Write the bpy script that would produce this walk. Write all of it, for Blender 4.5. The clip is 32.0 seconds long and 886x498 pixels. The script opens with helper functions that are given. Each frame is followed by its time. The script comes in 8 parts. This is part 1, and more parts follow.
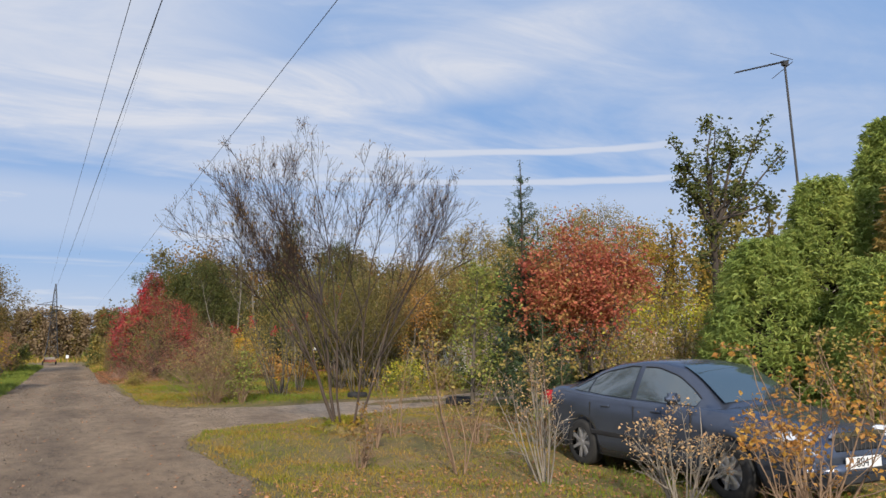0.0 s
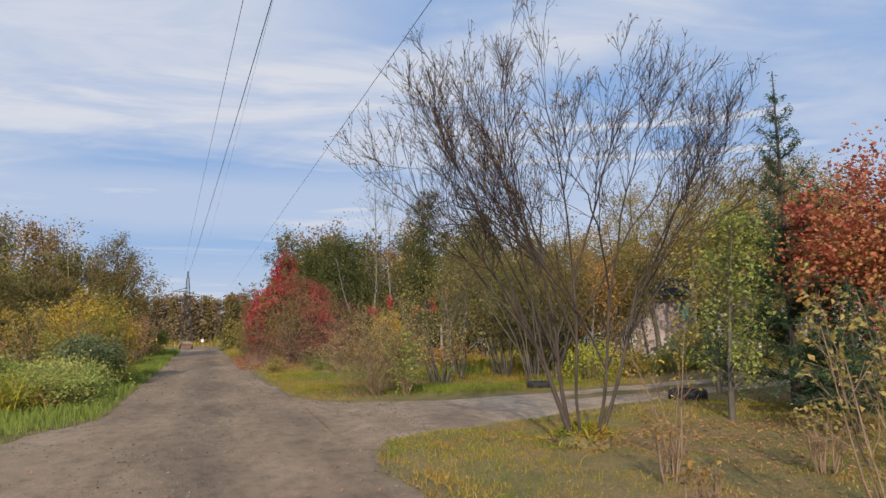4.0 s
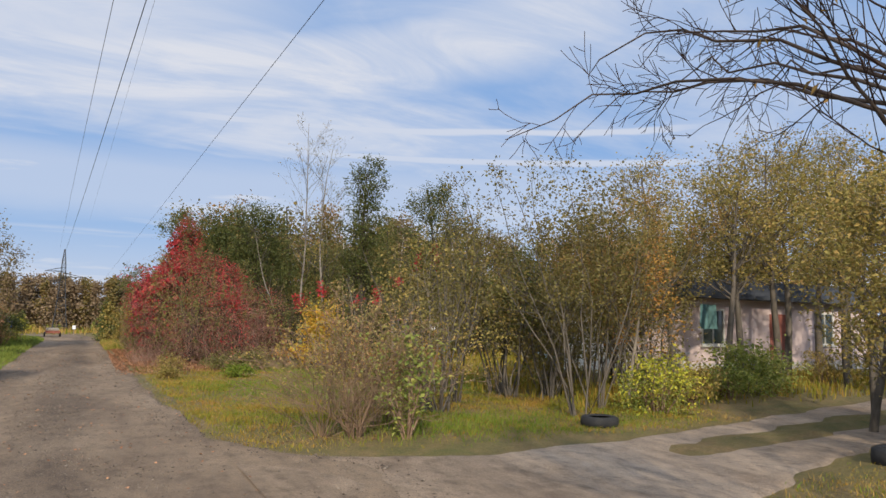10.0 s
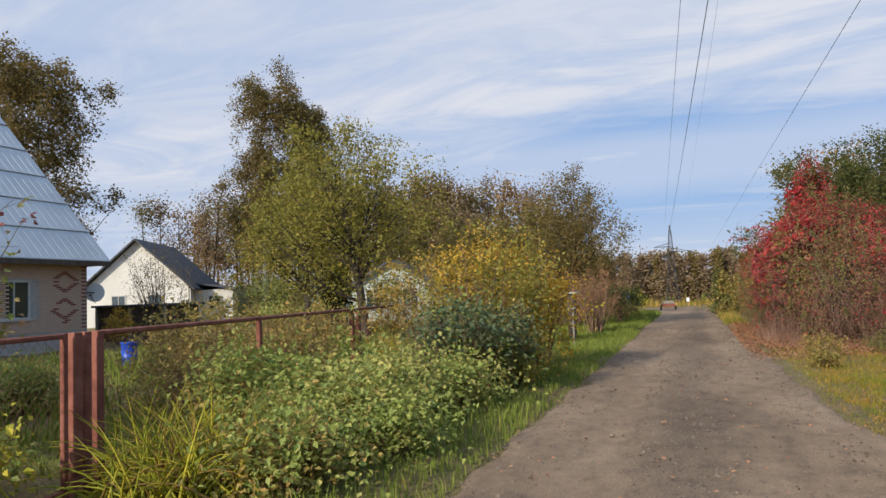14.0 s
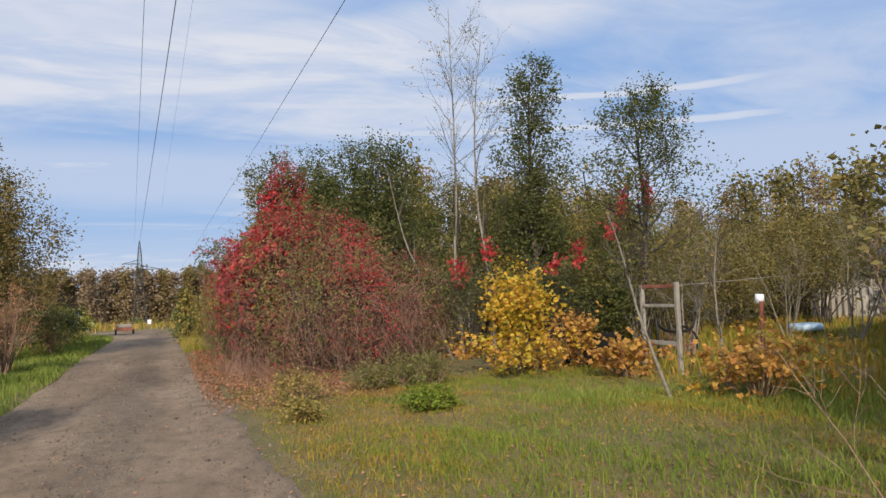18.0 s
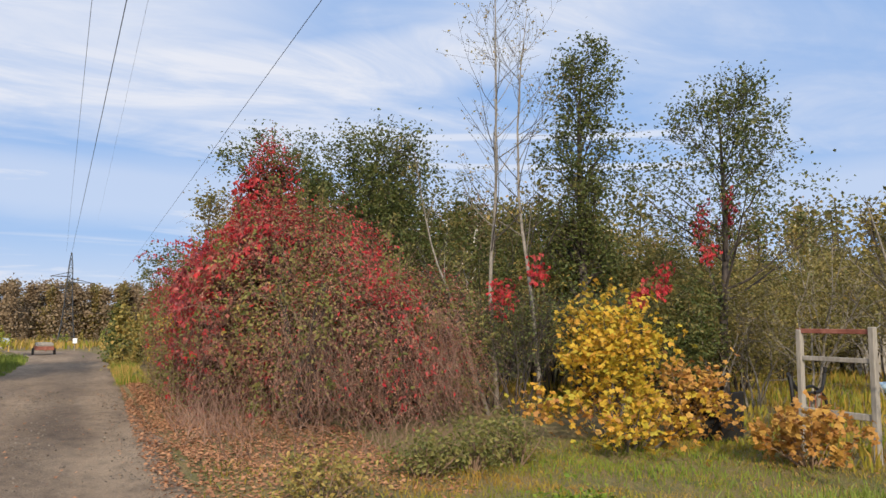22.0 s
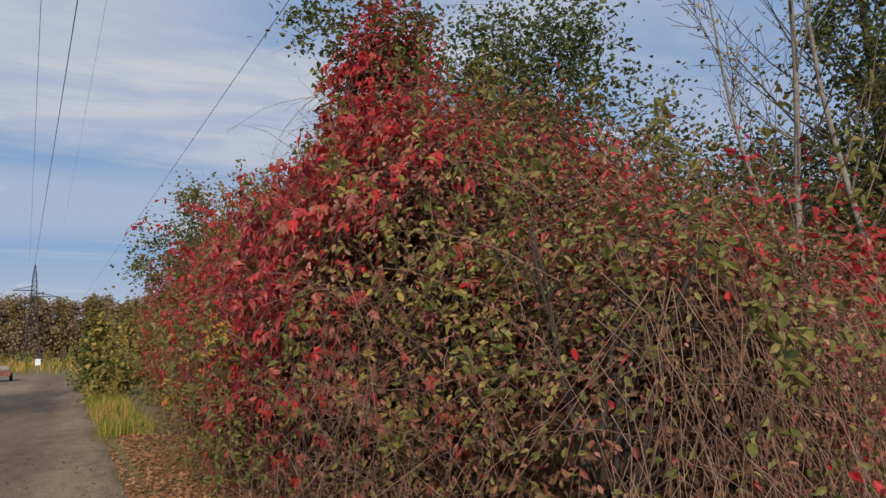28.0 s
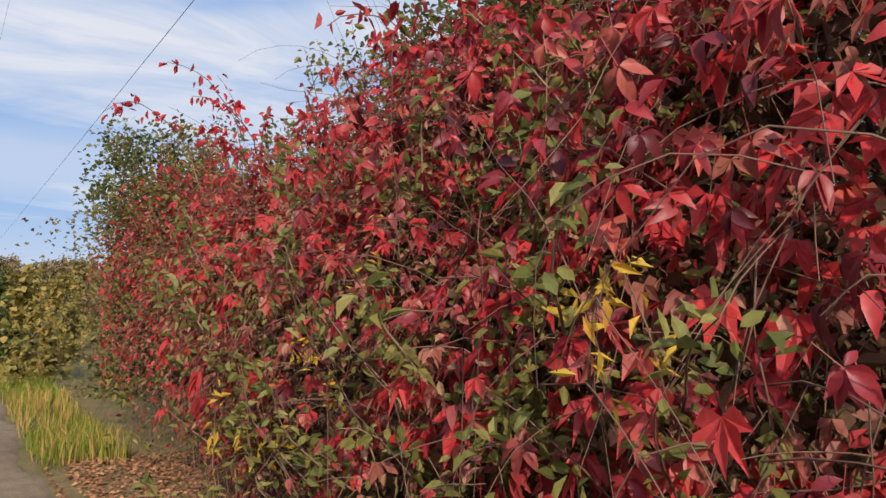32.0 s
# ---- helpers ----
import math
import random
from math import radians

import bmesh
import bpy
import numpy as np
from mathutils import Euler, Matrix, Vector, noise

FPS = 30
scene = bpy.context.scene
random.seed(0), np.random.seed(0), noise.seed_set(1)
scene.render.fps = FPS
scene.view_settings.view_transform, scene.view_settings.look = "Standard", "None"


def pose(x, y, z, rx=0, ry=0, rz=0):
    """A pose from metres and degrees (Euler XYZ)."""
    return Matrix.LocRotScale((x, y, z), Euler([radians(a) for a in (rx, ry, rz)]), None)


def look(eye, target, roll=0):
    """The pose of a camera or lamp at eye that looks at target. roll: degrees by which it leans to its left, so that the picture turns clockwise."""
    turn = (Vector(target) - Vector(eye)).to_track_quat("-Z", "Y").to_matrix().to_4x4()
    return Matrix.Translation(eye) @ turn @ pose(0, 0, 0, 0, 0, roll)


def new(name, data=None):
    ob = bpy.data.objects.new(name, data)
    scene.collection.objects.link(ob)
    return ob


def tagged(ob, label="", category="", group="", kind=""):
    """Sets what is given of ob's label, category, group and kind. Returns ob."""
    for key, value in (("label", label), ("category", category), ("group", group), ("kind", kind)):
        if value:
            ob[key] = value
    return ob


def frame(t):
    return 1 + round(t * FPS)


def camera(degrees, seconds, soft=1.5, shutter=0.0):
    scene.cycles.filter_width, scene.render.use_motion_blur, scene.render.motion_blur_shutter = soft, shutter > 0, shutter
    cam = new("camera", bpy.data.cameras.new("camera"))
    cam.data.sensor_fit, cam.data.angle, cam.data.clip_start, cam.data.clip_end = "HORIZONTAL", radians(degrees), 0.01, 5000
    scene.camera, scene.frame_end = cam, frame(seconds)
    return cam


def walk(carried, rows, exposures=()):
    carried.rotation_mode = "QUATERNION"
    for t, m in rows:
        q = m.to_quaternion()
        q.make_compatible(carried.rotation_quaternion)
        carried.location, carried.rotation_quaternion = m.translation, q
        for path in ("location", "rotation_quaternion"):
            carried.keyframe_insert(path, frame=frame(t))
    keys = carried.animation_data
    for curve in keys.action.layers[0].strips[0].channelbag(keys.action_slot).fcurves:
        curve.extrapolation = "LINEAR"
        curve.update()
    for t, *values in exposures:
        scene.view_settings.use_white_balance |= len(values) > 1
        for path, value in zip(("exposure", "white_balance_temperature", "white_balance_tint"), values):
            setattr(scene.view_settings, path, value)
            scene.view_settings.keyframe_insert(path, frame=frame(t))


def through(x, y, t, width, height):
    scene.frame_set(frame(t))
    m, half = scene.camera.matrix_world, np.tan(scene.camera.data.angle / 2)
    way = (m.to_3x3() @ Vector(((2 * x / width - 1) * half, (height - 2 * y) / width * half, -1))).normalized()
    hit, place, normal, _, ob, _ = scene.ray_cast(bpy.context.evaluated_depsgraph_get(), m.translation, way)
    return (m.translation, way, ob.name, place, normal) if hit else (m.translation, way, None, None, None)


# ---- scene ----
cam = camera(63.2, 32.0, 1.5)
# seconds, eye, target, roll
PATH = [
    (0, (0.000, 0.000, 1.610), (0.885, 1.776, 1.865), -0.37),
    (0.5, (-0.007, 0.572, 1.618), (0.796, 2.386, 1.876), 0.51),
    (1, (-0.078, 1.053, 1.603), (0.720, 2.873, 1.826), 0.27),
    (1.5, (-0.111, 1.578, 1.581), (0.721, 3.384, 1.789), 0.13),
    (2, (-0.177, 2.060, 1.573), (0.665, 3.861, 1.791), 0.75),
    (2.5, (-0.198, 2.641, 1.610), (0.690, 4.415, 1.863), 0.16),
    (3, (-0.218, 3.249, 1.612), (0.626, 5.036, 1.918), 0.58),
    (3.5, (-0.235, 3.765, 1.603), (0.558, 5.577, 1.897), -0.34),
    (4, (-0.226, 4.165, 1.585), (0.381, 6.060, 1.791), -1.14),
    (4.5, (-0.274, 4.643, 1.596), (0.299, 6.557, 1.683), -1.11),
    (6.5, (-0.199, 6.716, 1.604), (0.422, 8.610, 1.771), 1.64),
    (7, (-0.159, 7.274, 1.600), (0.539, 9.137, 1.805), -0.10),
    (7.5, (-0.143, 7.873, 1.593), (0.551, 9.731, 1.846), 0.57),
    (8, (-0.117, 8.480, 1.582), (0.548, 10.349, 1.833), 1.06),
    (8.5, (-0.111, 9.112, 1.593), (0.450, 11.016, 1.837), 0.76),
    (9, (-0.079, 9.667, 1.584), (0.590, 11.537, 1.819), -0.19),
    (9.5, (-0.021, 10.263, 1.591), (0.707, 12.111, 1.827), 0.03),
    (10, (0.022, 10.910, 1.592), (0.889, 12.702, 1.789), 1.18),
    (10.5, (0.114, 11.549, 1.596), (1.013, 13.325, 1.783), 1.31),
    (11, (0.146, 12.155, 1.590), (1.037, 13.937, 1.771), 0.93),
    (11.5, (0.175, 12.740, 1.579), (1.070, 14.519, 1.767), 0.26),
    (12, (0.134, 13.369, 1.591), (0.839, 15.233, 1.767), -1.64),
    (12.1, (0.119, 13.494, 1.597), (0.748, 15.384, 1.777), -1.64),
    (12.2, (0.104, 13.620, 1.602), (0.536, 15.563, 1.794), -1.63),
    (12.3, (0.089, 13.745, 1.608), (0.149, 15.733, 1.822), -1.61),
    (12.4, (0.073, 13.870, 1.614), (-0.231, 15.833, 1.849), -1.60),
    (12.5, (0.058, 13.996, 1.619), (-0.529, 15.891, 1.871), -1.58),
    (13, (-0.007, 14.634, 1.639), (-0.851, 16.436, 1.840), 0.22),
    (13.5, (-0.000, 15.258, 1.533), (-0.670, 17.134, 1.710), -0.68),
    (14, (-0.192, 15.652, 1.557), (-0.858, 17.533, 1.682), -2.09),
    (14.5, (-0.210, 16.372, 1.589), (-0.713, 18.304, 1.709), -2.97),
    (15, (-0.144, 17.015, 1.606), (-0.388, 18.995, 1.739), -3.36),
    (15.5, (-0.072, 17.672, 1.604), (0.217, 19.647, 1.727), -3.57),
    (17.5, (0.242, 19.974, 1.575), (0.850, 21.874, 1.718), -1.99),
    (18, (0.269, 20.620, 1.585), (0.976, 22.487, 1.710), -2.15),
    (18.5, (0.271, 21.187, 1.610), (0.979, 23.053, 1.737), -1.63),
    (19, (0.245, 21.773, 1.604), (1.041, 23.602, 1.759), -0.75),
    (19.5, (0.267, 22.403, 1.616), (1.046, 24.235, 1.803), 0.28),
    (20, (0.265, 22.977, 1.608), (1.107, 24.778, 1.819), 0.51),
    (20.5, (0.254, 23.675, 1.618), (1.103, 25.471, 1.855), 0.21),
    (21, (0.241, 24.222, 1.611), (1.116, 26.002, 1.863), 1.03),
    (21.5, (0.253, 24.767, 1.600), (1.137, 26.545, 1.840), 0.34),
    (22, (0.209, 25.357, 1.599), (1.055, 27.157, 1.810), 0.66),
    (22.5, (0.195, 25.890, 1.584), (1.086, 27.672, 1.765), 0.12),
    (23, (0.187, 26.529, 1.603), (1.078, 28.309, 1.800), 0.45),
    (23.5, (0.177, 27.141, 1.620), (1.142, 28.881, 1.821), 0.27),
    (24, (0.179, 27.801, 1.644), (1.129, 29.544, 1.882), 0.42),
    (24.5, (0.157, 28.446, 1.647), (1.096, 30.194, 1.899), 0.38),
    (26.5, (0.104, 31.134, 1.629), (1.048, 32.883, 1.855), 0.20),
    (27, (0.106, 31.610, 1.589), (0.929, 33.416, 1.838), -0.38),
    (27.5, (0.093, 32.146, 1.603), (0.878, 33.970, 1.845), -0.85),
    (28, (0.156, 32.729, 1.600), (1.070, 34.494, 1.822), -1.21),
    (28.5, (0.185, 33.327, 1.637), (1.150, 35.058, 1.903), -1.04),
    (29, (0.170, 33.860, 1.630), (1.116, 35.596, 1.931), -1.54),
    (29.5, (0.171, 34.506, 1.597), (0.980, 36.310, 1.901), -0.96),
    (30, (0.103, 35.061, 1.563), (0.960, 36.851, 1.809), -0.50),
    (30.5, (0.090, 35.639, 1.572), (0.941, 37.431, 1.825), -0.81),
    (31, (0.047, 36.200, 1.562), (0.944, 37.977, 1.759), -0.52),
    (31.5, (0.059, 36.877, 1.564), (1.046, 38.609, 1.717), 0.32),
    (32, (0.000, 37.503, 1.565), (1.094, 39.168, 1.736), 1.31),
]
EXPOSURES = [(0, -0.1), (4, -0.15), (12, -0.08), (19, -0.06), (23, 0.1), (24, 0.1), (24.5, -0.25), (26.5, -0.44), (30, -0.38), (30.5, -0.22), (31, -0.33), (32, 0.0)]
walk(cam, [(t, look(eye, target, roll)) for t, eye, target, roll in PATH], EXPOSURES)

# ---- sky, sun ----
SUN_ELEVATION, SUN_AZIMUTH = 27.0, 203.0  # degrees; azimuth clockwise from +y


def build_world():
    w = bpy.data.worlds.new("sky")
    scene.world = w
    w.use_nodes = True
    nt = w.node_tree
    nt.nodes.clear()
    n, l = nt.nodes, nt.links

    def math_node(op, a, b=None, clamp=False):
        m = n.new("ShaderNodeMath")
        m.operation, m.use_clamp = op, clamp
        for k, v in enumerate((a, b)):
            if v is None:
                continue
            if isinstance(v, (int, float)):
                m.inputs[k].default_value = v
            else:
                l.new(v, m.inputs[k])
        return m.outputs[0]

    out = n.new("ShaderNodeOutputWorld")
    bg = n.new("ShaderNodeBackground")
    sky = n.new("ShaderNodeTexSky")
    sky.sky_type, sky.sun_disc = "NISHITA", False
    sky.sun_elevation, sky.sun_rotation = radians(SUN_ELEVATION), radians(SUN_AZIMUTH)
    sky.air_density, sky.dust_density, sky.ozone_density = 1.0, 0.6, 1.6
    tc = n.new("ShaderNodeTexCoord")
    sep = n.new("ShaderNodeSeparateXYZ")
    l.new(tc.outputs["Generated"], sep.inputs[0])
    up = sep.outputs["Z"]
    # azimuth (0 ahead along the road, positive to the right) and elevation, in radians
    az = math_node("ARCTAN2", sep.outputs["X"], sep.outputs["Y"])
    el = math_node("ARCSINE", up)
    high = math_node("MAXIMUM", up, 0.03)
    # cloud layer seen in perspective: direction divided by height
    px = math_node("DIVIDE", sep.outputs["X"], math_node("ADD", high, 0.12))
    py = math_node("DIVIDE", sep.outputs["Y"], math_node("ADD", high, 0.12))
    comb = n.new("ShaderNodeCombineXYZ")
    l.new(px, comb.inputs[0]), l.new(py, comb.inputs[1])
    mp = n.new("ShaderNodeMapping")
    mp.inputs["Rotation"].default_value = (0, 0, radians(18))
    mp.inputs["Scale"].default_value = (0.42, 0.85, 1)
    mp.inputs["Location"].default_value = (1.9, 0.35, 0)
    l.new(comb.outputs[0], mp.inputs["Vector"])

    def noise_tex(scale, detail, rough, distortion):
        t = n.new("ShaderNodeTexNoise")
        t.inputs["Scale"].default_value, t.inputs["Detail"].default_value = scale, detail
        t.inputs["Roughness"].default_value, t.inputs["Distortion"].default_value = rough, distortion
        l.new(mp.outputs[0], t.inputs["Vector"])
        return t.outputs[0]

    def ramp(value, lo, hi):
        r = n.new("ShaderNodeMapRange")
        r.interpolation_type = "SMOOTHSTEP"
        r.inputs["From Min"].default_value, r.inputs["From Max"].default_value = lo, hi
        l.new(value, r.inputs["Value"])
        return r.outputs[0]

    big = ramp(noise_tex(0.9, 8, 0.58, 0.7), 0.4, 0.6)
    fine = ramp(noise_tex(2.6, 9, 0.64, 1.3), 0.33, 0.68)
    cover = math_node("MULTIPLY", big, math_node("ADD", math_node("MULTIPLY", fine, 0.5), 0.5))

    # a broad bank of cirrus above the trees, and thin trails low in the sky
    def band(value, centre, width):
        d = math_node("ABSOLUTE", math_node("SUBTRACT", value, centre))
        return math_node("SUBTRACT", 1.0, ramp(d, width * 0.25, width))

    wob = math_node("MULTIPLY", math_node("SUBTRACT", noise_tex(1.5, 5, 0.55, 0.6), 0.5), 0.16)
    slope = math_node("ADD", math_node("MULTIPLY", az, 0.15), math_node("MULTIPLY", wob, 0.6))
    bank = math_node("MULTIPLY", band(math_node("SUBTRACT", el, slope), 0.305, 0.075), ramp(az, 0.95, 0.6))
    trail_shape = math_node("MULTIPLY", wob, 0.12)
    el2 = math_node("ADD", el, trail_shape)
    tr1 = math_node("MULTIPLY", band(el2, 0.257, 0.008), math_node("MULTIPLY", ramp(az, 0.95, 0.7), ramp(az, -0.05, 0.15)))
    tr2 = math_node("MULTIPLY", band(math_node("ADD", el2, math_node("MULTIPLY", az, 0.02)), 0.228, 0.008), math_node("MULTIPLY", ramp(az, 0.9, 0.75), ramp(az, 0.12, 0.28)))
    low = math_node("MULTIPLY", band(math_node("ADD", el, math_node("MULTIPLY", wob, 0.25)), 0.165, 0.07), 0.45)
    veil = math_node("MULTIPLY", ramp(az, 0.45, 0.0), ramp(math_node("ADD", el, math_node("MULTIPLY", wob, 0.5)), 0.27, 0.34))
    veil = math_node("MULTIPLY", veil, math_node("ADD", math_node("MULTIPLY", fine, 0.35), 0.6))
    veil = math_node("MAXIMUM", veil, math_node("MULTIPLY", ramp(az, 0.0, -0.35), math_node("ADD", math_node("MULTIPLY", fine, 0.4), 0.5)))
    cover = math_node("MAXIMUM", math_node("MULTIPLY", cover, math_node("ADD", math_node("MULTIPLY", ramp(az, 1.3, 0.2), 0.6), 0.4)), veil)
    allc = math_node("MAXIMUM", math_node("MULTIPLY", cover, 0.85), math_node("MULTIPLY", bank, math_node("ADD", math_node("MULTIPLY", fine, 0.45), 0.5)))
    allc = math_node("MAXIMUM", allc, math_node("MULTIPLY", tr1, 0.75))
    allc = math_node("MAXIMUM", allc, math_node("MULTIPLY", tr2, 0.7))
    allc = math_node("MAXIMUM", allc, low)
    haze = math_node("MULTIPLY", ramp(el, 0.16, 0.0), 0.55)
    allc = math_node("MAXIMUM", allc, haze, True)
    mix = n.new("ShaderNodeMix")
    mix.data_type = "RGBA"
    l.new(allc, mix.inputs["Factor"])
    # the bare sky, a little lifted towards the light blue of a hazy autumn day
    tint = n.new("ShaderNodeMix")
    tint.data_type = "RGBA"
    tint.inputs["Factor"].default_value = 0.8
    l.new(sky.outputs[0], tint.inputs["A"])
    tint.inputs["B"].default_value = SKY_BLUE
    l.new(tint.outputs["Result"], mix.inputs["A"])
    mix.inputs["B"].default_value = CLOUD_WHITE
    l.new(mix.outputs["Result"], bg.inputs["Color"])
    # brighter unseen sky round the sun, added as fill for dark shade
    dot = n.new("ShaderNodeVectorMath")
    dot.operation = "DOT_PRODUCT"
    l.new(tc.outputs["Generated"], dot.inputs[0])
    e0, a0 = radians(SUN_ELEVATION), radians(SUN_AZIMUTH)
    dot.inputs[1].default_value = (math.sin(a0) * math.cos(e0), math.cos(a0) * math.cos(e0), math.sin(e0))
    glow = math_node("POWER", math_node("MAXIMUM", dot.outputs["Value"], 0.0), 2.5)
    l.new(math_node("MULTIPLY", math_node("ADD", math_node("MULTIPLY", glow, 1.9), 1.0), SKY_STRENGTH), bg.inputs["Strength"])
    l.new(bg.outputs[0], out.inputs[0])


SKY_BLUE = (3.25, 5.65, 10.2, 1)
CLOUD_WHITE = (9.3, 9.5, 10.3, 1)
SKY_STRENGTH = 0.085
build_world()
sun_data = bpy.data.lights.new("sun", "SUN")
sun_data.energy, sun_data.angle, sun_data.color = 5.0, radians(1.0), (1.0, 0.89, 0.74)
sun = new("sun", sun_data)
_e, _a = radians(SUN_ELEVATION), radians(SUN_AZIMUTH)
sun.matrix_world = look((math.sin(_a) * 60, math.cos(_a) * 60, math.tan(_e) * 60), (0, 0, 0))

# ---- materials ----
def material(name, rough=0.8, metal=0.0):
    m = bpy.data.materials.new(name)
    m.use_nodes = True
    b = m.node_tree.nodes["Principled BSDF"]
    b.inputs["Roughness"].default_value, b.inputs["Metallic"].default_value = rough, metal
    b.inputs["Specular IOR Level"].default_value = 0.35
    return m, m.node_tree.nodes, m.node_tree.links, b


def ramp_node(n, stops):
    r = n.new("ShaderNodeValToRGB")
    e = r.color_ramp.elements
    while len(e) < len(stops):
        e.new(0.5)
    for k, (at, c) in enumerate(stops):
        e[k].position, e[k].color = at, (*c, 1)
    return r


def noise_node(n, l, scale, detail=6, rough=0.6, stretch=None, space="Object"):
    t = n.new("ShaderNodeTexNoise")
    t.inputs["Scale"].default_value, t.inputs["Detail"].default_value, t.inputs["Roughness"].default_value = scale, detail, rough
    tc = n.new("ShaderNodeTexCoord")
    if stretch:
        mp = n.new("ShaderNodeMapping")
        mp.inputs["Scale"].default_value = stretch
        l.new(tc.outputs[space], mp.inputs["Vector"])
        l.new(mp.outputs[0], t.inputs["Vector"])
    else:
        l.new(tc.outputs[space], t.inputs["Vector"])
    return t


def mix_node(n, l, factor, a, b, blend="MIX"):
    m = n.new("ShaderNodeMix")
    m.data_type, m.blend_type = "RGBA", blend
    for key, v in (("Factor", factor), ("A", a), ("B", b)):
        if isinstance(v, (int, float)):
            m.inputs[key].default_value = v
        elif isinstance(v, tuple):
            m.inputs[key].default_value = (*v, 1)
        else:
            l.new(v, m.inputs[key])
    return m.outputs["Result"]


def bump(n, l, b, height, strength=0.4, distance=0.01):
    k = n.new("ShaderNodeBump")
    k.inputs["Strength"].default_value, k.inputs["Distance"].default_value = strength, distance
    l.new(height, k.inputs["Height"])
    l.new(k.outputs[0], b.inputs["Normal"])


def surface(name, colours, scale=3.0, rough=0.8, metal=0.0, stretch=None, grain=40.0, relief=0.3, grime=0.25):
    """A weathered surface: a ramp of colours over coarse noise, darkened a little by fine grain, with relief."""
    m, n, l, b = material(name, rough, metal)
    coarse = noise_node(n, l, scale, stretch=stretch)
    fine = noise_node(n, l, grain, 4, stretch=stretch)
    r = ramp_node(n, [(0.3 + 0.4 * k / max(1, len(colours) - 1), c) for k, c in enumerate(colours)])
    l.new(coarse.outputs[0], r.inputs[0])
    g = ramp_node(n, [(0.3, (1 - grime,) * 3), (0.7, (1.0,) * 3)])
    l.new(fine.outputs[0], g.inputs[0])
    l.new(mix_node(n, l, 1.0, r.outputs[0], g.outputs[0], "MULTIPLY"), b.inputs["Base Color"])
    if relief:
        bump(n, l, b, fine.outputs[0], relief, 0.01)
    return m


LEAF = (1.36, 1.24, 1.1)  # gain on all leafy colours: missing fill light put into the colour


def leafy(name, colours, rough=0.55, through=0.38, patch=0.25):
    """Leaves: every leaf takes its own colour from the ramp; neighbours drift together over patches of some decimetres."""
    m, n, l, b = material(name, rough)
    geo = n.new("ShaderNodeNewGeometry")
    coarse = noise_node(n, l, 1.3, 3)
    add = n.new("ShaderNodeMath")
    add.operation = "MULTIPLY_ADD"
    l.new(geo.outputs["Random Per Island"], add.inputs[0])
    add.inputs[1].default_value = 1 - patch
    sc = n.new("ShaderNodeMapRange")
    sc.inputs["From Min"].default_value, sc.inputs["From Max"].default_value = 0.3, 0.7
    sc.inputs["To Max"].default_value = patch
    l.new(coarse.outputs[0], sc.inputs["Value"])
    l.new(sc.outputs[0], add.inputs[2])
    r = ramp_node(n, [(0.04 + 0.92 * k / max(1, len(colours) - 1), tuple(min(0.75, v * g) for v, g in zip(c, LEAF))) for k, c in enumerate(colours)])
    l.new(add.outputs[0], r.inputs[0])
    vein = noise_node(n, l, 45, 3)
    v = ramp_node(n, [(0.3, (0.75, 0.75, 0.72)), (0.7, (1.1, 1.08, 1.05))])
    l.new(vein.outputs[0], v.inputs[0])
    col = mix_node(n, l, 1.0, r.outputs[0], v.outputs[0], "MULTIPLY")
    l.new(col, b.inputs["Base Color"])
    b.inputs["Specular IOR Level"].default_value = 0.25
    tr = n.new("ShaderNodeBsdfTranslucent")
    l.new(col, tr.inputs["Color"])
    mx = n.new("ShaderNodeMixShader")
    mx.inputs[0].default_value = through
    l.new(b.outputs[0], mx.inputs[1]), l.new(tr.outputs[0], mx.inputs[2])
    l.new(mx.outputs[0], n["Material Output"].inputs["Surface"])
    return m


M = {}
M["bark_grey"] = surface("bark_grey", [(0.07, 0.057, 0.043), (0.15, 0.125, 0.095)], 9, 0.9, stretch=(1, 1, 0.25), relief=0.6)
M["bark_dark"] = surface("bark_dark", [(0.035, 0.028, 0.022), (0.085, 0.065, 0.05)], 9, 0.9, stretch=(1, 1, 0.25), relief=0.6)
M["bark_willow"] = surface("bark_willow", [(0.046, 0.033, 0.025), (0.1, 0.071, 0.052)], 7, 0.85, stretch=(1, 1, 0.3), relief=0.6)
M["twig_willow"] = surface("twig_willow", [(0.022, 0.012, 0.008), (0.05, 0.027, 0.018)], 5, 0.95, relief=0.2)
M["twig_brown"] = surface("twig_brown", [(0.15, 0.09, 0.055), (0.3, 0.2, 0.12)], 5, 0.85, relief=0.3)
M["twig_grey"] = surface("twig_grey", [(0.16, 0.13, 0.1), (0.3, 0.26, 0.2)], 5, 0.85, relief=0.3)
# dark and light copy of one stem colour: road-side shade is put in
M["vine_stem"] = surface("vine_stem", [(0.075, 0.036, 0.026), (0.15, 0.078, 0.052), (0.24, 0.14, 0.092)], 2.5, 0.8, relief=0.2)
M["dry_lit_stem"] = surface("dry_lit_stem", [(0.13, 0.064, 0.045), (0.25, 0.14, 0.095), (0.38, 0.24, 0.16)], 2.5, 0.85, relief=0.2)
M["straw"] = leafy("straw", [(0.2, 0.13, 0.07), (0.33, 0.23, 0.12), (0.42, 0.31, 0.18), (0.3, 0.17, 0.1)], 0.7, 0.2)


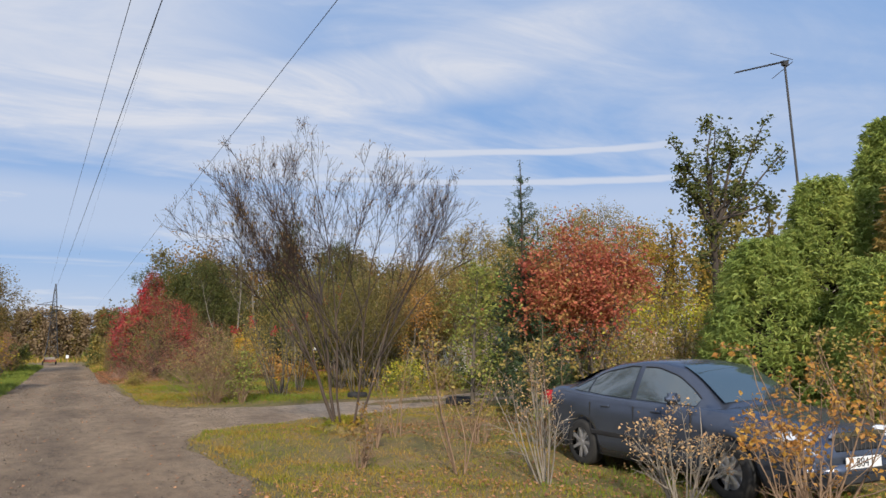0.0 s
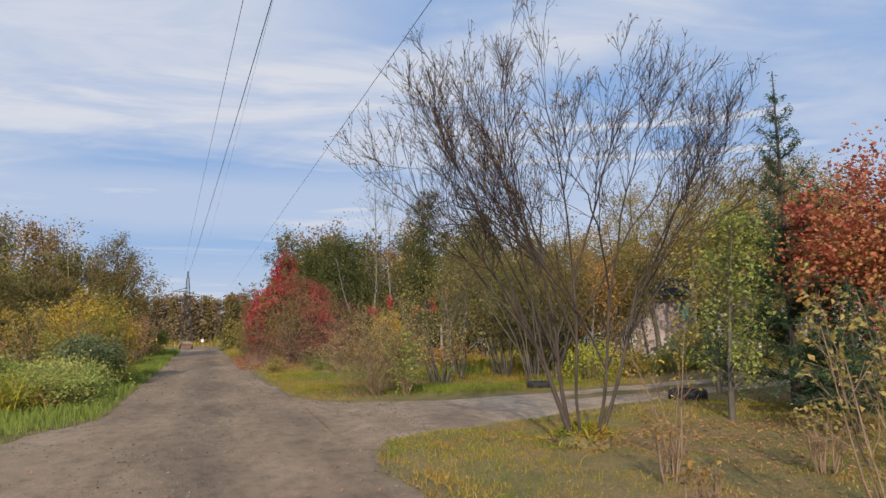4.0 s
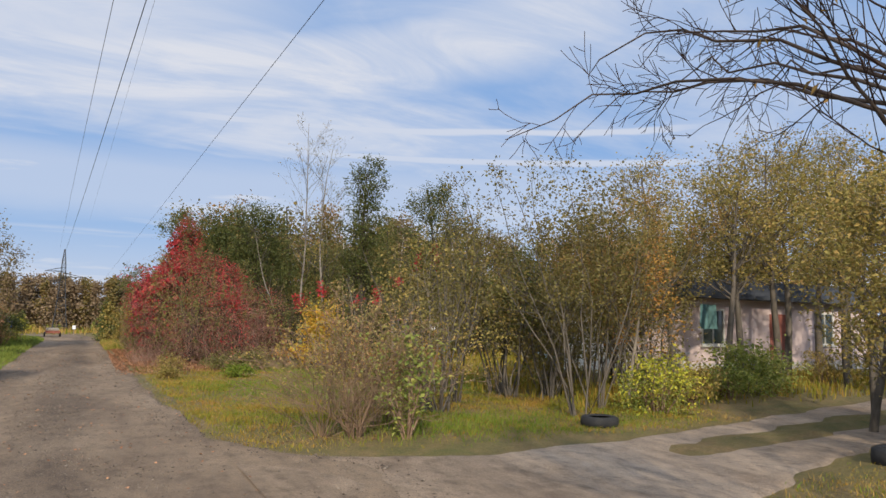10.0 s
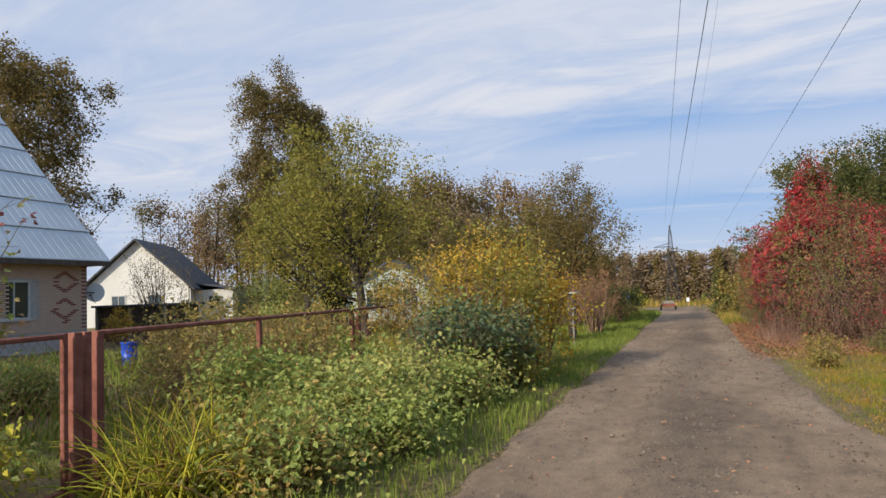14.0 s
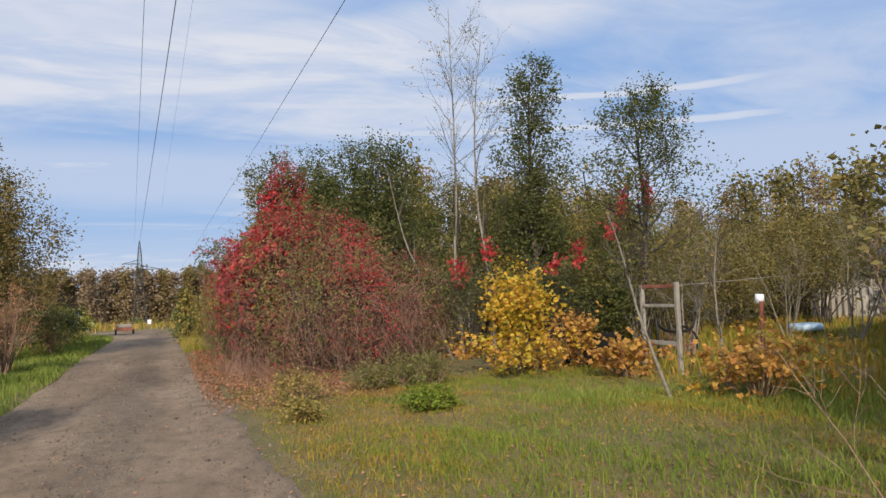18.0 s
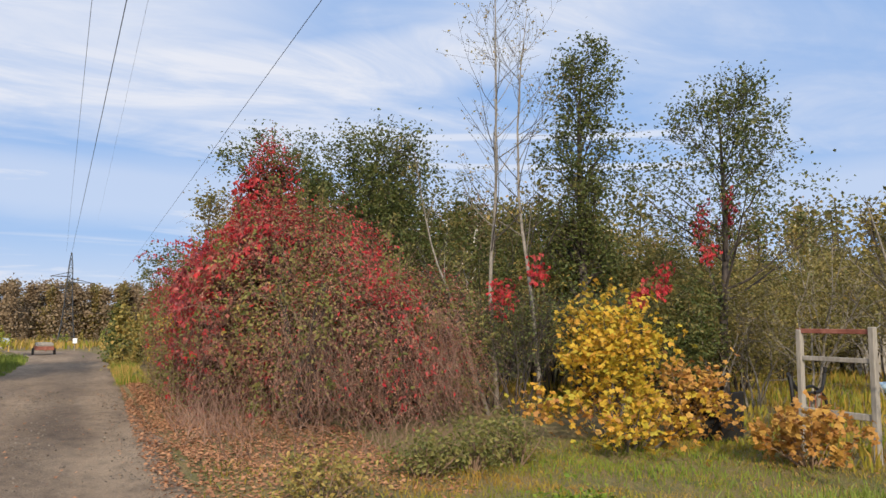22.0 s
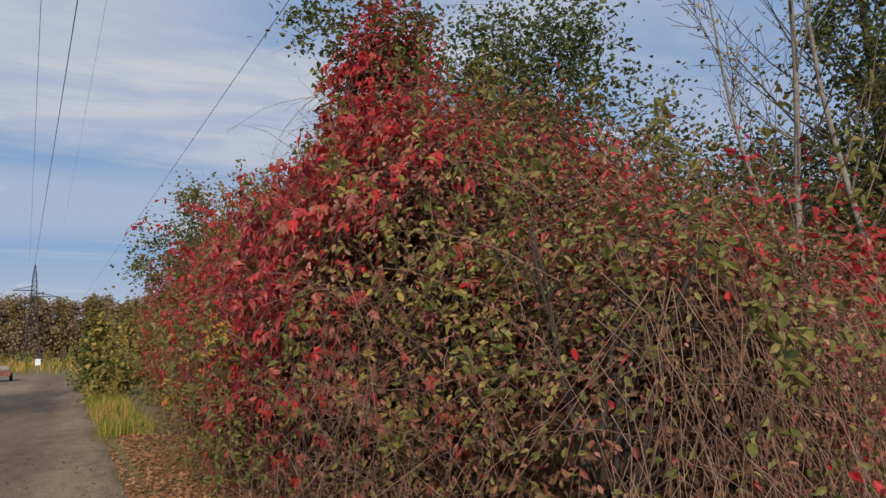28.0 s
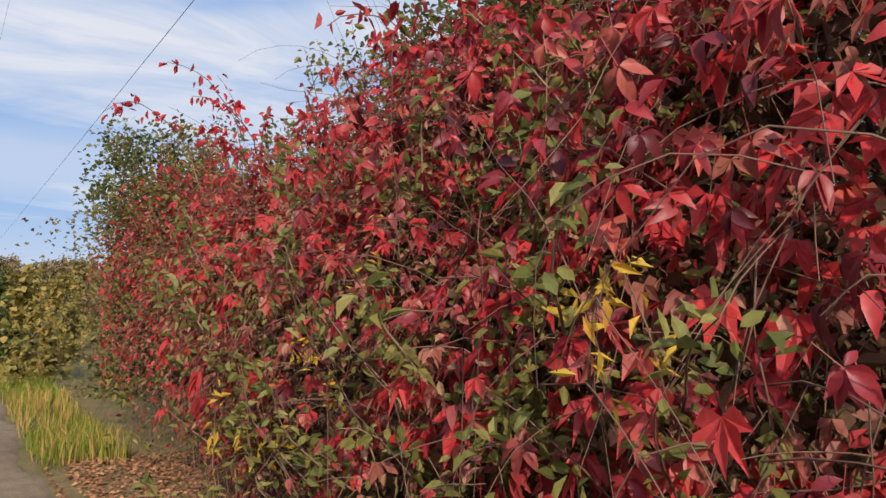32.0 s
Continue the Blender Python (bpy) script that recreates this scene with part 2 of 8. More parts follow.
def birch_bark():
    m, n, l, b = material("bark_birch", 0.75)
    t = noise_node(n, l, 5, 5, stretch=(1.2, 1.2, 5))
    r = ramp_node(n, [(0.36, (0.04, 0.035, 0.03)), (0.44, (0.5, 0.46, 0.38)), (0.7, (0.66, 0.62, 0.53))])
    l.new(t.outputs[0], r.inputs[0])
    l.new(r.outputs[0], b.inputs["Base Color"])
    return m


M["bark_birch"] = birch_bark()
M["bark_thin_birch"] = surface("bark_thin_birch", [(0.1, 0.083, 0.062), (0.2, 0.17, 0.13), (0.27, 0.235, 0.185)], 7, 0.85, stretch=(1, 1, 2.0), relief=0.4)
M["leaf_green"] = leafy("leaf_green", [(0.095, 0.14, 0.036), (0.165, 0.22, 0.055), (0.25, 0.29, 0.075), (0.32, 0.3, 0.085)])
M["leaf_birch"] = leafy("leaf_birch", [(0.075, 0.072, 0.028), (0.13, 0.115, 0.042), (0.18, 0.145, 0.052), (0.21, 0.13, 0.05)], patch=0.4)
M["leaf_apple"] = leafy("leaf_apple", [(0.09, 0.1, 0.025), (0.17, 0.18, 0.04), (0.26, 0.25, 0.055), (0.36, 0.28, 0.06)], patch=0.45)
M["leaf_viburnum"] = leafy("leaf_viburnum", [(0.11, 0.15, 0.05), (0.19, 0.22, 0.075), (0.3, 0.24, 0.1), (0.33, 0.2, 0.11), (0.22, 0.1, 0.065)], patch=0.5)
M["leaf_pale"] = leafy("leaf_pale", [(0.14, 0.19, 0.06), (0.22, 0.27, 0.08), (0.34, 0.34, 0.11), (0.36, 0.29, 0.12)], patch=0.4)
M["leaf_dark"] = leafy("leaf_dark", [(0.035, 0.052, 0.017), (0.062, 0.085, 0.026), (0.1, 0.12, 0.038), (0.14, 0.13, 0.045)])
M["leaf_olive"] = leafy("leaf_olive", [(0.12, 0.118, 0.035), (0.2, 0.185, 0.055), (0.29, 0.24, 0.075), (0.34, 0.23, 0.085)])
# leaf_olive darkened, mostly for background shrubs: shade put into the colour
M["leaf_drab_shade"] = leafy("leaf_drab_shade", [(0.075, 0.08, 0.026), (0.12, 0.115, 0.038), (0.165, 0.145, 0.05), (0.2, 0.15, 0.06)], patch=0.4)
M["leaf_aster"] = leafy("leaf_aster", [(0.04, 0.075, 0.038), (0.07, 0.115, 0.058), (0.12, 0.155, 0.08), (0.24, 0.21, 0.12)], patch=0.4)
M["leaf_garden"] = leafy("leaf_garden", [(0.105, 0.165, 0.045), (0.18, 0.25, 0.066), (0.265, 0.31, 0.088), (0.37, 0.355, 0.12)], patch=0.55)
M["leaf_autumn"] = leafy("leaf_autumn", [(0.11, 0.09, 0.033), (0.19, 0.135, 0.047), (0.28, 0.18, 0.06), (0.25, 0.13, 0.05)])
M["leaf_yellow"] = leafy("leaf_yellow", [(0.24, 0.2, 0.03), (0.36, 0.27, 0.04), (0.45, 0.31, 0.05), (0.4, 0.22, 0.05)])
M["leaf_maple_yellow"] = leafy("leaf_maple_yellow", [(0.24, 0.26, 0.045), (0.38, 0.31, 0.035), (0.46, 0.29, 0.035), (0.4, 0.2, 0.045)], patch=0.45)
M["leaf_lime"] = leafy("leaf_lime", [(0.22, 0.27, 0.035), (0.36, 0.38, 0.045), (0.5, 0.45, 0.06)])
M["leaf_orange"] = leafy("leaf_orange", [(0.28, 0.13, 0.04), (0.36, 0.2, 0.055), (0.42, 0.27, 0.06), (0.25, 0.1, 0.045)])
M["leaf_maple_red"] = leafy("leaf_maple_red", [(0.16, 0.04, 0.032), (0.27, 0.07, 0.05), (0.36, 0.12, 0.08), (0.34, 0.19, 0.08), (0.2, 0.17, 0.055)], patch=0.5)
M["vine_red"] = leafy("vine_red", [(0.16, 0.014, 0.022), (0.31, 0.022, 0.034), (0.44, 0.04, 0.045), (0.3, 0.045, 0.055), (0.45, 0.1, 0.085)], 0.45)
M["vine_dull"] = leafy("vine_dull", [(0.19, 0.082, 0.068), (0.3, 0.13, 0.105), (0.36, 0.205, 0.155), (0.22, 0.155, 0.082), (0.28, 0.09, 0.082)], 0.6)
M["vine_maroon"] = leafy("vine_maroon", [(0.14, 0.045, 0.042), (0.24, 0.08, 0.07), (0.32, 0.125, 0.1)], 0.5)
M["shrub_green"] = leafy("shrub_green", [(0.07, 0.085, 0.027), (0.11, 0.125, 0.038), (0.17, 0.17, 0.055), (0.24, 0.21, 0.08)])
# dead leaves darkened for the shade inside the vines; also used as litter
M["shade_and_litter_leaf"] = leafy("shade_and_litter_leaf", [(0.05, 0.03, 0.02), (0.1, 0.058, 0.038), (0.16, 0.092, 0.06)], 0.8, 0.1)
M["dead_leaf"] = leafy("dead_leaf", [(0.16, 0.075, 0.04), (0.27, 0.14, 0.08), (0.36, 0.21, 0.12)], 0.8, 0.15)
M["thuja"] = leafy("thuja", [(0.11, 0.18, 0.048), (0.19, 0.265, 0.07), (0.31, 0.36, 0.1)], 0.6, 0.3, 0.5)
M["thuja_brown"] = leafy("thuja_brown", [(0.14, 0.12, 0.035), (0.22, 0.16, 0.05), (0.1, 0.12, 0.03)], 0.7, 0.2, 0.5)
M["needle"] = leafy("needle", [(0.02, 0.045, 0.025), (0.035, 0.07, 0.035), (0.06, 0.095, 0.045)], 0.6, 0.1)
M["needle_dark"] = leafy("needle_dark", [(0.012, 0.02, 0.012), (0.025, 0.038, 0.02)], 0.6, 0.1)
M["grass"] = leafy("grass", [(0.07, 0.11, 0.012), (0.125, 0.15, 0.016), (0.195, 0.17, 0.024), (0.25, 0.165, 0.034), (0.2, 0.11, 0.034)], 0.7, 0.25, 0.7)
M["grass_green"] = leafy("grass_green", [(0.07, 0.125, 0.014), (0.115, 0.17, 0.02), (0.175, 0.19, 0.028)], 0.7, 0.25, 0.4)
M["grass_lush"] = leafy("grass_lush", [(0.085, 0.14, 0.025), (0.14, 0.195, 0.036), (0.21, 0.235, 0.052)], 0.7, 0.28, 0.4)
M["grass_straw"] = leafy("grass_straw", [(0.2, 0.145, 0.042), (0.3, 0.215, 0.068), (0.36, 0.26, 0.095)], 0.7, 0.25, 0.4)
M["forest_leaf"] = leafy("forest_leaf", [(0.12, 0.092, 0.064), (0.16, 0.122, 0.082), (0.19, 0.148, 0.094), (0.14, 0.12, 0.072)], 0.7, 0.2, 0.5)

# ---- mesh helpers ----
def mesh_from(name, verts, faces, mats, index=None, smooth=False):
    """A mesh from an array of corners and a list of face arrays (n x 3 or n x 4)."""
    me = bpy.data.meshes.new(name)
    verts = np.asarray(verts, np.float32)
    faces = [np.asarray(f, np.int32) for f in faces if len(f)]
    me.vertices.add(len(verts))
    me.vertices.foreach_set("co", verts.ravel())
    loops = np.concatenate([f.ravel() for f in faces])
    sizes = np.concatenate([np.full(len(f), f.shape[1], np.int32) for f in faces])
    me.loops.add(len(loops))
    me.loops.foreach_set("vertex_index", loops)
    me.polygons.add(len(sizes))
    me.polygons.foreach_set("loop_start", np.r_[0, np.cumsum(sizes)[:-1]].astype(np.int32))
    me.polygons.foreach_set("loop_total", sizes)
    if index is not None:
        me.polygons.foreach_set("material_index", np.asarray(index, np.int32))
    me.polygons.foreach_set("use_smooth", np.full(len(sizes), smooth))
    for m in mats if isinstance(mats, (list, tuple)) else [mats]:
        me.materials.append(m)
    me.update(calc_edges=True)
    return me


def thing(name, label, category, at=(0, 0, 0), group="", kind="", turn=0.0):
    ob = new(name)
    ob.empty_display_size = 0.2
    ob.matrix_basis = pose(*at, 0, 0, turn)
    return tagged(ob, label, category, group, kind)


def child(name, me, parent, label="", kind=""):
    ob = new(name, me)
    ob.parent = parent
    return tagged(ob, label, kind=kind)


def part(name, bm, mat, parent, label="", smooth=False):
    me = bpy.data.meshes.new(name)
    if smooth:
        for f in bm.faces:
            f.smooth = True
    bm.to_mesh(me)
    bm.free()
    for m in mat if isinstance(mat, (list, tuple)) else [mat]:
        me.materials.append(m)
    return child(name, me, parent, label)


def box_bm(x0, x1, y0, y1, z0, z1, bevel=0.0, bm=None, segments=1):
    own = bmesh.new()
    bmesh.ops.create_cube(own, size=1.0, matrix=Matrix.Translation(((x0 + x1) / 2, (y0 + y1) / 2, (z0 + z1) / 2)) @ Matrix.Diagonal((abs(x1 - x0), abs(y1 - y0), abs(z1 - z0), 1)))
    if bevel:
        bmesh.ops.bevel(own, geom=own.edges[:], offset=bevel, segments=segments, affect="EDGES")
    if bm is None:
        return own
    tmp = bpy.data.meshes.new("tmp")
    own.to_mesh(tmp)
    bm.from_mesh(tmp)
    bpy.data.meshes.remove(tmp)
    own.free()
    return bm


def prism_bm(outline, depth, m=Matrix(), bm=None):
    """An outline in the xz plane, pushed along +y by depth."""
    bm = bm or bmesh.new()
    a = [bm.verts.new(m @ Vector((x, 0, z))) for x, z in outline]
    b = [bm.verts.new(m @ Vector((x, depth, z))) for x, z in outline]
    bm.faces.new(a)
    bm.faces.new(b[::-1])
    for k in range(len(a)):
        bm.faces.new((a[k - 1], b[k - 1], b[k], a[k]))
    bmesh.ops.recalc_face_normals(bm, faces=bm.faces[:])
    return bm


def rod_bm(a, b, r, r2=None, sides=8, bm=None):
    bm = bm or bmesh.new()
    a, b = Vector(a), Vector(b)
    m = Matrix.Translation((a + b) / 2) @ (b - a).to_track_quat("Z", "Y").to_matrix().to_4x4()
    bmesh.ops.create_cone(bm, cap_ends=True, segments=sides, radius1=r, radius2=r if r2 is None else r2, depth=(b - a).length, matrix=m)
    return bm


# ---- plants ----
def tubes_mesh(name, lines, mat):
    """Tapered tubes along polylines: (points, radii, sides)."""
    V, Q, T, base = [], [], [], 0
    for pts, rad, sides in lines:
        pts = np.asarray(pts, float)
        k = len(pts)
        tan = np.gradient(pts, axis=0)
        tan /= np.linalg.norm(tan, axis=1, keepdims=True) + 1e-9
        ref = np.where(np.abs(tan[:, 2:3]) > 0.9, [[1.0, 0, 0]], [[0, 0, 1.0]])
        u = np.cross(tan, ref)
        u /= np.linalg.norm(u, axis=1, keepdims=True) + 1e-9
        w = np.cross(tan, u)
        ang = np.arange(sides) * 2 * np.pi / sides
        ring = pts[:, None] + np.asarray(rad)[:, None, None] * (np.cos(ang)[None, :, None] * u[:, None] + np.sin(ang)[None, :, None] * w[:, None])
        V.append(ring.reshape(-1, 3))
        i = base + np.arange(k - 1)[:, None] * sides + np.arange(sides)[None]
        j = base + np.arange(k - 1)[:, None] * sides + (np.arange(sides)[None] + 1) % sides
        Q.append(np.stack([i, j, j + sides, i + sides], -1).reshape(-1, 4))
        base += k * sides
    return mesh_from(name, np.concatenate(V), [np.concatenate(Q)], mat, smooth=True)


def unit(v):
    return v / (np.linalg.norm(v, axis=-1, keepdims=True) + 1e-9)


def leaf_mesh(name, pos, size, mat, rng, shape="oval", up=0.5, droop=0.0, out=None):
    """One small folded leaf at every place. shape: oval (2 triangles), narrow, palm (five fingers), needle."""
    pos = np.asarray(pos, float)
    n = len(pos)
    nor = rng.normal(size=(n, 3))
    nor[:, 2] = np.abs(nor[:, 2]) + up
    if out is not None:
        nor += out
    nor = unit(nor)
    axis = rng.normal(size=(n, 3))
    axis[:, 2] -= droop
    axis = unit(axis - (axis * nor).sum(1, keepdims=True) * nor)
    side = np.cross(nor, axis)
    s = (size * rng.uniform(0.6, 1.25, n))[:, None]
    wide = {"oval": 0.34, "narrow": 0.16, "palm": 0.3, "needle": 0.1, "maple": 0.3, "blob": 0.46, "leaf": 0.27}[shape]
    if shape in ("palm", "maple"):
        V, F = [pos], []
        angles = (-1.45, -0.72, 0.0, 0.72, 1.45) if shape == "palm" else (-1.5, -0.75, 0.0, 0.75, 1.5)
        lens = (0.6, 0.85, 1.0, 0.85, 0.6) if shape == "palm" else (0.6, 0.85, 1.0, 0.85, 0.6)
        w = 0.2 if shape == "palm" else 0.3
        idx = np.arange(n)
        k = 1
        for a, ln in zip(angles, lens):
            turn = a + (rng.normal(0, 0.22, (n, 1)) if shape == "palm" else 0.0)
            d = np.cos(turn) * axis + np.sin(turn) * side
            p = np.cross(nor, d) + (nor * rng.normal(0, 0.35, (n, 1)) if shape == "palm" else 0.0)
            bend = nor * rng.normal(0, 0.2 if shape == "palm" else 0.12, (n, 1)) - np.array([[0, 0, 1.0]]) * (rng.uniform(0.1, 0.6, (n, 1)) if shape == "palm" else 0.05)
            mid = pos + s * ln * (0.55 * d + 0.25 * bend)
            V += [mid + s * w * p + s * 0.05 * nor, pos + s * ln * (d + bend), mid - s * w * p + s * 0.05 * nor]
            F += [np.stack([idx, idx + n * k, idx + n * (k + 1)], 1), np.stack([idx, idx + n * (k + 1), idx + n * (k + 2)], 1)]
            k += 3
        return mesh_from(name, np.concatenate(V), [np.concatenate(F)], mat)
    fold = 0.12 * s * nor
    a = pos
    tip = pos + s * axis + s * nor * rng.normal(-0.08, 0.12, (n, 1))
    mid = pos + 0.45 * s * axis
    i = np.arange(n)
    if shape == "leaf":
        m1, m2 = pos + 0.24 * s * axis, pos + 0.62 * s * axis + s * nor * rng.normal(-0.03, 0.05, (n, 1))
        V = np.concatenate([a, m1 + 0.8 * wide * s * side + fold, m2 + 0.9 * wide * s * side + fold, tip, m2 - 0.9 * wide * s * side + fold, m1 - 0.8 * wide * s * side + fold])
        F = np.concatenate([np.stack([i + k * n for k in q], 1) for q in ((0, 1, 2, 3), (0, 3, 4, 5))])
        return mesh_from(name, V, [F], mat)
    V = np.concatenate([a, mid + wide * s * side + fold, tip, mid - wide * s * side + fold])
    F = np.concatenate([np.stack([i, i + n, i + 2 * n], 1), np.stack([i, i + 2 * n, i + 3 * n], 1)])
    return mesh_from(name, V, [F], mat)


def bough(rng, start, way, length, r0, r1, steps=5, wander=0.18, lift=0.05):
    """A polyline that wanders; lift bends it up (or down)."""
    pts = [np.asarray(start, float)]
    d = unit(np.asarray(way, float))
    seg = length / steps
    for _ in range(steps):
        d = unit(d + rng.normal(0, wander, 3) * 0.6 + np.array([0, 0, lift]))
        pts.append(pts[-1] + d * seg)
    return np.array(pts), np.linspace(r0, r1, steps + 1)


def branch_out(rng, line, radii, count, length, angle, f0=0.2, f1=1.0, r=0.3, steps=4, wander=0.25, lift=0.05, taper=1.0, upright=0.0):
    """Side branches along a line. Returns lines and radii."""
    res = []
    k = len(line) - 1
    for _ in range(count):
        f = rng.uniform(f0, f1)
        at = f * k
        i = min(int(at), k - 1)
        p = line[i] + (line[i + 1] - line[i]) * (at - i)
        tan = unit(line[i + 1] - line[i])
        rnd = rng.normal(size=3)
        rnd = unit(rnd - tan * (rnd @ tan))
        a = np.radians(rng.normal(angle, 10))
        d = np.cos(a) * tan + np.sin(a) * rnd + np.array([0, 0, upright])
        rr = np.interp(at, np.arange(k + 1), radii) * r
        ln = length * rng.uniform(0.6, 1.2) * (1 - taper * 0.6 * (f - f0) / max(1e-6, f1 - f0))
        res.append(bough(rng, p, d, ln, max(rr, 0.0025), 0.002, steps, wander, lift))
    return res


def woody(rng, stems, orders, floor=0.0022):
    """stems: list of (line, radii); orders: list of dicts for branch_out. Returns all tubes and the last order's lines."""
    tubes = [(p, r, 5) for p, r in stems]
    last = stems
    for n, o in enumerate(orders):
        nxt = []
        for p, r in last:
            nxt += branch_out(rng, p, r, **o)
        tubes += [(p, np.maximum(r, floor), 4 if n == 0 else 3) for p, r in nxt]
        last = nxt
    return tubes, last


def along(rng, lines, per, spread, f0=0.25):
    """Places scattered along lines."""
    out = []
    for p, _ in lines:
        f = rng.uniform(f0, 1, per) * (len(p) - 1)
        i = np.minimum(f.astype(int), len(p) - 2)
        out.append(p[i] + (p[i + 1] - p[i]) * (f - i)[:, None])
    pos = np.concatenate(out)
    return pos + rng.normal(0, spread, pos.shape)


def clumps(rng, centre, radii, count, per, sigma, shell=0.45, floor=0.03, squash=0.8):
    """Leaf places in clumps near the surface of an uneven ellipsoid."""
    d = unit(rng.normal(size=(count, 3)))
    rad = 1 - shell * rng.random(count) ** 1.5 + rng.normal(0, 0.1, count)
    c = np.asarray(centre) + d * rad[:, None] * np.asarray(radii)
    sig = sigma * rng.uniform(0.6, 1.4, count)
    pos = np.repeat(c, per, 0) + rng.normal(size=(count * per, 3)) * np.repeat(sig, per)[:, None] * [1, 1, squash]
    return pos[pos[:, 2] > floor]


def plant(name, label, category, at, tubes, bark, leaves, rng, group="", wood_name="trunk", kind=""):
    """A plant of woody tubes (in its own metres, base at 0) and leaf sets: (part name, places, size, material, shape, label)."""
    ob = thing(name, label, category, at, group, kind)
    if tubes:
        child(wood_name, tubes_mesh(wood_name, tubes, bark), ob)
    for pname, pos, size, mat, shape, lab in leaves:
        child(pname, leaf_mesh(pname, pos, size, mat, rng, shape), ob, lab)
    return ob


def tree(name, label, at, h, spread, seed, bark, mat, leaf=0.07, per=14, trunk_r=None, crown_from=0.3, angle=55, limbs=26, shape="oval", twigs=7, size_up=0.35, column=False, lean=(0, 0), sigma=0.12, group="", extra=(), fill=0, zc=0.62, fz=0.36, fw=0.95):
    """A tree with one trunk, limbs, twigs and leaves along the twigs; fill: further leaf clumps that round out the crown."""
    rng = np.random.default_rng(seed)
    r = trunk_r or h * 0.016
    trunk = bough(rng, (0, 0, -0.05), (lean[0], lean[1], 1), h * 0.93, r, r * 0.12, 9, 0.07, 0.03)
    l1 = branch_out(rng, *trunk, count=limbs, length=spread, angle=angle, f0=crown_from, f1=0.97, r=0.45, steps=5, wander=0.2, lift=0.07, taper=0.9 if not column else 0.6)
    l2 = []
    for p, rr in l1:
        l2 += branch_out(rng, p, rr, count=twigs, length=spread * 0.42, angle=42, f0=0.25, r=0.5, steps=3, wander=0.25, lift=0.03)
    tubes = [(*trunk, 8)] + [(p, rr, 5) for p, rr in l1] + [(p, np.maximum(rr, 0.004), 3) for p, rr in l2]
    pos = along(rng, l2, per, sigma)
    top = along(rng, [trunk], per * 3, sigma, 0.8)
    pos = np.concatenate([pos, top])
    if fill:
        c = trunk[0][6] * [1, 1, 0] * 0.7
        pos = np.concatenate([pos, clumps(rng, c + [0, 0, h * zc], (spread * fw, spread * fw, h * fz), fill, 26, 0.13 + 0.03 * spread, 0.7)])
    return plant(name, label, "tree", at, tubes, M[bark], [("crown", pos, leaf, M[mat], shape, "")] + list(extra), rng, group)


def bush(name, label, at, h, w, seed, mat, bark="twig_brown", stems=14, leaf=0.05, count=90, per=30, shape="oval", sigma=0.1, category="bush", group="", fan=0.5, extra_mat=None, twig=6, top_only=0.0, squash=0.8):
    """A many-stemmed bush with leaf clumps round an uneven crown."""
    rng = np.random.default_rng(seed)
    lines = []
    for _ in range(stems):
        a, t = rng.uniform(0, 2 * np.pi), rng.random() ** 0.7 * fan
        s0 = np.array([math.cos(a), math.sin(a), 0]) * w * 0.12 * rng.random()
        lines.append(bough(rng, s0, (math.cos(a) * t, math.sin(a) * t, 1), h * rng.uniform(0.7, 1.0), 0.012 + 0.004 * h, 0.003, 6, 0.13, 0.02))
    tubes, last = woody(rng, lines, [dict(count=twig, length=h * 0.3, angle=35, f0=0.3, r=0.5, steps=3)])
    zc = h * (0.55 + 0.2 * top_only)
    pos = clumps(rng, (0, 0, zc), (w / 2, w / 2, h - zc), count, per, sigma, squash=squash)
    pos = np.concatenate([pos, along(rng, last, 5, 0.04)])
    leaves = []
    if extra_mat:
        pick = np.sin(pos[:, 0] * 2.3 + seed) + np.sin(pos[:, 1] * 2.9) + np.sin(pos[:, 2] * 3.1 + 1) + rng.normal(0, 0.6, len(pos)) > 0.5
        leaves = [("foliage", pos[~pick], leaf, M[mat], shape, ""), ("foliage", pos[pick], leaf, M[extra_mat], shape, "")]
    else:
        leaves = [("foliage", pos, leaf, M[mat], shape, "")]
    return plant(name, label, category, at, tubes, M[bark], leaves, rng, group, "branchwork")

# ---- ground, road ----
def fade(x, a, b):
    t = np.clip((np.asarray(x, float) - a) / (b - a), 0, 1)
    return t * t * (3 - 2 * t)


def left_edge(y):
    return np.interp(y, [-40, 0, 11, 16, 18.7, 22, 31, 47, 57, 61, 66, 72], [-4.0, -4.0, -3.9, -3.2, -2.2, -2.2, -2.15, -2.3, -2.3, -2.6, -3.4, -5])


def right_edge(y):
    return np.interp(y, [-40, 0, 8, 12.2, 13, 14, 15, 18.6, 19.6, 21, 24, 26, 30, 38, 50, 59, 66, 72], [2.0, 1.9, 1.82, 1.68, 1.7, 2.0, 2.9, 2.9, 2.1, 1.55, 1.38, 1.3, 1.15, 0.9, 0.6, 0.55, 0.0, -1.5])


def near_edge(x):
    return np.interp(x, [0, 1.65, 2.0, 2.8, 4.4, 7.0, 9.5, 16, 30], [12.6, 12.9, 14.0, 14.6, 15.0, 16.4, 17.2, 19.0, 22.0])


def far_edge(x):
    return np.interp(x, [0, 1.7, 2.6, 4.5, 7.0, 10.0, 17.0, 30], [21, 20.2, 19.2, 18.7, 19.0, 19.8, 21.8, 25.4])


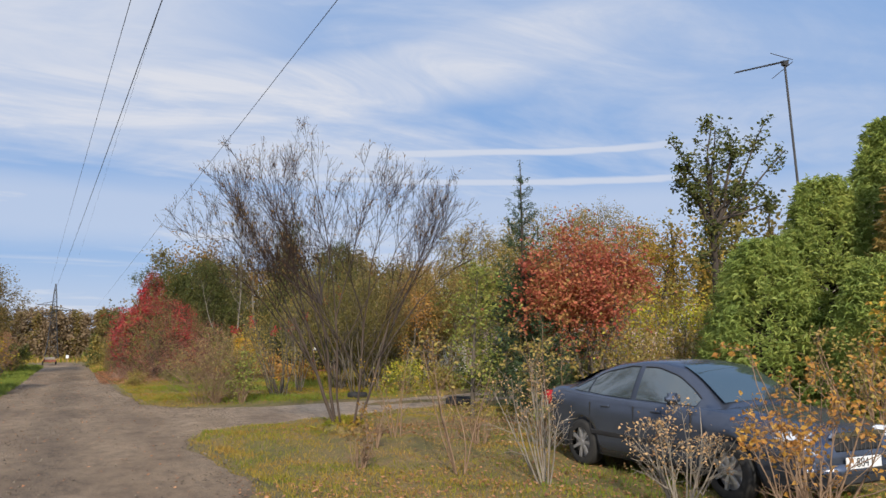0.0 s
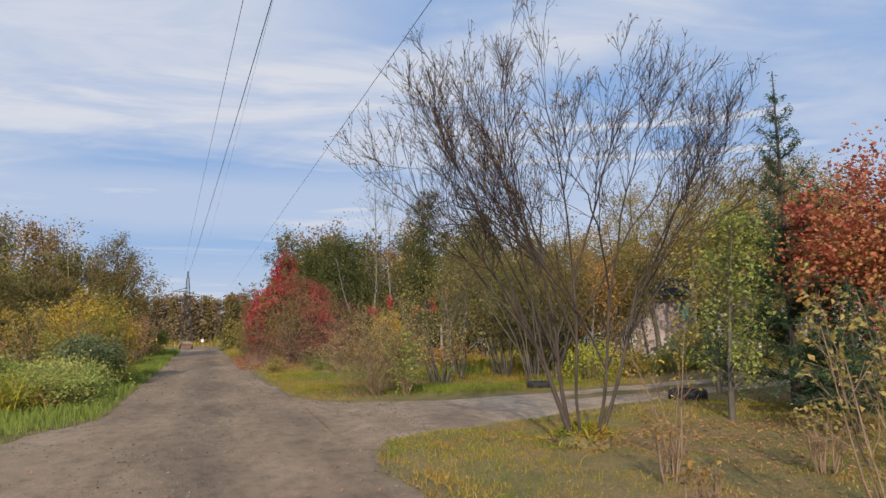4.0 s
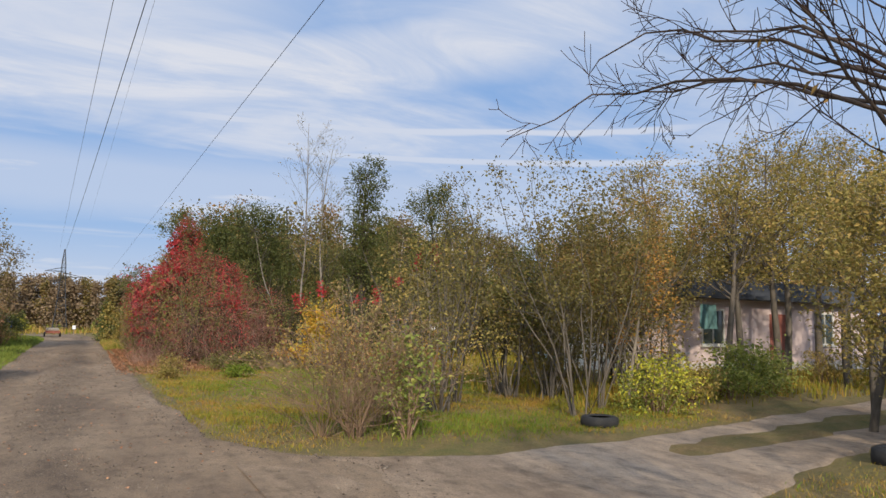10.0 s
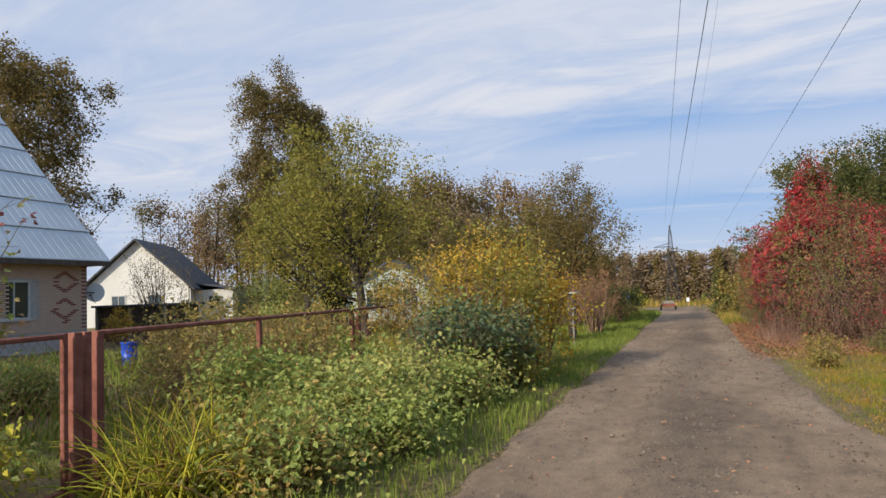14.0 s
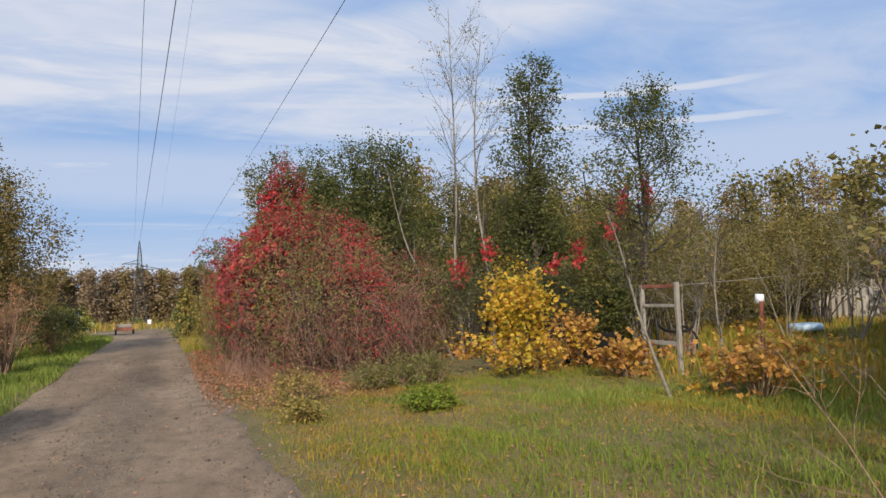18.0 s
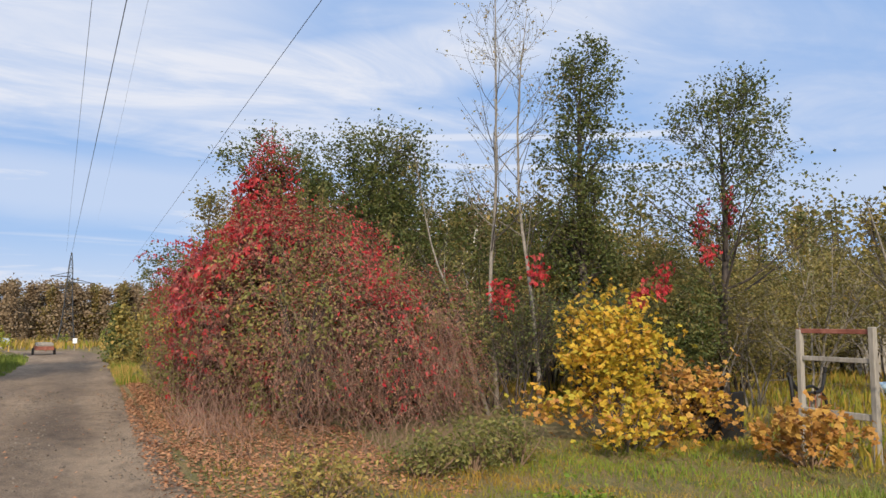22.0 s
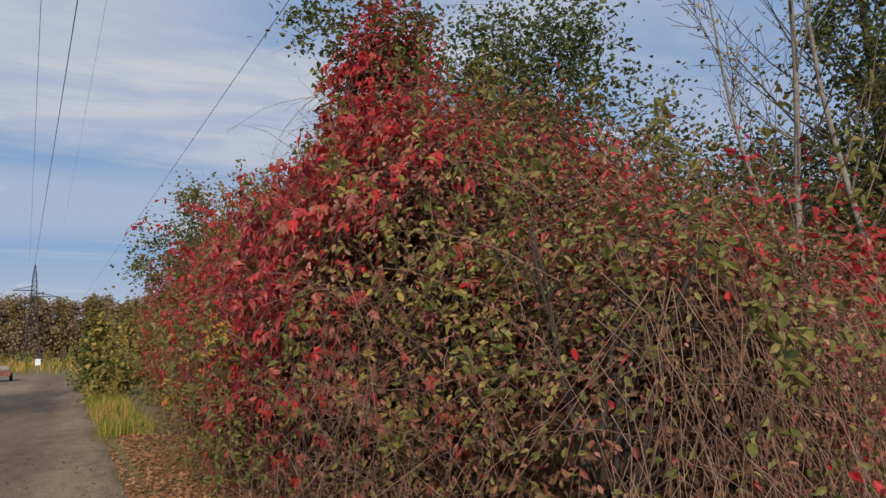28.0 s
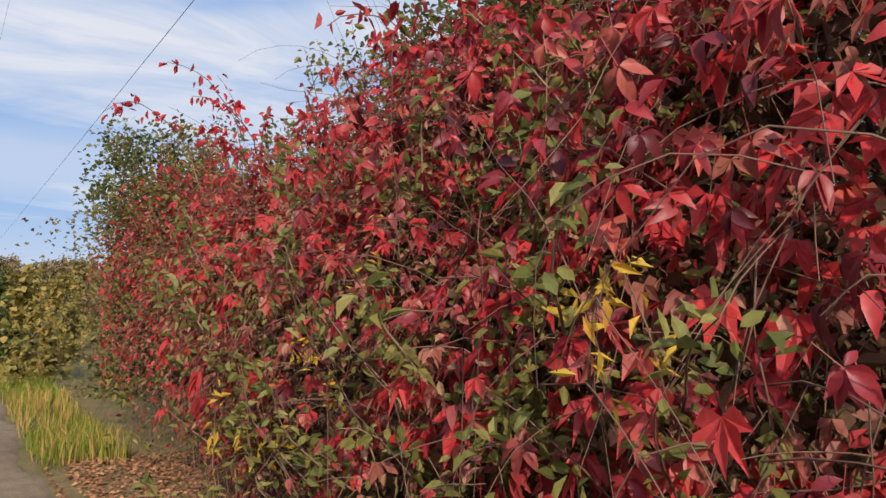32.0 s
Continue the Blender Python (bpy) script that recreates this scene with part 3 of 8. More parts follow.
def on_road(x, y, pad=0.0):
    x, y = np.asarray(x), np.asarray(y)
    main = (x > left_edge(y) - pad) & (x < right_edge(y) + pad) & (y < 70)
    side = (x > 0) & (x < 30) & (y > near_edge(x) - pad) & (y < far_edge(x) + pad)
    mid = (x > 6.3) & (np.abs(y - (17.85 + (x - 6.3) * 0.235)) < 0.32 * fade(x, 6.0, 8.0))
    return main | (side & ~mid)


def hill(x, y):
    """Height of the land: level round the road, dropping gently into the valley beyond its end."""
    x, y = np.asarray(x, float), np.asarray(y, float)
    far = -3.5 * fade(y, 66, 185) + 3.0 * fade(y, 190, 260) + 7.0 * fade(y, 255, 330)
    return far


def bumps(x, y):
    return 0.035 * np.sin(x * 1.7 + 0.6 * np.sin(y * 0.9)) * np.sin(y * 1.3 + 0.8 * np.sin(x * 0.7)) + 0.02 * np.sin(x * 4.1 + y * 2.3) + 0.02


def land(x, y):
    x, y = np.asarray(x, float), np.asarray(y, float)
    r = np.where(on_road(x, y, 0.12), 0.0, 1.0)
    return hill(x, y) + r * np.maximum(bumps(x, y), 0.0) * fade(np.hypot(x - 2, y - 25), 160, 60) - 0.02 * (1 - r)


def ground_material():
    m, n, l, b = material("meadow", 0.95)
    big = noise_node(n, l, 0.35, 5)
    mid = noise_node(n, l, 2.2, 6, 0.65)
    fine = noise_node(n, l, 28, 6, 0.7)
    c1 = ramp_node(n, [(0.32, (0.1, 0.105, 0.032)), (0.48, (0.19, 0.15, 0.055)), (0.6, (0.27, 0.18, 0.08)), (0.72, (0.2, 0.115, 0.06))])
    l.new(mid.outputs[0], c1.inputs[0])
    c2 = ramp_node(n, [(0.35, (0.13, 0.14, 0.035)), (0.65, (0.28, 0.19, 0.09))])
    l.new(big.outputs[0], c2.inputs[0])
    col = mix_node(n, l, 0.45, c1.outputs[0], c2.outputs[0])
    f = ramp_node(n, [(0.28, (0.45, 0.43, 0.4)), (0.7, (1.15, 1.12, 1.05))])
    l.new(fine.outputs[0], f.inputs[0])
    l.new(mix_node(n, l, 1.0, col, f.outputs[0], "MULTIPLY"), b.inputs["Base Color"])
    bump(n, l, b, fine.outputs[0], 0.8, 0.04)
    return m


def road_material(name, stops, other=None):
    m, n, l, b = material(name, 0.95)
    big = noise_node(n, l, 0.5, 5, 0.6, (1.3, 0.45, 1))
    mid = noise_node(n, l, 4.0, 7, 0.7, (1.2, 0.7, 1))
    fine = noise_node(n, l, 60, 5, 0.75)
    vor = n.new("ShaderNodeTexVoronoi")
    vor.inputs["Scale"].default_value = 34
    tc = n.new("ShaderNodeTexCoord")
    l.new(tc.outputs["Object"], vor.inputs["Vector"])
    c = ramp_node(n, stops)
    l.new(big.outputs[0], c.inputs[0])
    base = c.outputs[0]
    if other:  # fade to the main road's grey gravel tones, hiding the seam
        c2 = ramp_node(n, other)
        l.new(big.outputs[0], c2.inputs[0])
        sep = n.new("ShaderNodeSeparateXYZ")
        l.new(n.new("ShaderNodeTexCoord").outputs["Object"], sep.inputs[0])
        add = n.new("ShaderNodeMath")
        add.operation = "MULTIPLY_ADD"
        l.new(mid.outputs[0], add.inputs[0])
        add.inputs[1].default_value = 3.0
        l.new(sep.outputs["X"], add.inputs[2])
        mr = n.new("ShaderNodeMapRange")
        mr.inputs["From Min"].default_value, mr.inputs["From Max"].default_value = 3.0, 7.0
        l.new(add.outputs[0], mr.inputs["Value"])
        base = mix_node(n, l, mr.outputs[0], c2.outputs[0], base)
    d = ramp_node(n, [(0.32, (0.6, 0.59, 0.58)), (0.48, (0.95, 0.94, 0.93)), (0.68, (1.18, 1.16, 1.13))])
    l.new(mid.outputs[0], d.inputs[0])
    col = mix_node(n, l, 1.0, base, d.outputs[0], "MULTIPLY")
    s = ramp_node(n, [(0.0, (0.6, 0.6, 0.62)), (0.25, (1.0, 1.0, 1.0)), (0.8, (1.12, 1.1, 1.08))])
    l.new(vor.outputs["Distance"], s.inputs[0])
    f = ramp_node(n, [(0.3, (0.58, 0.57, 0.56)), (0.55, (0.98, 0.98, 0.98)), (0.72, (1.42, 1.4, 1.36))])
    l.new(fine.outputs[0], f.inputs[0])
    col = mix_node(n, l, 0.6, col, mix_node(n, l, 1.0, col, s.outputs[0], "MULTIPLY"))
    l.new(mix_node(n, l, 1.0, col, f.outputs[0], "MULTIPLY"), b.inputs["Base Color"])
    bump(n, l, b, fine.outputs[0], 0.6, 0.02)
    if name == "gravel_road":  # loose dark gravel between the wheel tracks
        sx = n.new("ShaderNodeSeparateXYZ")
        l.new(n.new("ShaderNodeTexCoord").outputs["Object"], sx.inputs[0])
        off = n.new("ShaderNodeMath")
        off.operation = "MULTIPLY_ADD"
        l.new(big.outputs[0], off.inputs[0])
        off.inputs[1].default_value = 1.1
        l.new(sx.outputs["X"], off.inputs[2])
        dist = n.new("ShaderNodeMath")
        dist.operation = "ABSOLUTE"
        shift = n.new("ShaderNodeMath")
        shift.operation = "ADD"
        shift.inputs[1].default_value = -0.16
        l.new(off.outputs[0], shift.inputs[0])
        l.new(shift.outputs[0], dist.inputs[0])
        band = n.new("ShaderNodeMapRange")
        band.interpolation_type = "SMOOTHSTEP"
        band.inputs["From Min"].default_value, band.inputs["From Max"].default_value = 0.12, 0.62
        band.inputs["To Min"].default_value, band.inputs["To Max"].default_value = 0.75, 0.0
        l.new(dist.outputs[0], band.inputs["Value"])
        pit = ramp_node(n, [(0.35, (0.36, 0.36, 0.37)), (0.55, (0.82, 0.82, 0.83)), (0.7, (1.25, 1.25, 1.26))])
        l.new(fine.outputs[0], pit.inputs[0])
        now = b.inputs["Base Color"].links[0].from_socket
        l.new(mix_node(n, l, band.outputs[0], now, mix_node(n, l, 1.0, now, pit.outputs[0], "MULTIPLY")), b.inputs["Base Color"])
    return m


GRAVEL = [(0.3, (0.13, 0.09, 0.057)), (0.43, (0.19, 0.134, 0.085)), (0.58, (0.25, 0.18, 0.115)), (0.74, (0.305, 0.225, 0.147))]
M["meadow"], M["road"] = ground_material(), road_material("gravel_road", GRAVEL)
# sandy tone made lighter, in place of light that the shaded track lacks
M["track"] = road_material("sandy_track", [(0.3, (0.2, 0.145, 0.1)), (0.43, (0.29, 0.22, 0.155)), (0.58, (0.37, 0.285, 0.205)), (0.74, (0.42, 0.335, 0.245))], GRAVEL)


def grid_mesh(name, X, Y, Z, mat):
    r, c = X.shape
    i = (np.arange(r - 1)[:, None] * c + np.arange(c - 1)[None]).ravel()
    return mesh_from(name, np.stack([X, Y, Z], -1).reshape(-1, 3), [np.stack([i, i + 1, i + c + 1, i + c], 1)], mat, smooth=True)


def spaced(knots, steps):
    return np.concatenate([np.linspace(a, b, s, endpoint=False) for a, b, s in zip(knots[:-1], knots[1:], steps)] + [[knots[-1]]])


gx = spaced([-1800, -300, -60, -10, 25, 70, 300, 1800], [6, 14, 20, 80, 20, 14, 6])
gy = spaced([-1500, -200, -15, 70, 120, 300, 900, 2500], [6, 14, 180, 26, 36, 20, 8])
X, Y = np.meshgrid(gx, gy)
tagged(new("ground", grid_mesh("ground", X, Y, land(X, Y), M["meadow"])), "rough autumn meadow of green and straw-coloured grass", "ground", kind="structure")


def road_strip():
    rng = np.random.default_rng(4)
    ys = np.arange(-30, 70.01, 0.2)
    u = np.linspace(0, 1, 40)
    wob = np.convolve(rng.normal(0, 0.35, len(ys) + 8), np.ones(5) / 5, "same")[4:-4]
    wob2 = np.convolve(rng.normal(0, 0.3, len(ys) + 8), np.ones(5) / 5, "same")[4:-4]
    a, b = left_edge(ys) + 0.5 * wob, right_edge(ys) + 0.5 * wob2
    X = a[:, None] + (b - a)[:, None] * u[None]
    Y = np.repeat(ys[:, None], len(u), 1)
    rut = -0.018 * np.exp(-(((u - 0.27) / 0.1) ** 2)) - 0.018 * np.exp(-(((u - 0.75) / 0.1) ** 2))
    Z = hill(X, Y) + 0.018 + rut[None] + 0.006 * np.sin(X * 3.1 + Y) * np.sin(Y * 1.9)
    Z[:, 0], Z[:, -1] = -0.03, -0.03
    Z[:, 0] += hill(a, ys)
    Z[:, -1] += hill(b, ys)
    tagged(new("road", grid_mesh("road", X, Y, Z, M["road"])), "worn grey-brown gravel and dirt road with patches", "road", kind="structure")
    xs = np.arange(1.5, 30, 0.2)
    v = np.linspace(0, 1, 30)
    a, b = near_edge(xs), far_edge(xs)
    w1 = np.convolve(rng.normal(0, 0.3, len(xs) + 8), np.ones(5) / 5, "same")[4:-4]
    Y = (a + 0.4 * w1)[:, None] + (b - a)[:, None] * v[None]
    X = np.repeat(xs[:, None], len(v), 1)
    off = Y - (17.85 + (X - 6.3) * 0.235)
    crown = np.exp(-((off / 0.42) ** 2)) * fade(X, 6.0, 8.5)
    Z = 0.012 - 0.055 * crown + 0.006 * np.sin(X * 2.1 + Y * 3)
    Z[:, 0], Z[:, -1] = -0.035, -0.035
    tagged(new("side_road", grid_mesh("side_road", X, Y, Z, M["track"])), "pale dirt side track with two wheel ruts", "road", kind="structure")


road_strip()

# ---- plants along the way ----
def willow():
    rng = np.random.default_rng(11)
    stems, limbs = [], []
    dome, rad = np.array([-0.35, -0.6, 2.4]), np.array([2.75, 1.5, 2.1])
    for k, (a, t, ln) in enumerate([(3.4, 0.42, 2.2), (2.6, 0.16, 2.1), (-0.2, 0.4, 2.1), (-1.2, 0.3, 2.0), (3.9, 0.3, 2.1)]):
        s0 = np.array([0.16 * math.cos(a), 0.15 * math.sin(a), -0.05])
        st = bough(rng, s0, (math.cos(a) * t, math.sin(a) * t, 1), ln, 0.036 - 0.004 * k, 0.016, 6, 0.1, 0.02)
        stems.append(st)
        for q in range(5 if k < 2 else 4):
            b = a + rng.normal(0, 0.75)
            e = rng.uniform(0.3, 1.3)
            goal = dome + rad * np.array([math.cos(b) * math.cos(e), math.sin(b) * math.cos(e), math.sin(e)]) * rng.uniform(0.9, 1.0)
            p0 = st[0][int(rng.integers(3, 7))]
            u = np.linspace(0, 1, 9)[:, None]
            ctrl = p0 * 0.45 + goal * 0.55 + (st[0][-1] - st[0][-2]) * 1.2 + rng.normal(0, 0.12, 3)
            pts = (1 - u) ** 2 * p0 + 2 * u * (1 - u) * ctrl + u**2 * goal + rng.normal(0, 0.025, (9, 3)) * u
            limbs.append((pts, np.linspace(0.014, 0.004, 9)))
    reach = []
    for gx, gy, gz in [(-1.7, 2.6, 2.75), (-1.45, 2.2, 3.2), (-1.0, 2.75, 3.0), (-0.8, 2.4, 3.5), (-0.3, 2.7, 3.25), (0.1, 2.4, 3.6), (0.6, 2.7, 3.4)]:  # limbs that reach over the side track
        p0, goal = stems[1][0][-1] + np.array([0, 0, 0.2]), np.array([gx, gy, gz])
        u = np.linspace(0, 1, 10)[:, None]
        reach.append(((1 - u) ** 2 * p0 + 2 * u * (1 - u) * (p0 * 0.4 + goal * 0.6 + np.array([0, 0, 0.8])) + u**2 * goal + rng.normal(0, 0.065, (10, 3)) * u, np.linspace(0.016, 0.003, 10)))
    side = [s for p, r in reach for s in branch_out(rng, p, r, count=12, length=0.6, angle=46, f0=0.3, r=0.5, steps=5, wander=0.3, lift=-0.03)]
    side += [s for p, r in side for s in branch_out(rng, p, r, count=4, length=0.24, angle=42, f0=0.2, r=0.6, steps=3, wander=0.25, lift=0.0)]
    o1 = dict(count=13, length=1.05, angle=34, f0=0.3, f1=0.99, r=0.5, steps=5, wander=0.12, lift=0.1, taper=0.4, upright=0.25)
    o2 = dict(count=4, length=0.6, angle=30, f0=0.15, r=0.55, steps=4, wander=0.12, lift=0.08, upright=0.15)
    o3 = dict(count=3, length=0.3, angle=30, f0=0.2, r=0.6, steps=3, wander=0.1, lift=0.06)
    tubes, last = woody(rng, limbs, [o1, o2, o3], 0.002)
    ob = thing("willow_tree", "bare many-stemmed willow with thin upright twigs and few leaves", "tree", (4.25, 12.45, 0.05))
    child("trunk", tubes_mesh("trunk", [(p, r, 9) for p, r in stems] + tubes[: len(limbs)] + [(p, r, 5) for p, r in reach], M["bark_willow"]), ob)
    child("twig_mass", tubes_mesh("twig_mass", tubes[len(limbs) :] + [(p, np.maximum(r, 0.0025), 3) for p, r in side], M["twig_willow"]), ob, "thin dark leafless twigs", "stuff")
    pos = along(rng, last, 2, 0.02, 0.5)
    child("leaf_scatter", leaf_mesh("leaf_scatter", pos[rng.random(len(pos)) < 0.36], 0.05, M["leaf_autumn"], rng, "narrow", 0.2, 0.5), ob, "sparse small narrow leaves", "stuff")
    mound = bmesh.new()
    bmesh.ops.create_icosphere(mound, subdivisions=3, radius=0.36, matrix=Matrix.Diagonal((1.0, 0.9, 0.5, 1)))
    for v in mound.verts:
        v.co += Vector(v.co).normalized() * noise.noise(v.co * 4) * 0.09
    part("root_mound", mound, M["meadow"], ob, "dry grassy mound at the foot", True)
    tuft = rng.normal(0, 0.2, (500, 3)) * [1, 1, 0]
    tuft[:, 2] = 0.2 * np.exp(-(tuft[:, 0] ** 2 + tuft[:, 1] ** 2) / 0.2)
    child("dry_grass", leaf_mesh("dry_grass", tuft, 0.11, M["grass"], rng, "needle", 0.0, -1.2), ob, "short dry grass round the foot", "stuff")


def spruce(at, h, w, seed, mat="needle", dense=1.0):
    rng = np.random.default_rng(seed)
    trunk = bough(rng, (0, 0, -0.05), (0, 0, 1), h, h * 0.014, 0.008, 10, 0.01, 0.05)
    tubes, twig_lines = [(*trunk, 7)], []
    z = 0.3
    while z < h * 0.9:
        f = z / h
        for k in range(7 if f < 0.55 else 5):
            a = rng.uniform(0, 2 * np.pi)
            ln = w / 2 * (1 - f) ** 0.95 * rng.uniform(0.7, 1.15) + 0.05
            b = bough(rng, (0, 0, z + rng.uniform(-0.04, 0.04)), (math.cos(a), math.sin(a), 0.1 + 0.6 * f * f), ln, 0.012 * (1.3 - f), 0.003, 4, 0.06, 0.07 + 0.1 * f)
            tubes.append((*b, 4))
            twig_lines.append(b)
            for s in branch_out(rng, *b, count=int(9 * (1 - f)) + 1, length=ln * 0.4, angle=48, f0=0.15, r=0.5, steps=3, wander=0.08, lift=-0.01):
                tubes.append((s[0], s[1], 3))
                twig_lines.append(s)
        z += 0.25 + 0.1 * f
    pos = np.concatenate([along(rng, [t], max(3, int(62 * dense * np.linalg.norm(t[0][-1] - t[0][0]))), 0.018, 0.05) for t in twig_lines])
    tip = along(rng, [trunk], 60, 0.012, 0.7)
    return plant("spruce_tree", "dark green young spruce with a bare leading shoot", "tree", at, tubes, M["bark_dark"], [("needles", np.concatenate([pos, tip]), 0.075, M[mat], "needle", "")], rng)


def thuja(at, h, w, seed, mat="thuja"):
    rng = np.random.default_rng(seed)
    n = int(700 * h * w / 4)
    z = rng.random(n) ** 0.8 * h
    rad = w / 2 * np.clip(1 - (z / h) ** 1.15, 0, 1) ** 0.8 * rng.uniform(0.72, 1.12, n) + 0.04
    a = rng.uniform(0, 2 * np.pi, n)
    c = np.stack([rad * np.cos(a), rad * np.sin(a), z + 0.05], 1)
    out = np.stack([np.cos(a), np.sin(a), np.full(n, 0.6)], 1)
    per = 20
    t = rng.random((n, per, 1)) ** 0.7
    flat = rng.normal(size=(n, 1, 3))
    flat = unit(flat - (flat * out[:, None]).sum(-1, keepdims=True) * out[:, None] / 1.36)
    pos = c[:, None] + out[:, None] * t * 0.3 + flat * rng.normal(0, 0.085, (n, per, 1)) * (1.15 - t) + rng.normal(0, 0.012, (n, per, 3))
    trunk = bough(rng, (0, 0, -0.05), (0, 0, 1), h * 0.9, 0.09, 0.01, 6, 0.02, 0.05)
    tubes = [(*trunk, 7)] + [(np.array([(0, 0, q[2] * 0.85), q * 0.6 + np.array([0, 0, q[2] * 0.35]), q]), np.array([0.012, 0.008, 0.004]), 4) for q in c[::6]]
    return plant("thuja_tree", "dense bright green thuja with fan-shaped sprays" if mat == "thuja" else "thuja hedge tree with browning sprays", "tree", at, tubes, M["bark_dark"], [("sprays", pos.reshape(-1, 3), 0.115, M[mat], "needle", "")], rng, "thuja hedge")


def thicket(name, label, x0, x1, y0, y1, h, seed, mats, bark="bark_grey", count=9, leaf=0.06, per=26, stems=5, leaf_from=0.35, spread=1.0, dens=60, category="shrubs", lean=0.5, thick=1.0):
    """A run of young multi-stemmed trees grown together: one thing per clump."""
    rng = np.random.default_rng(seed)
    for k in range(count):
        x, y = rng.uniform(x0, x1), rng.uniform(y0, y1)
        hh = h * rng.uniform(0.75, 1.1)
        lines = []
        for _ in range(stems):
            a, t = rng.uniform(0, 2 * np.pi), rng.uniform(0.05, lean)
            lines.append(bough(rng, (0.1 * math.cos(a), 0.1 * math.sin(a), -0.05), (t * math.cos(a), t * math.sin(a), 1), hh * rng.uniform(0.8, 1), thick * (0.016 + 0.003 * hh), 0.005, 7, 0.2, 0.03))
        tubes, last = woody(rng, lines, [dict(count=9, length=1.3 * spread, angle=42, f0=0.3, r=0.5, steps=4, wander=0.2), dict(count=4, length=0.5 * spread, angle=40, f0=0.2, r=0.5, steps=3)], 0.003)
        z0 = hh * leaf_from
        pos = along(rng, [p for p in last if p[0][0][2] > z0], dens // 8, 0.1)
        ex = clumps(rng, (0, 0, hh * 0.66), (1.1 * spread, 1.1 * spread, hh * 0.34), dens, per // 2, 0.14)
        mat = mats[k % len(mats)]
        plant(name, label, category, (x, y, 0), tubes, M[bark], [("foliage", np.concatenate([pos, ex]), leaf, M[mat], "oval", "")], rng, name + " row", "branchwork")


def fruit_tree():
    """A forked old tree whose leaves hang in dark clumps at the ends of long limbs."""
    rng = np.random.default_rng(34)
    trunk = bough(rng, (0, 0, -0.05), (0.02, 0, 1), 4.7, 0.11, 0.07, 7, 0.05, 0.02)
    fork = trunk[0][-1]
    limbs = []
    for gx, gy, gz in [(0.35, 0.1, 7.5), (-0.1, -0.4, 6.9), (-1.1, 0.2, 6.6), (-0.75, -0.3, 5.4), (1.4, 0.3, 7.0), (2.4, 0.2, 7.6), (2.7, -0.2, 6.7), (1.7, 0.4, 5.9), (0.8, -0.5, 5.6), (0.6, 0.5, 6.4), (-0.4, 0.6, 5.7), (2.0, -0.4, 5.3), (0.9, 0.1, 7.2), (-0.8, 0.1, 5.9)]:
        goal = np.array([gx, gy, gz])
        u = np.linspace(0, 1, 8)[:, None]
        p0 = fork + np.array([0, 0, rng.uniform(-0.6, 0.1)])
        ctrl = p0 * 0.5 + goal * 0.5 + np.array([0, 0, -0.25]) + rng.normal(0, 0.2, 3)
        limbs.append(((1 - u) ** 2 * p0 + 2 * u * (1 - u) * ctrl + u**2 * goal + rng.normal(0, 0.04, (8, 3)) * u, np.linspace(0.05, 0.012, 8)))
    l2 = [s for p, r in limbs for s in branch_out(rng, p, r, count=8, length=0.6, angle=50, f0=0.4, r=0.5, steps=4, wander=0.3, lift=0.02)]
    low = branch_out(rng, *trunk, count=12, length=1.0, angle=60, f0=0.55, r=0.3, steps=4, wander=0.3, lift=-0.02)
    pos = np.concatenate([along(rng, l2, 26, 0.085, 0.35), along(rng, low, 30, 0.1, 0.3), along(rng, limbs, 30, 0.1, 0.75)])
    plant("fruit_tree", "tall forked fruit tree with dark leaves in clumps", "tree", (14.2, 13.2, 0), [(*trunk, 8)] + [(p, r, 5) for p, r in limbs] + [(p, r, 4) for p, r in l2 + low], M["bark_dark"], [("crown", pos, 0.115, M["leaf_dark"], "oval", "")], rng)


willow()
spruce((9.05, 14.0, 0), 5.9, 3.5, 5, "needle", 1.5)
spruce((8.1, 11.9, 0), 2.2, 2.2, 6, "needle", 1.3)

# red maple and the bushes round it
rng_m = np.random.default_rng(21)
maple_stems = [bough(rng_m, (0.1 * k, 0.05 * k, -0.05), (0.25 * math.cos(k * 1.3), 0.25 * math.sin(k * 1.3), 1), 3.6, 0.05, 0.008, 7, 0.12, 0.03) for k in range(5)]
maple_tubes, maple_last = woody(rng_m, maple_stems, [dict(count=9, length=1.5, angle=50, f0=0.25, r=0.5, steps=4), dict(count=6, length=0.6, angle=40, f0=0.2, r=0.5, steps=3)], 0.004)
pos = np.concatenate([clumps(rng_m, (-0.1, 0, 3.0), (1.3, 1.3, 1.0), 100, 80, 0.2, 0.5), clumps(rng_m, (-0.7, -0.1, 2.3), (0.8, 1.0, 0.9), 34, 70, 0.2, 0.6), along(rng_m, maple_last, 6, 0.08)])
plant("maple_tree", "red and salmon autumn maple with a round crown", "tree", (9.9, 12.75, 0), maple_tubes, M["bark_grey"], [("crown", pos, 0.075, M["leaf_maple_red"], "blob", "")], rng_m)
bush("bush", "lime-green bush below a red maple", (9.75, 11.3, 0), 2.0, 1.3, 31, "leaf_olive", leaf=0.07, count=50, per=22, extra_mat="leaf_lime", sigma=0.14)
bush("bush", "low yellow-green bush at the foot of a maple", (11.2, 11.9, 0), 1.9, 1.6, 32, "leaf_olive", leaf=0.07, count=50, per=22)
tree("lime_tree", "small tree with yellowing leaves behind the red maple", (15.6, 16.8, 0), 5.3, 1.7, 33, "bark_grey", "leaf_yellow", 0.09, 16, limbs=20, fill=90)
fruit_tree()
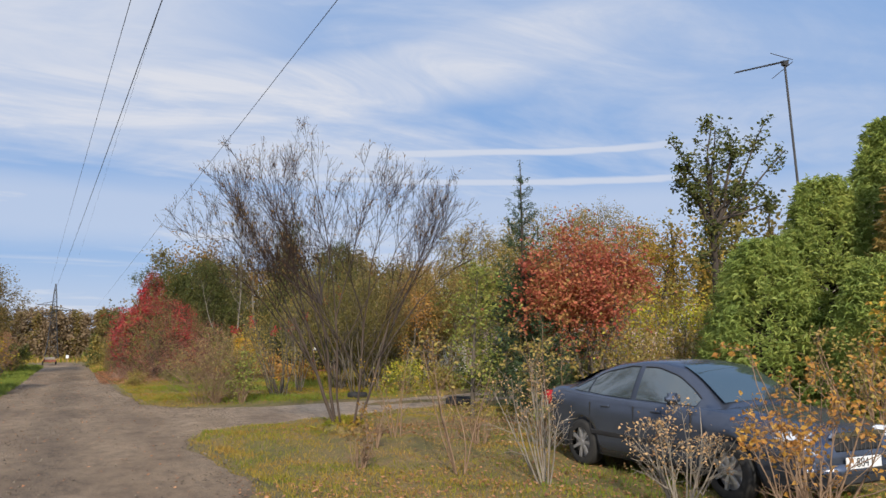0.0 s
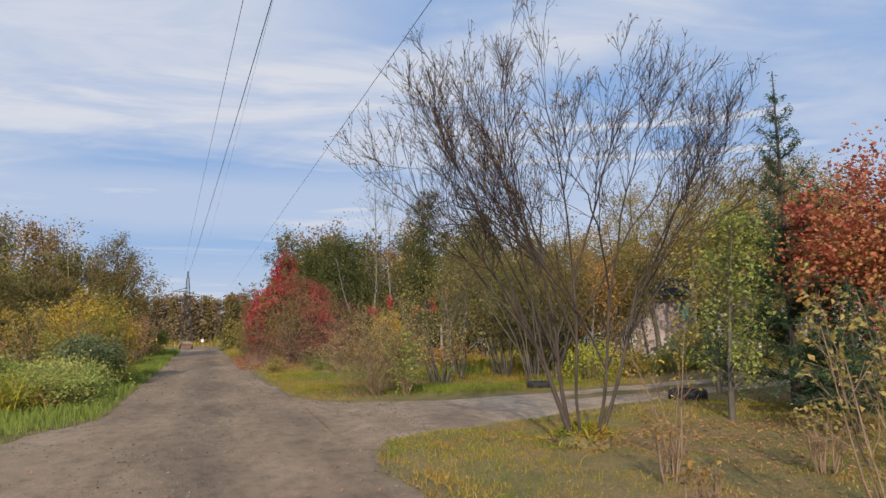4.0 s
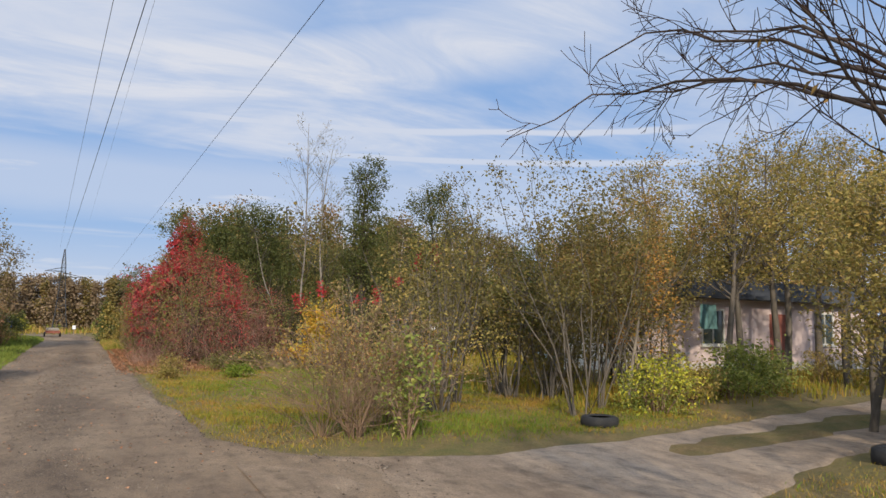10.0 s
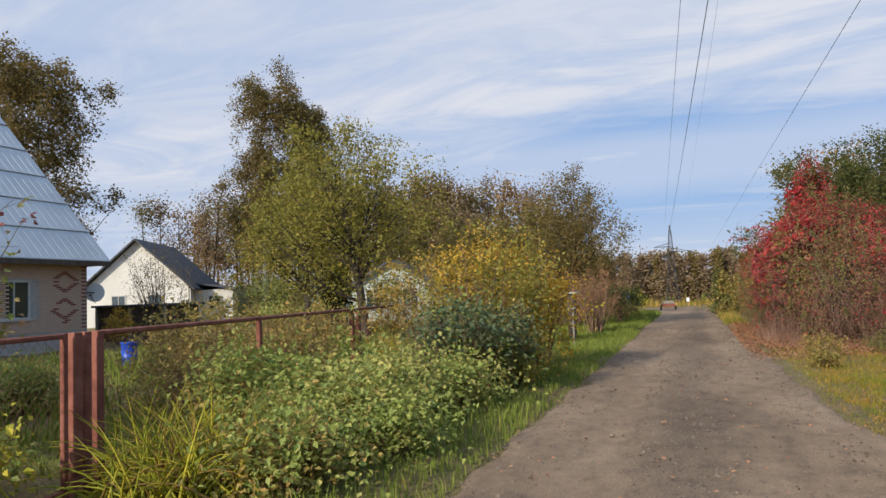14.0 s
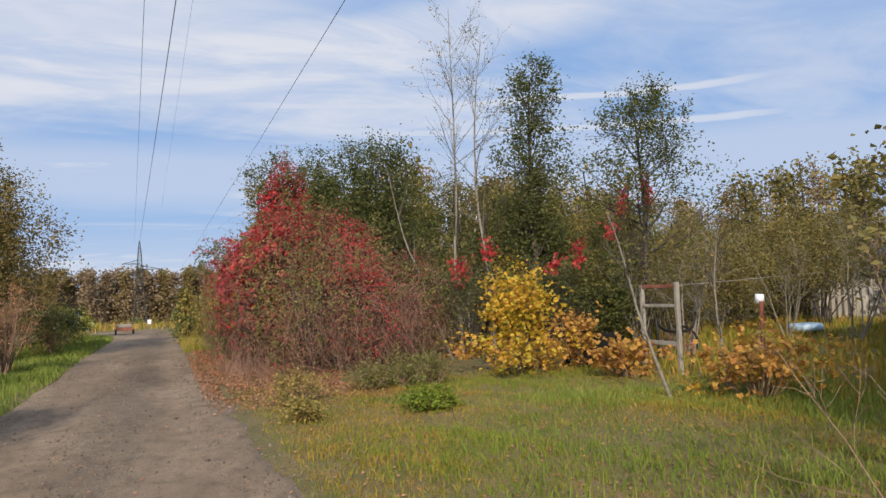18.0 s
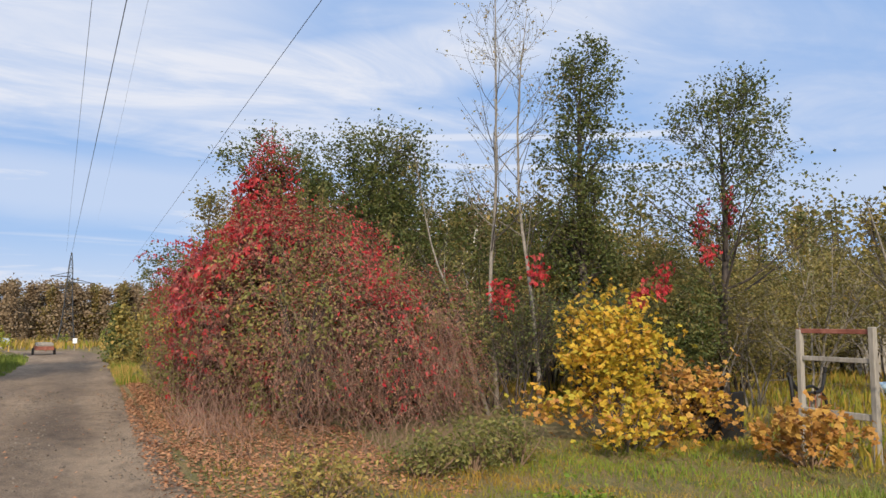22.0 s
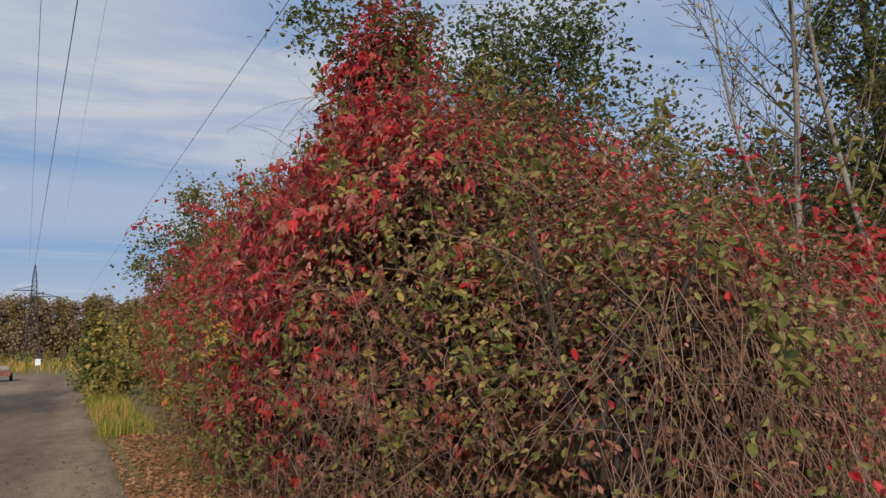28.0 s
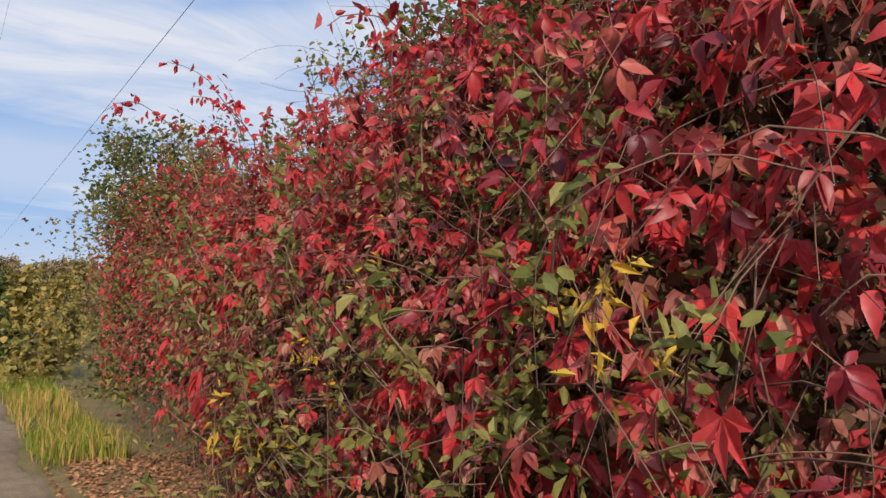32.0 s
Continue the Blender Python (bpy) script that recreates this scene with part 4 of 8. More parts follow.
for k, (x, y, h, w, m) in enumerate([(10.4, 8.5, 3.1, 2.1, "thuja"), (11.6, 8.2, 4.2, 2.2, "thuja"), (12.9, 7.7, 5.3, 2.4, "thuja"), (11.6, 6.3, 4.6, 2.2, "thuja_brown"), (12.8, 5.6, 5.0, 2.3, "thuja_brown"), (10.6, 6.6, 2.6, 1.8, "thuja"), (11.5, 9.7, 3.1, 2.1, "thuja")]):
    thuja((x, y, 0), h, w, 40 + k, m)
bush("bush", "yellow-leaved bush in front of a thuja hedge", (9.6, 5.3, 0), 2.5, 1.8, 51, "leaf_yellow", leaf=0.1, count=46, per=16, stems=10)
bush("bush", "thin shrub with pale green leaves by the hedge", (8.6, 5.6, 0.1), 1.9, 1.4, 52, "leaf_olive", leaf=0.07, count=36, per=14)
tree("young_tree", "slender young tree with small green and yellow leaves", (7.5, 13.7, 0), 3.4, 0.95, 53, "bark_grey", "leaf_green", 0.07, 13, crown_from=0.15, limbs=26, fill=20)
tree("young_tree", "slender young tree with small green and yellow leaves", (9.9, 17.0, 0), 3.7, 1.2, 54, "bark_grey", "leaf_olive", 0.075, 14, crown_from=0.2, limbs=26, fill=20)
tree("young_tree", "young tree with dull olive leaves behind a spruce", (11.0, 18.2, 0), 4.4, 1.5, 55, "bark_grey", "leaf_olive", 0.08, 14, crown_from=0.2, limbs=26, fill=80)
tree("young_tree", "young tree with dull olive leaves behind a spruce", (13.2, 19.6, 0), 4.6, 1.6, 56, "bark_grey", "leaf_olive", 0.08, 14, crown_from=0.2, limbs=26, fill=80)


def dry_shrub(at, h, seed, leaf_mat, leaves=160, stems=8, label="", size=0.05, w=0.4, r0=0.012, droop=0.02, wander=0.12):
    """A thin upright shrub of bare brown stems with some dried leaves near the tips."""
    rng = np.random.default_rng(seed)
    lines = []
    for _ in range(stems):
        a, t = rng.uniform(0, 2 * np.pi), rng.uniform(0.05, w)
        lines.append(bough(rng, (0.06 * math.cos(a), 0.06 * math.sin(a), -0.03), (t * math.cos(a), t * math.sin(a), 1), h * rng.uniform(0.6, 1), r0, 0.003, 7, wander, droop))
    tubes, last = woody(rng, lines, [dict(count=6, length=h * 0.32, angle=38, f0=0.25, r=0.6, steps=3), dict(count=3, length=h * 0.14, angle=40, f0=0.2, r=0.6, steps=2)], 0.0022)
    pos = along(rng, last, 5, 0.035, 0.3)
    pos = pos[np.argsort(-pos[:, 2] + rng.normal(0, 0.14 * h, len(pos)))[: int(leaves * 1.5)]]
    return plant("dry_shrub", label, "shrub", at, tubes, M["twig_grey" if leaf_mat == "straw" else "twig_brown"], [("foliage", pos, size, M[leaf_mat], "oval", "")], rng, "dry shrubs on the verge", "branchwork")


G = 0.0
dry_shrub((4.7, 6.9, G), 1.35, 61, "straw", 260, 11, "pale bare shrub with small dry leaves by a car", 0.032)
dry_shrub((5.05, 5.2, G), 1.1, 63, "straw", 420, 13, "pale bushy dry shrub in front of a car", 0.034, 0.5)
dry_shrub((5.5, 4.15, G), 1.7, 65, "leaf_orange", 520, 9, "tall dry shrub with salmon-orange leaves in front of a car", 0.055, 0.5)
dry_shrub((5.0, 3.9, G), 0.9, 66, "leaf_orange", 110, 8, "dry shrub with orange leaves on the grass verge", 0.06, 0.6)
dry_shrub((4.2, 8.0, 0.05), 1.9, 68, "leaf_olive", 160, 5, "thin sapling with yellow leaves near the top", 0.06, 0.25)
dry_shrub((7.1, 10.3, 0), 2.1, 69, "leaf_olive", 300, 5, "thin sapling with yellow leaves near the top", 0.07, 0.3)
dry_shrub((4.7, 11.2, 0), 1.7, 70, "leaf_yellow", 80, 4, "thin sapling with yellow leaves near the top", 0.045, 0.2)
dry_shrub((3.9, 10.2, 0), 0.7, 71, "leaf_autumn", 80, 10, "low tuft of dead stems on the verge")
dry_shrub((3.2, 8.8, 0), 0.6, 72, "leaf_autumn", 60, 10, "low tuft of dead stems on the verge")
dry_shrub((5.6, 10.0, 0), 0.75, 73, "leaf_olive", 120, 10, "low tuft of dead stems on the verge")
dry_shrub((6.3, 9.2, 0.05), 0.6, 74, "leaf_green", 120, 10, "low leafy weeds on the grass")

# beyond the side road
dry_shrub((3.3, 20.3, 0), 2.15, 81, "leaf_viburnum", 1500, 46, "dry brown bush with many thin stems and sparse leaves", 0.042, 0.7, 0.0062, -0.02, 0.3)
dry_shrub((2.9, 20.5, 0), 1.7, 75, "leaf_olive", 500, 26, "dry brown bush with many thin stems and sparse leaves", 0.042, 0.95, 0.0052, -0.06, 0.34)
dry_shrub((3.9, 20.9, 0), 2.0, 76, "leaf_drab_shade", 900, 26, "dry brown bush with many thin stems and sparse leaves", 0.045, 0.75, 0.006, -0.04, 0.32)
dry_shrub((3.8, 23.1, 0), 2.2, 80, "leaf_drab_shade", 130, 6, "sapling with dull green leaves behind a dry bush", 0.06, 0.18, 0.007, 0.02, 0.16)
bush("hazel_bush", "broad low hazel with dull yellow-green leaves behind a dry bush", (5.5, 22.3, 0), 3.1, 3.0, 82, "leaf_olive", bark="bark_grey", stems=14, leaf=0.06, count=120, per=22, sigma=0.2, fan=0.45, extra_mat="leaf_drab_shade")
bush("bush", "green leafy weeds grown through a dry bush", (3.9, 19.9, 0), 1.4, 0.7, 82, "leaf_green", stems=10, leaf=0.07, count=26, per=18)
bush("bush", "low lime-yellow bush by the dirt track", (8.95, 20.75, 0), 1.05, 1.5, 83, "leaf_lime", leaf=0.06, count=90, per=26, top_only=-0.4, extra_mat="leaf_green", sigma=0.14)
LILAC = "tall lilac clump with bare grey stems and olive leaves"
thicket("lilac_clump", LILAC, 7.4, 7.45, 20.85, 20.9, 4.3, 84, ["leaf_drab_shade"], "bark_grey", count=1, stems=8, dens=130, thick=0.6, leaf=0.06, leaf_from=0.45, lean=0.42, spread=0.85)
thicket("lilac_clump", LILAC, 8.3, 8.4, 21.5, 21.6, 4.1, 85, ["leaf_drab_shade"], "bark_grey", count=1, stems=7, dens=130, thick=0.6, leaf=0.06, leaf_from=0.4, lean=0.4, spread=0.85)
thicket("lilac_clump", LILAC, 6.35, 6.4, 23.2, 23.3, 4.4, 86, ["leaf_drab_shade"], "bark_grey", count=1, thick=0.6, stems=5, dens=60, leaf=0.06, leaf_from=0.4, lean=0.22, spread=0.6)
thicket("lilac_clump", LILAC, 7.2, 8.6, 23.4, 25.0, 3.9, 89, ["leaf_drab_shade", "leaf_olive", "leaf_dark"], count=4, stems=6, dens=80, leaf=0.06, spread=0.75, leaf_from=0.25, lean=0.25)
thicket("lilac_clump", "young tree with broad olive leaves by a garden", 6.85, 6.9, 25.1, 25.2, 3.6, 92, ["leaf_drab_shade"], "twig_grey", count=1, stems=4, dens=40, leaf=0.085, leaf_from=0.25, lean=0.2, spread=0.7)
thicket("young_birch", "young tree with dull yellow-green leaves", 10.6, 13.8, 23.5, 26.8, 4.6, 87, ["leaf_drab_shade", "leaf_olive", "leaf_autumn"], count=8, stems=4, dens=150, leaf=0.07, lean=0.22, spread=0.8)
tree("young_tree", "small tree with orange-yellow leaves among shrubs", (9.9, 22.6, 0), 3.3, 1.1, 88, "twig_grey", "leaf_orange", 0.075, 8, crown_from=0.3, limbs=22, lean=(0.15, 0))
for k, (x, y, h) in enumerate([(14.6, 24.4, 6.2), (16.2, 25.3, 6.8), (17.8, 25.4, 7.2), (19.6, 26.6, 7.6), (21.5, 26.9, 7.9), (23.5, 27.3, 8.0), (15.2, 26.8, 6.6), (18.6, 23.9, 6.6), (20.8, 24.6, 7.0)]):
    tree("garden_tree", "bare-trunked garden tree with an olive crown before a pale house", (x, y, 0), h, 2.3, 90 + k, "bark_grey", "leaf_olive", 0.085, 9, crown_from=0.4, limbs=30, twigs=8, group="trees before the house", fill=90, zc=0.68, fz=0.3)
for k, (x, y, h, w, m) in enumerate([(12.5, 22.4, 0.7, 1.2, "leaf_green"), (15.5, 23.8, 0.9, 1.6, "leaf_green"), (19, 24.8, 1.0, 1.8, "leaf_olive"), (10.8, 21.8, 0.8, 1.2, "leaf_olive")]):
    bush("bush", "low green bush under garden trees", (x, y, 0), h, w, 100 + k, m, leaf=0.07, count=40, per=24)

# between the garden and the vine
bush("maple_bush", "bright yellow maple bush with broad leaves", (6.75, 33.7, 0), 2.05, 1.35, 111, "leaf_maple_yellow", bark="bark_grey", stems=7, leaf=0.06, count=105, per=24, shape="maple", sigma=0.15, fan=0.35, top_only=0.55, extra_mat="leaf_yellow")
bush("maple_bush", "salmon-orange maple shoots beside a yellow bush", (7.75, 33.2, 0), 1.2, 1.3, 117, "leaf_orange", bark="twig_brown", stems=12, leaf=0.065, count=34, per=12, shape="maple", fan=0.6)
bush("maple_bush", "lower skirt of orange-yellow maple shoots", (6.4, 33.0, 0), 0.95, 2.9, 112, "leaf_maple_yellow", bark="bark_grey", stems=22, leaf=0.068, count=64, per=10, shape="maple", fan=1.5, extra_mat="leaf_orange")
bush("maple_bush", "low orange-leaved maple shoots in the grass", (7.7, 28.4, 0), 0.98, 2.2, 113, "leaf_orange", bark="twig_brown", stems=24, leaf=0.062, count=46, per=12, shape="maple", fan=1.3, extra_mat="leaf_maple_yellow")
bush("maple_bush", "low orange-leaved maple shoots in the grass", (7.6, 31.2, 0), 0.75, 1.3, 114, "leaf_orange", bark="twig_brown", stems=14, leaf=0.07, count=26, per=11, shape="maple", fan=1.2)
bush("nettle_clump", "small dense clump of dark green leaves", (3.5, 29.9, 0), 0.34, 0.8, 115, "grass_green", stems=24, leaf=0.05, count=60, per=22, sigma=0.06, fan=1.3)
for k, (x, y, h, m, lab) in enumerate([(2.0, 31.6, 0.5, "leaf_olive", "low olive weeds beside the road"), (3.3, 32.3, 0.5, "shrub_green", "green and yellow weeds at the foot of vines"), (3.9, 32.4, 0.6, "shrub_green", "green and yellow weeds at the foot of vines"), (1.8, 30.0, 0.3, "leaf_olive", "low olive weeds beside the road"), (4.6, 32.7, 0.6, "shrub_green", "green and yellow weeds at the foot of vines")]):
    bush("weeds", lab, (x, y, 0), h, h * 1.5, 120 + k, m, stems=14, leaf=0.05, count=36, per=18, sigma=0.07, fan=1.0)


def thin_birch(at, h, seed, lean, label, leaves=900, mat="leaf_olive"):
    rng = np.random.default_rng(seed)
    trunk = bough(rng, (0, 0, -0.05), (lean[0], lean[1], 1), h, 0.02 + 0.0035 * h, 0.006, 12, 0.07, 0.02)
    l1 = branch_out(rng, *trunk, count=26, length=h * 0.26, angle=43, f0=0.28, f1=0.98, r=0.4, steps=5, wander=0.15, lift=0.1, taper=0.8)
    l2 = [s for p, r in l1 for s in branch_out(rng, p, r, count=6, length=h * 0.09, angle=35, f0=0.2, r=0.5, steps=3, lift=0.05)]
    pos = along(rng, l2, 6, 0.03, 0.4)
    pos = pos[rng.permutation(len(pos))[:leaves]]
    ob = thing("birch_tree", label, "tree", at)
    child("trunk", tubes_mesh("trunk", [(*trunk, 8)] + [(p, r, 5) for p, r in l1[:7]], M["bark_thin_birch"]), ob)
    child("twig_mass", tubes_mesh("twig_mass", [(p, r, 4) for p, r in l1[7:]] + [(p, np.maximum(r, 0.003), 3) for p, r in l2], M["bark_dark"]), ob, "thin dark twigs", "stuff")
    child("leaf_scatter", leaf_mesh("leaf_scatter", pos, 0.06, M[mat], rng), ob, "few remaining small leaves", "stuff")
    return ob


thin_birch((7.85, 37.2, 0), 8.8, 131, (0.02, 0.02), "thin half-bare birch with a pale trunk", 420)
thin_birch((7.15, 37.6, 0), 9.1, 132, (-0.04, 0.05), "thin half-bare birch with a pale trunk", 380)
thin_birch((6.6, 36.9, 0), 5.0, 133, (-0.3, 0.0), "leaning bare birch sapling", 60)
thin_birch((6.7, 28.9, 0), 2.8, 134, (-0.28, 0.25), "leaning lichen-covered sapling beside posts", 40)
thin_birch((8.1, 29.4, 0), 2.7, 135, (0.03, 0.0), "thin lichen-covered sapling beside garden posts", 40)
tree("pear_tree", "tall narrow pear tree with dark green leaves", (9.6, 38.3, 0), 8.2, 1.9, 136, "bark_dark", "leaf_dark", 0.088, 20, crown_from=0.2, angle=30, limbs=46, twigs=9, column=True, fill=130, zc=0.6, fz=0.36, fw=0.62, sigma=0.09)
tree("apple_tree", "open apple tree with sparse dark leaves", (12.0, 36.6, 0), 6.9, 2.7, 137, "bark_dark", "leaf_dark", 0.085, 17, crown_from=0.3, limbs=34, twigs=10, fill=60, zc=0.66, fz=0.27, fw=0.8, sigma=0.09)
tree("plum_tree", "dense dark green tree behind red vines", (6.5, 41.6, 0), 6.3, 2.3, 138, "bark_dark", "leaf_dark", 0.09, 26, crown_from=0.2, limbs=42, twigs=9, fill=420)
tree("plum_tree", "dense dark green tree behind red vines", (5.0, 43.6, 0), 5.8, 1.7, 139, "bark_dark", "leaf_dark", 0.1, 18, crown_from=0.2, limbs=36, twigs=9, fill=400)
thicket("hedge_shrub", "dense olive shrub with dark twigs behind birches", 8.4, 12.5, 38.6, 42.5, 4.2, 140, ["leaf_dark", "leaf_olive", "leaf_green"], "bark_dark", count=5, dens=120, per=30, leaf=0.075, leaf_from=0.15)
thicket("hedge_shrub", "dense olive shrub at the end of a garden", 12.5, 24, 38.5, 46, 4.2, 141, ["leaf_drab_shade", "leaf_olive", "leaf_drab_shade"], "bark_dark", count=7, dens=120, per=30, leaf=0.09, leaf_from=0.1, spread=1.2)
thicket("hedge_shrub", "thin willow shrub with grey-green leaves", 11.0, 16.5, 33.5, 37.5, 3.4, 142, ["leaf_drab_shade"], "twig_grey", count=5, dens=60, per=20, leaf=0.07, leaf_from=0.3)
thicket("hedge_shrub", "dark leafless shrub under birches", 5.6, 9.2, 35.6, 37.8, 2.4, 143, ["leaf_dark"], "bark_dark", count=6, dens=40, per=16, leaf=0.06, stems=9)

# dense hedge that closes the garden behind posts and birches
for k, (x, y, h, w, m, e) in enumerate([(8.6, 40.6, 4.7, 3.0, "leaf_dark", "leaf_drab_shade"), (10.8, 41.4, 4.9, 3.2, "leaf_dark", "leaf_drab_shade"), (13.0, 41.0, 4.7, 3.2, "leaf_drab_shade", "leaf_dark"), (15.2, 42.4, 4.6, 3.4, "leaf_drab_shade", "leaf_olive"), (17.6, 43.5, 4.4, 3.6, "leaf_drab_shade", "leaf_green"), (20.4, 45.0, 4.4, 3.8, "leaf_drab_shade", "leaf_olive"), (23.4, 46.5, 4.4, 4.0, "leaf_drab_shade", "leaf_autumn"), (27.0, 49.5, 4.6, 4.5, "leaf_drab_shade", None), (12.0, 38.2, 3.4, 2.6, "leaf_drab_shade", "leaf_dark"), (14.6, 38.6, 3.0, 2.6, "leaf_drab_shade", "leaf_olive"), (10.4, 36.6, 2.6, 2.0, "leaf_dark", "leaf_drab_shade"), (18.5, 40.5, 3.2, 3.0, "leaf_drab_shade", "leaf_olive"), (22.0, 42.0, 3.0, 3.2, "leaf_drab_shade", None)]):
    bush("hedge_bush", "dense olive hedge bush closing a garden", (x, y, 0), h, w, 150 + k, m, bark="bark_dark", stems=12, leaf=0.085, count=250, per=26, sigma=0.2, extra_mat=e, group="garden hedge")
for k, (x, y, h, w, m, e) in enumerate([(11.8, 27.8, 3.2, 2.3, "leaf_drab_shade", "leaf_dark"), (10.6, 26.4, 3.2, 2.8, "leaf_drab_shade", "leaf_dark"), (12.3, 25.4, 3.0, 2.8, "leaf_drab_shade", "leaf_olive"), (9.1, 24.2, 2.7, 2.2, "leaf_drab_shade", "leaf_olive"), (13.8, 23.0, 1.2, 2.0, "leaf_green", None), (10.9, 15.2, 2.6, 2.4, "leaf_green", "leaf_olive"), (12.9, 15.4, 3.2, 2.6, "leaf_olive", "leaf_yellow"), (12.4, 12.9, 3.0, 2.2, "leaf_olive", "leaf_lime")]):
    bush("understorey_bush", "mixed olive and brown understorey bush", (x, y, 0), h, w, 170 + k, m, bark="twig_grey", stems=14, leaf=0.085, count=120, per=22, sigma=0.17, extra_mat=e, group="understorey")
# strands of red vine hanging in the birches and the apple tree
def hanging_vine(seed, spots):
    rng = np.random.default_rng(seed)
    ob = thing("vine_strand", "bright red strand of vine hanging in a tree", "vine", (0, 0, 0), "hanging vine strands")
    pos, lines = [], []
    for x, y, z, ln, w in spots:
        p, r = bough(rng, (x, y, z + ln * 0.5), (rng.normal(0, 0.3), 0, -1), ln, 0.005, 0.003, 6, 0.25, -0.03)
        lines.append((p, r, 3))
        pos.append(along(rng, [(p, r)], int(90 * ln + 25), w))
    child("stem_tangle", tubes_mesh("stem_tangle", lines, M["twig_brown"]), ob, "thin hanging stems", "stuff")
    child("foliage", leaf_mesh("foliage", np.concatenate(pos), 0.07, M["vine_red"], rng, "palm", 0.0, 1.5), ob)


hanging_vine(190, [(7.6, 37.0, 2.7, 0.6, 0.09), (7.0, 36.9, 2.1, 0.5, 0.12), (6.7, 36.8, 2.2, 0.4, 0.12)])
hanging_vine(191, [(9.75, 34.8, 3.0, 0.4, 0.09), (9.2, 35.2, 2.5, 0.7, 0.08)])
hanging_vine(192, [(11.9, 36.3, 4.2, 1.2, 0.08), (11.4, 36.4, 3.9, 0.8, 0.08), (8.3, 34.6, 2.2, 0.5, 0.08)])

# ---- the thicket overgrown with red vines ----
def vine_mass():
    rng = np.random.default_rng(200)
    # lobes: centre and radii
    lobes = [((3.7, 36.6, 0.8), (1.5, 1.9, 1.9)), ((4.9, 37.3, 0.8), (1.3, 1.6, 1.6)), ((2.9, 38.6, 1.7), (1.35, 1.7, 2.1)), ((3.1, 39.7, 3.5), (0.68, 0.72, 1.8)), ((3.9, 38.6, 2.4), (1.4, 1.6, 1.4)),
             ((2.75, 41.0, 2.0), (0.95, 1.2, 1.45)), ((2.2, 41.2, 1.0), (1.05, 2.2, 1.35)), ((2.35, 44.0, 1.3), (1.05, 2.2, 1.5)), ((2.3, 46.8, 1.6), (1.1, 1.6, 1.6)), ((3.6, 43.5, 2.4), (1.2, 2.0, 1.6)), ((2.2, 39.2, 1.0), (0.9, 1.8, 1.3)), ((5.4, 37.4, 1.2), (1.2, 1.4, 1.4))]
    weights = np.array([r[0] * r[1] + r[1] * r[2] + r[0] * r[2] for _, r in lobes])

    def shell_points(n, depth=0.28, extra=0.1):
        pick = rng.choice(len(lobes), n, p=weights / weights.sum())
        d = unit(rng.normal(size=(n, 3)))
        c = np.array([lobes[k][0] for k in pick])
        r = np.array([lobes[k][1] for k in pick])
        s0 = c + d * r
        w = 0.5 * (np.sin(s0[:, 0] * 3.1 + 1.7 * np.sin(s0[:, 1] * 2.3)) * np.sin(s0[:, 2] * 3.7 + s0[:, 1] * 1.9) + np.sin(s0[:, 1] * 5.3 + s0[:, 2] * 4.1) * 0.6)
        p = c + d * r * (1 - depth * rng.random(n) ** 1.6 + extra * rng.normal(size=n) * 0.8 + 0.2 * w)[:, None]
        inside = np.zeros(n, bool)
        for k, (cc, rr) in enumerate(lobes):
            q = ((p - cc) / (np.array(rr) * 0.74))
            inside |= ((q * q).sum(1) < 1) & (pick != k)
        ok = ~inside & (p[:, 2] > 0.06) & (p[:, 0] > 1.15 + 0.25 * np.sin(p[:, 1] * 1.9))
        return p[ok], d[ok]

    ob = thing("vine_thicket", "shrubs overgrown with crimson, maroon and green vine leaves", "vine", (0, 0, 0))

    def field(p, s, o):
        return np.sin(p[:, 0] * 1.7 * s + o) + np.sin(p[:, 1] * 1.3 * s + 2 * o + 0.6 * np.sin(p[:, 2] * 2)) + np.sin(p[:, 2] * 2.1 * s + 3 * o)

    p, d = shell_points(165000)
    x, y, z = p.T
    f = field(p, 1.0, 0.7) + 0.8 * field(p, 2.6, 1.1)
    g = field(p, 1.9, 2.3) + 0.7 * field(p, 4.1, 0.4)
    drape = fade(y, 37.2, 38.2) * fade(-x, -3.2, -2.2)  # the curtain of crimson leaves along the road
    peak = np.exp(-(((x - 3.05) / 0.75) ** 2 + ((y - 39.6) / 0.9) ** 2)) * fade(z, 2.4, 3.4)
    corner = fade(-y, -38.0, -37.2) * fade(-x, -3.9, -3.0)  # the green shrub at the near corner
    crest = fade(z, 1.5, 2.6) * (1 - corner)
    w_red = 0.14 + 0.55 * drape * (0.1 + 0.9 * fade(z, 0.6, 1.6)) + 2.4 * peak + 0.1 * crest + 0.34 * np.clip(f, -1.2, 2.0) * (0.8 - 0.45 * corner) - 0.1 * corner
    w_green = 0.24 + 0.5 * corner + 0.3 * np.clip(g, -1, 1.5) - 0.2 * peak + 0.3 * drape * fade(-z, -1.7, -0.7)
    w_maroon = 0.16 + 0.2 * drape
    w_dull = 0.62 - 0.3 * drape - 0.34 * corner
    W = np.maximum(np.stack([w_red, w_green, w_maroon, w_dull], 1), 0.02)
    W = np.cumsum(W / W.sum(1, keepdims=True), 1)
    pick = (rng.random(len(p))[:, None] > W).sum(1)
    # leaves thin out low down, where bare stems hang in front of a dark hollow
    thin = np.where(drape > 0.5, fade(z, 0.2, 1.3), fade(z, 0.1, 1.2))
    keep = rng.random(len(p)) < (0.2 + 0.8 * thin) * (1 - 0.45 * corner * fade(-z, -2.0, -1.2))
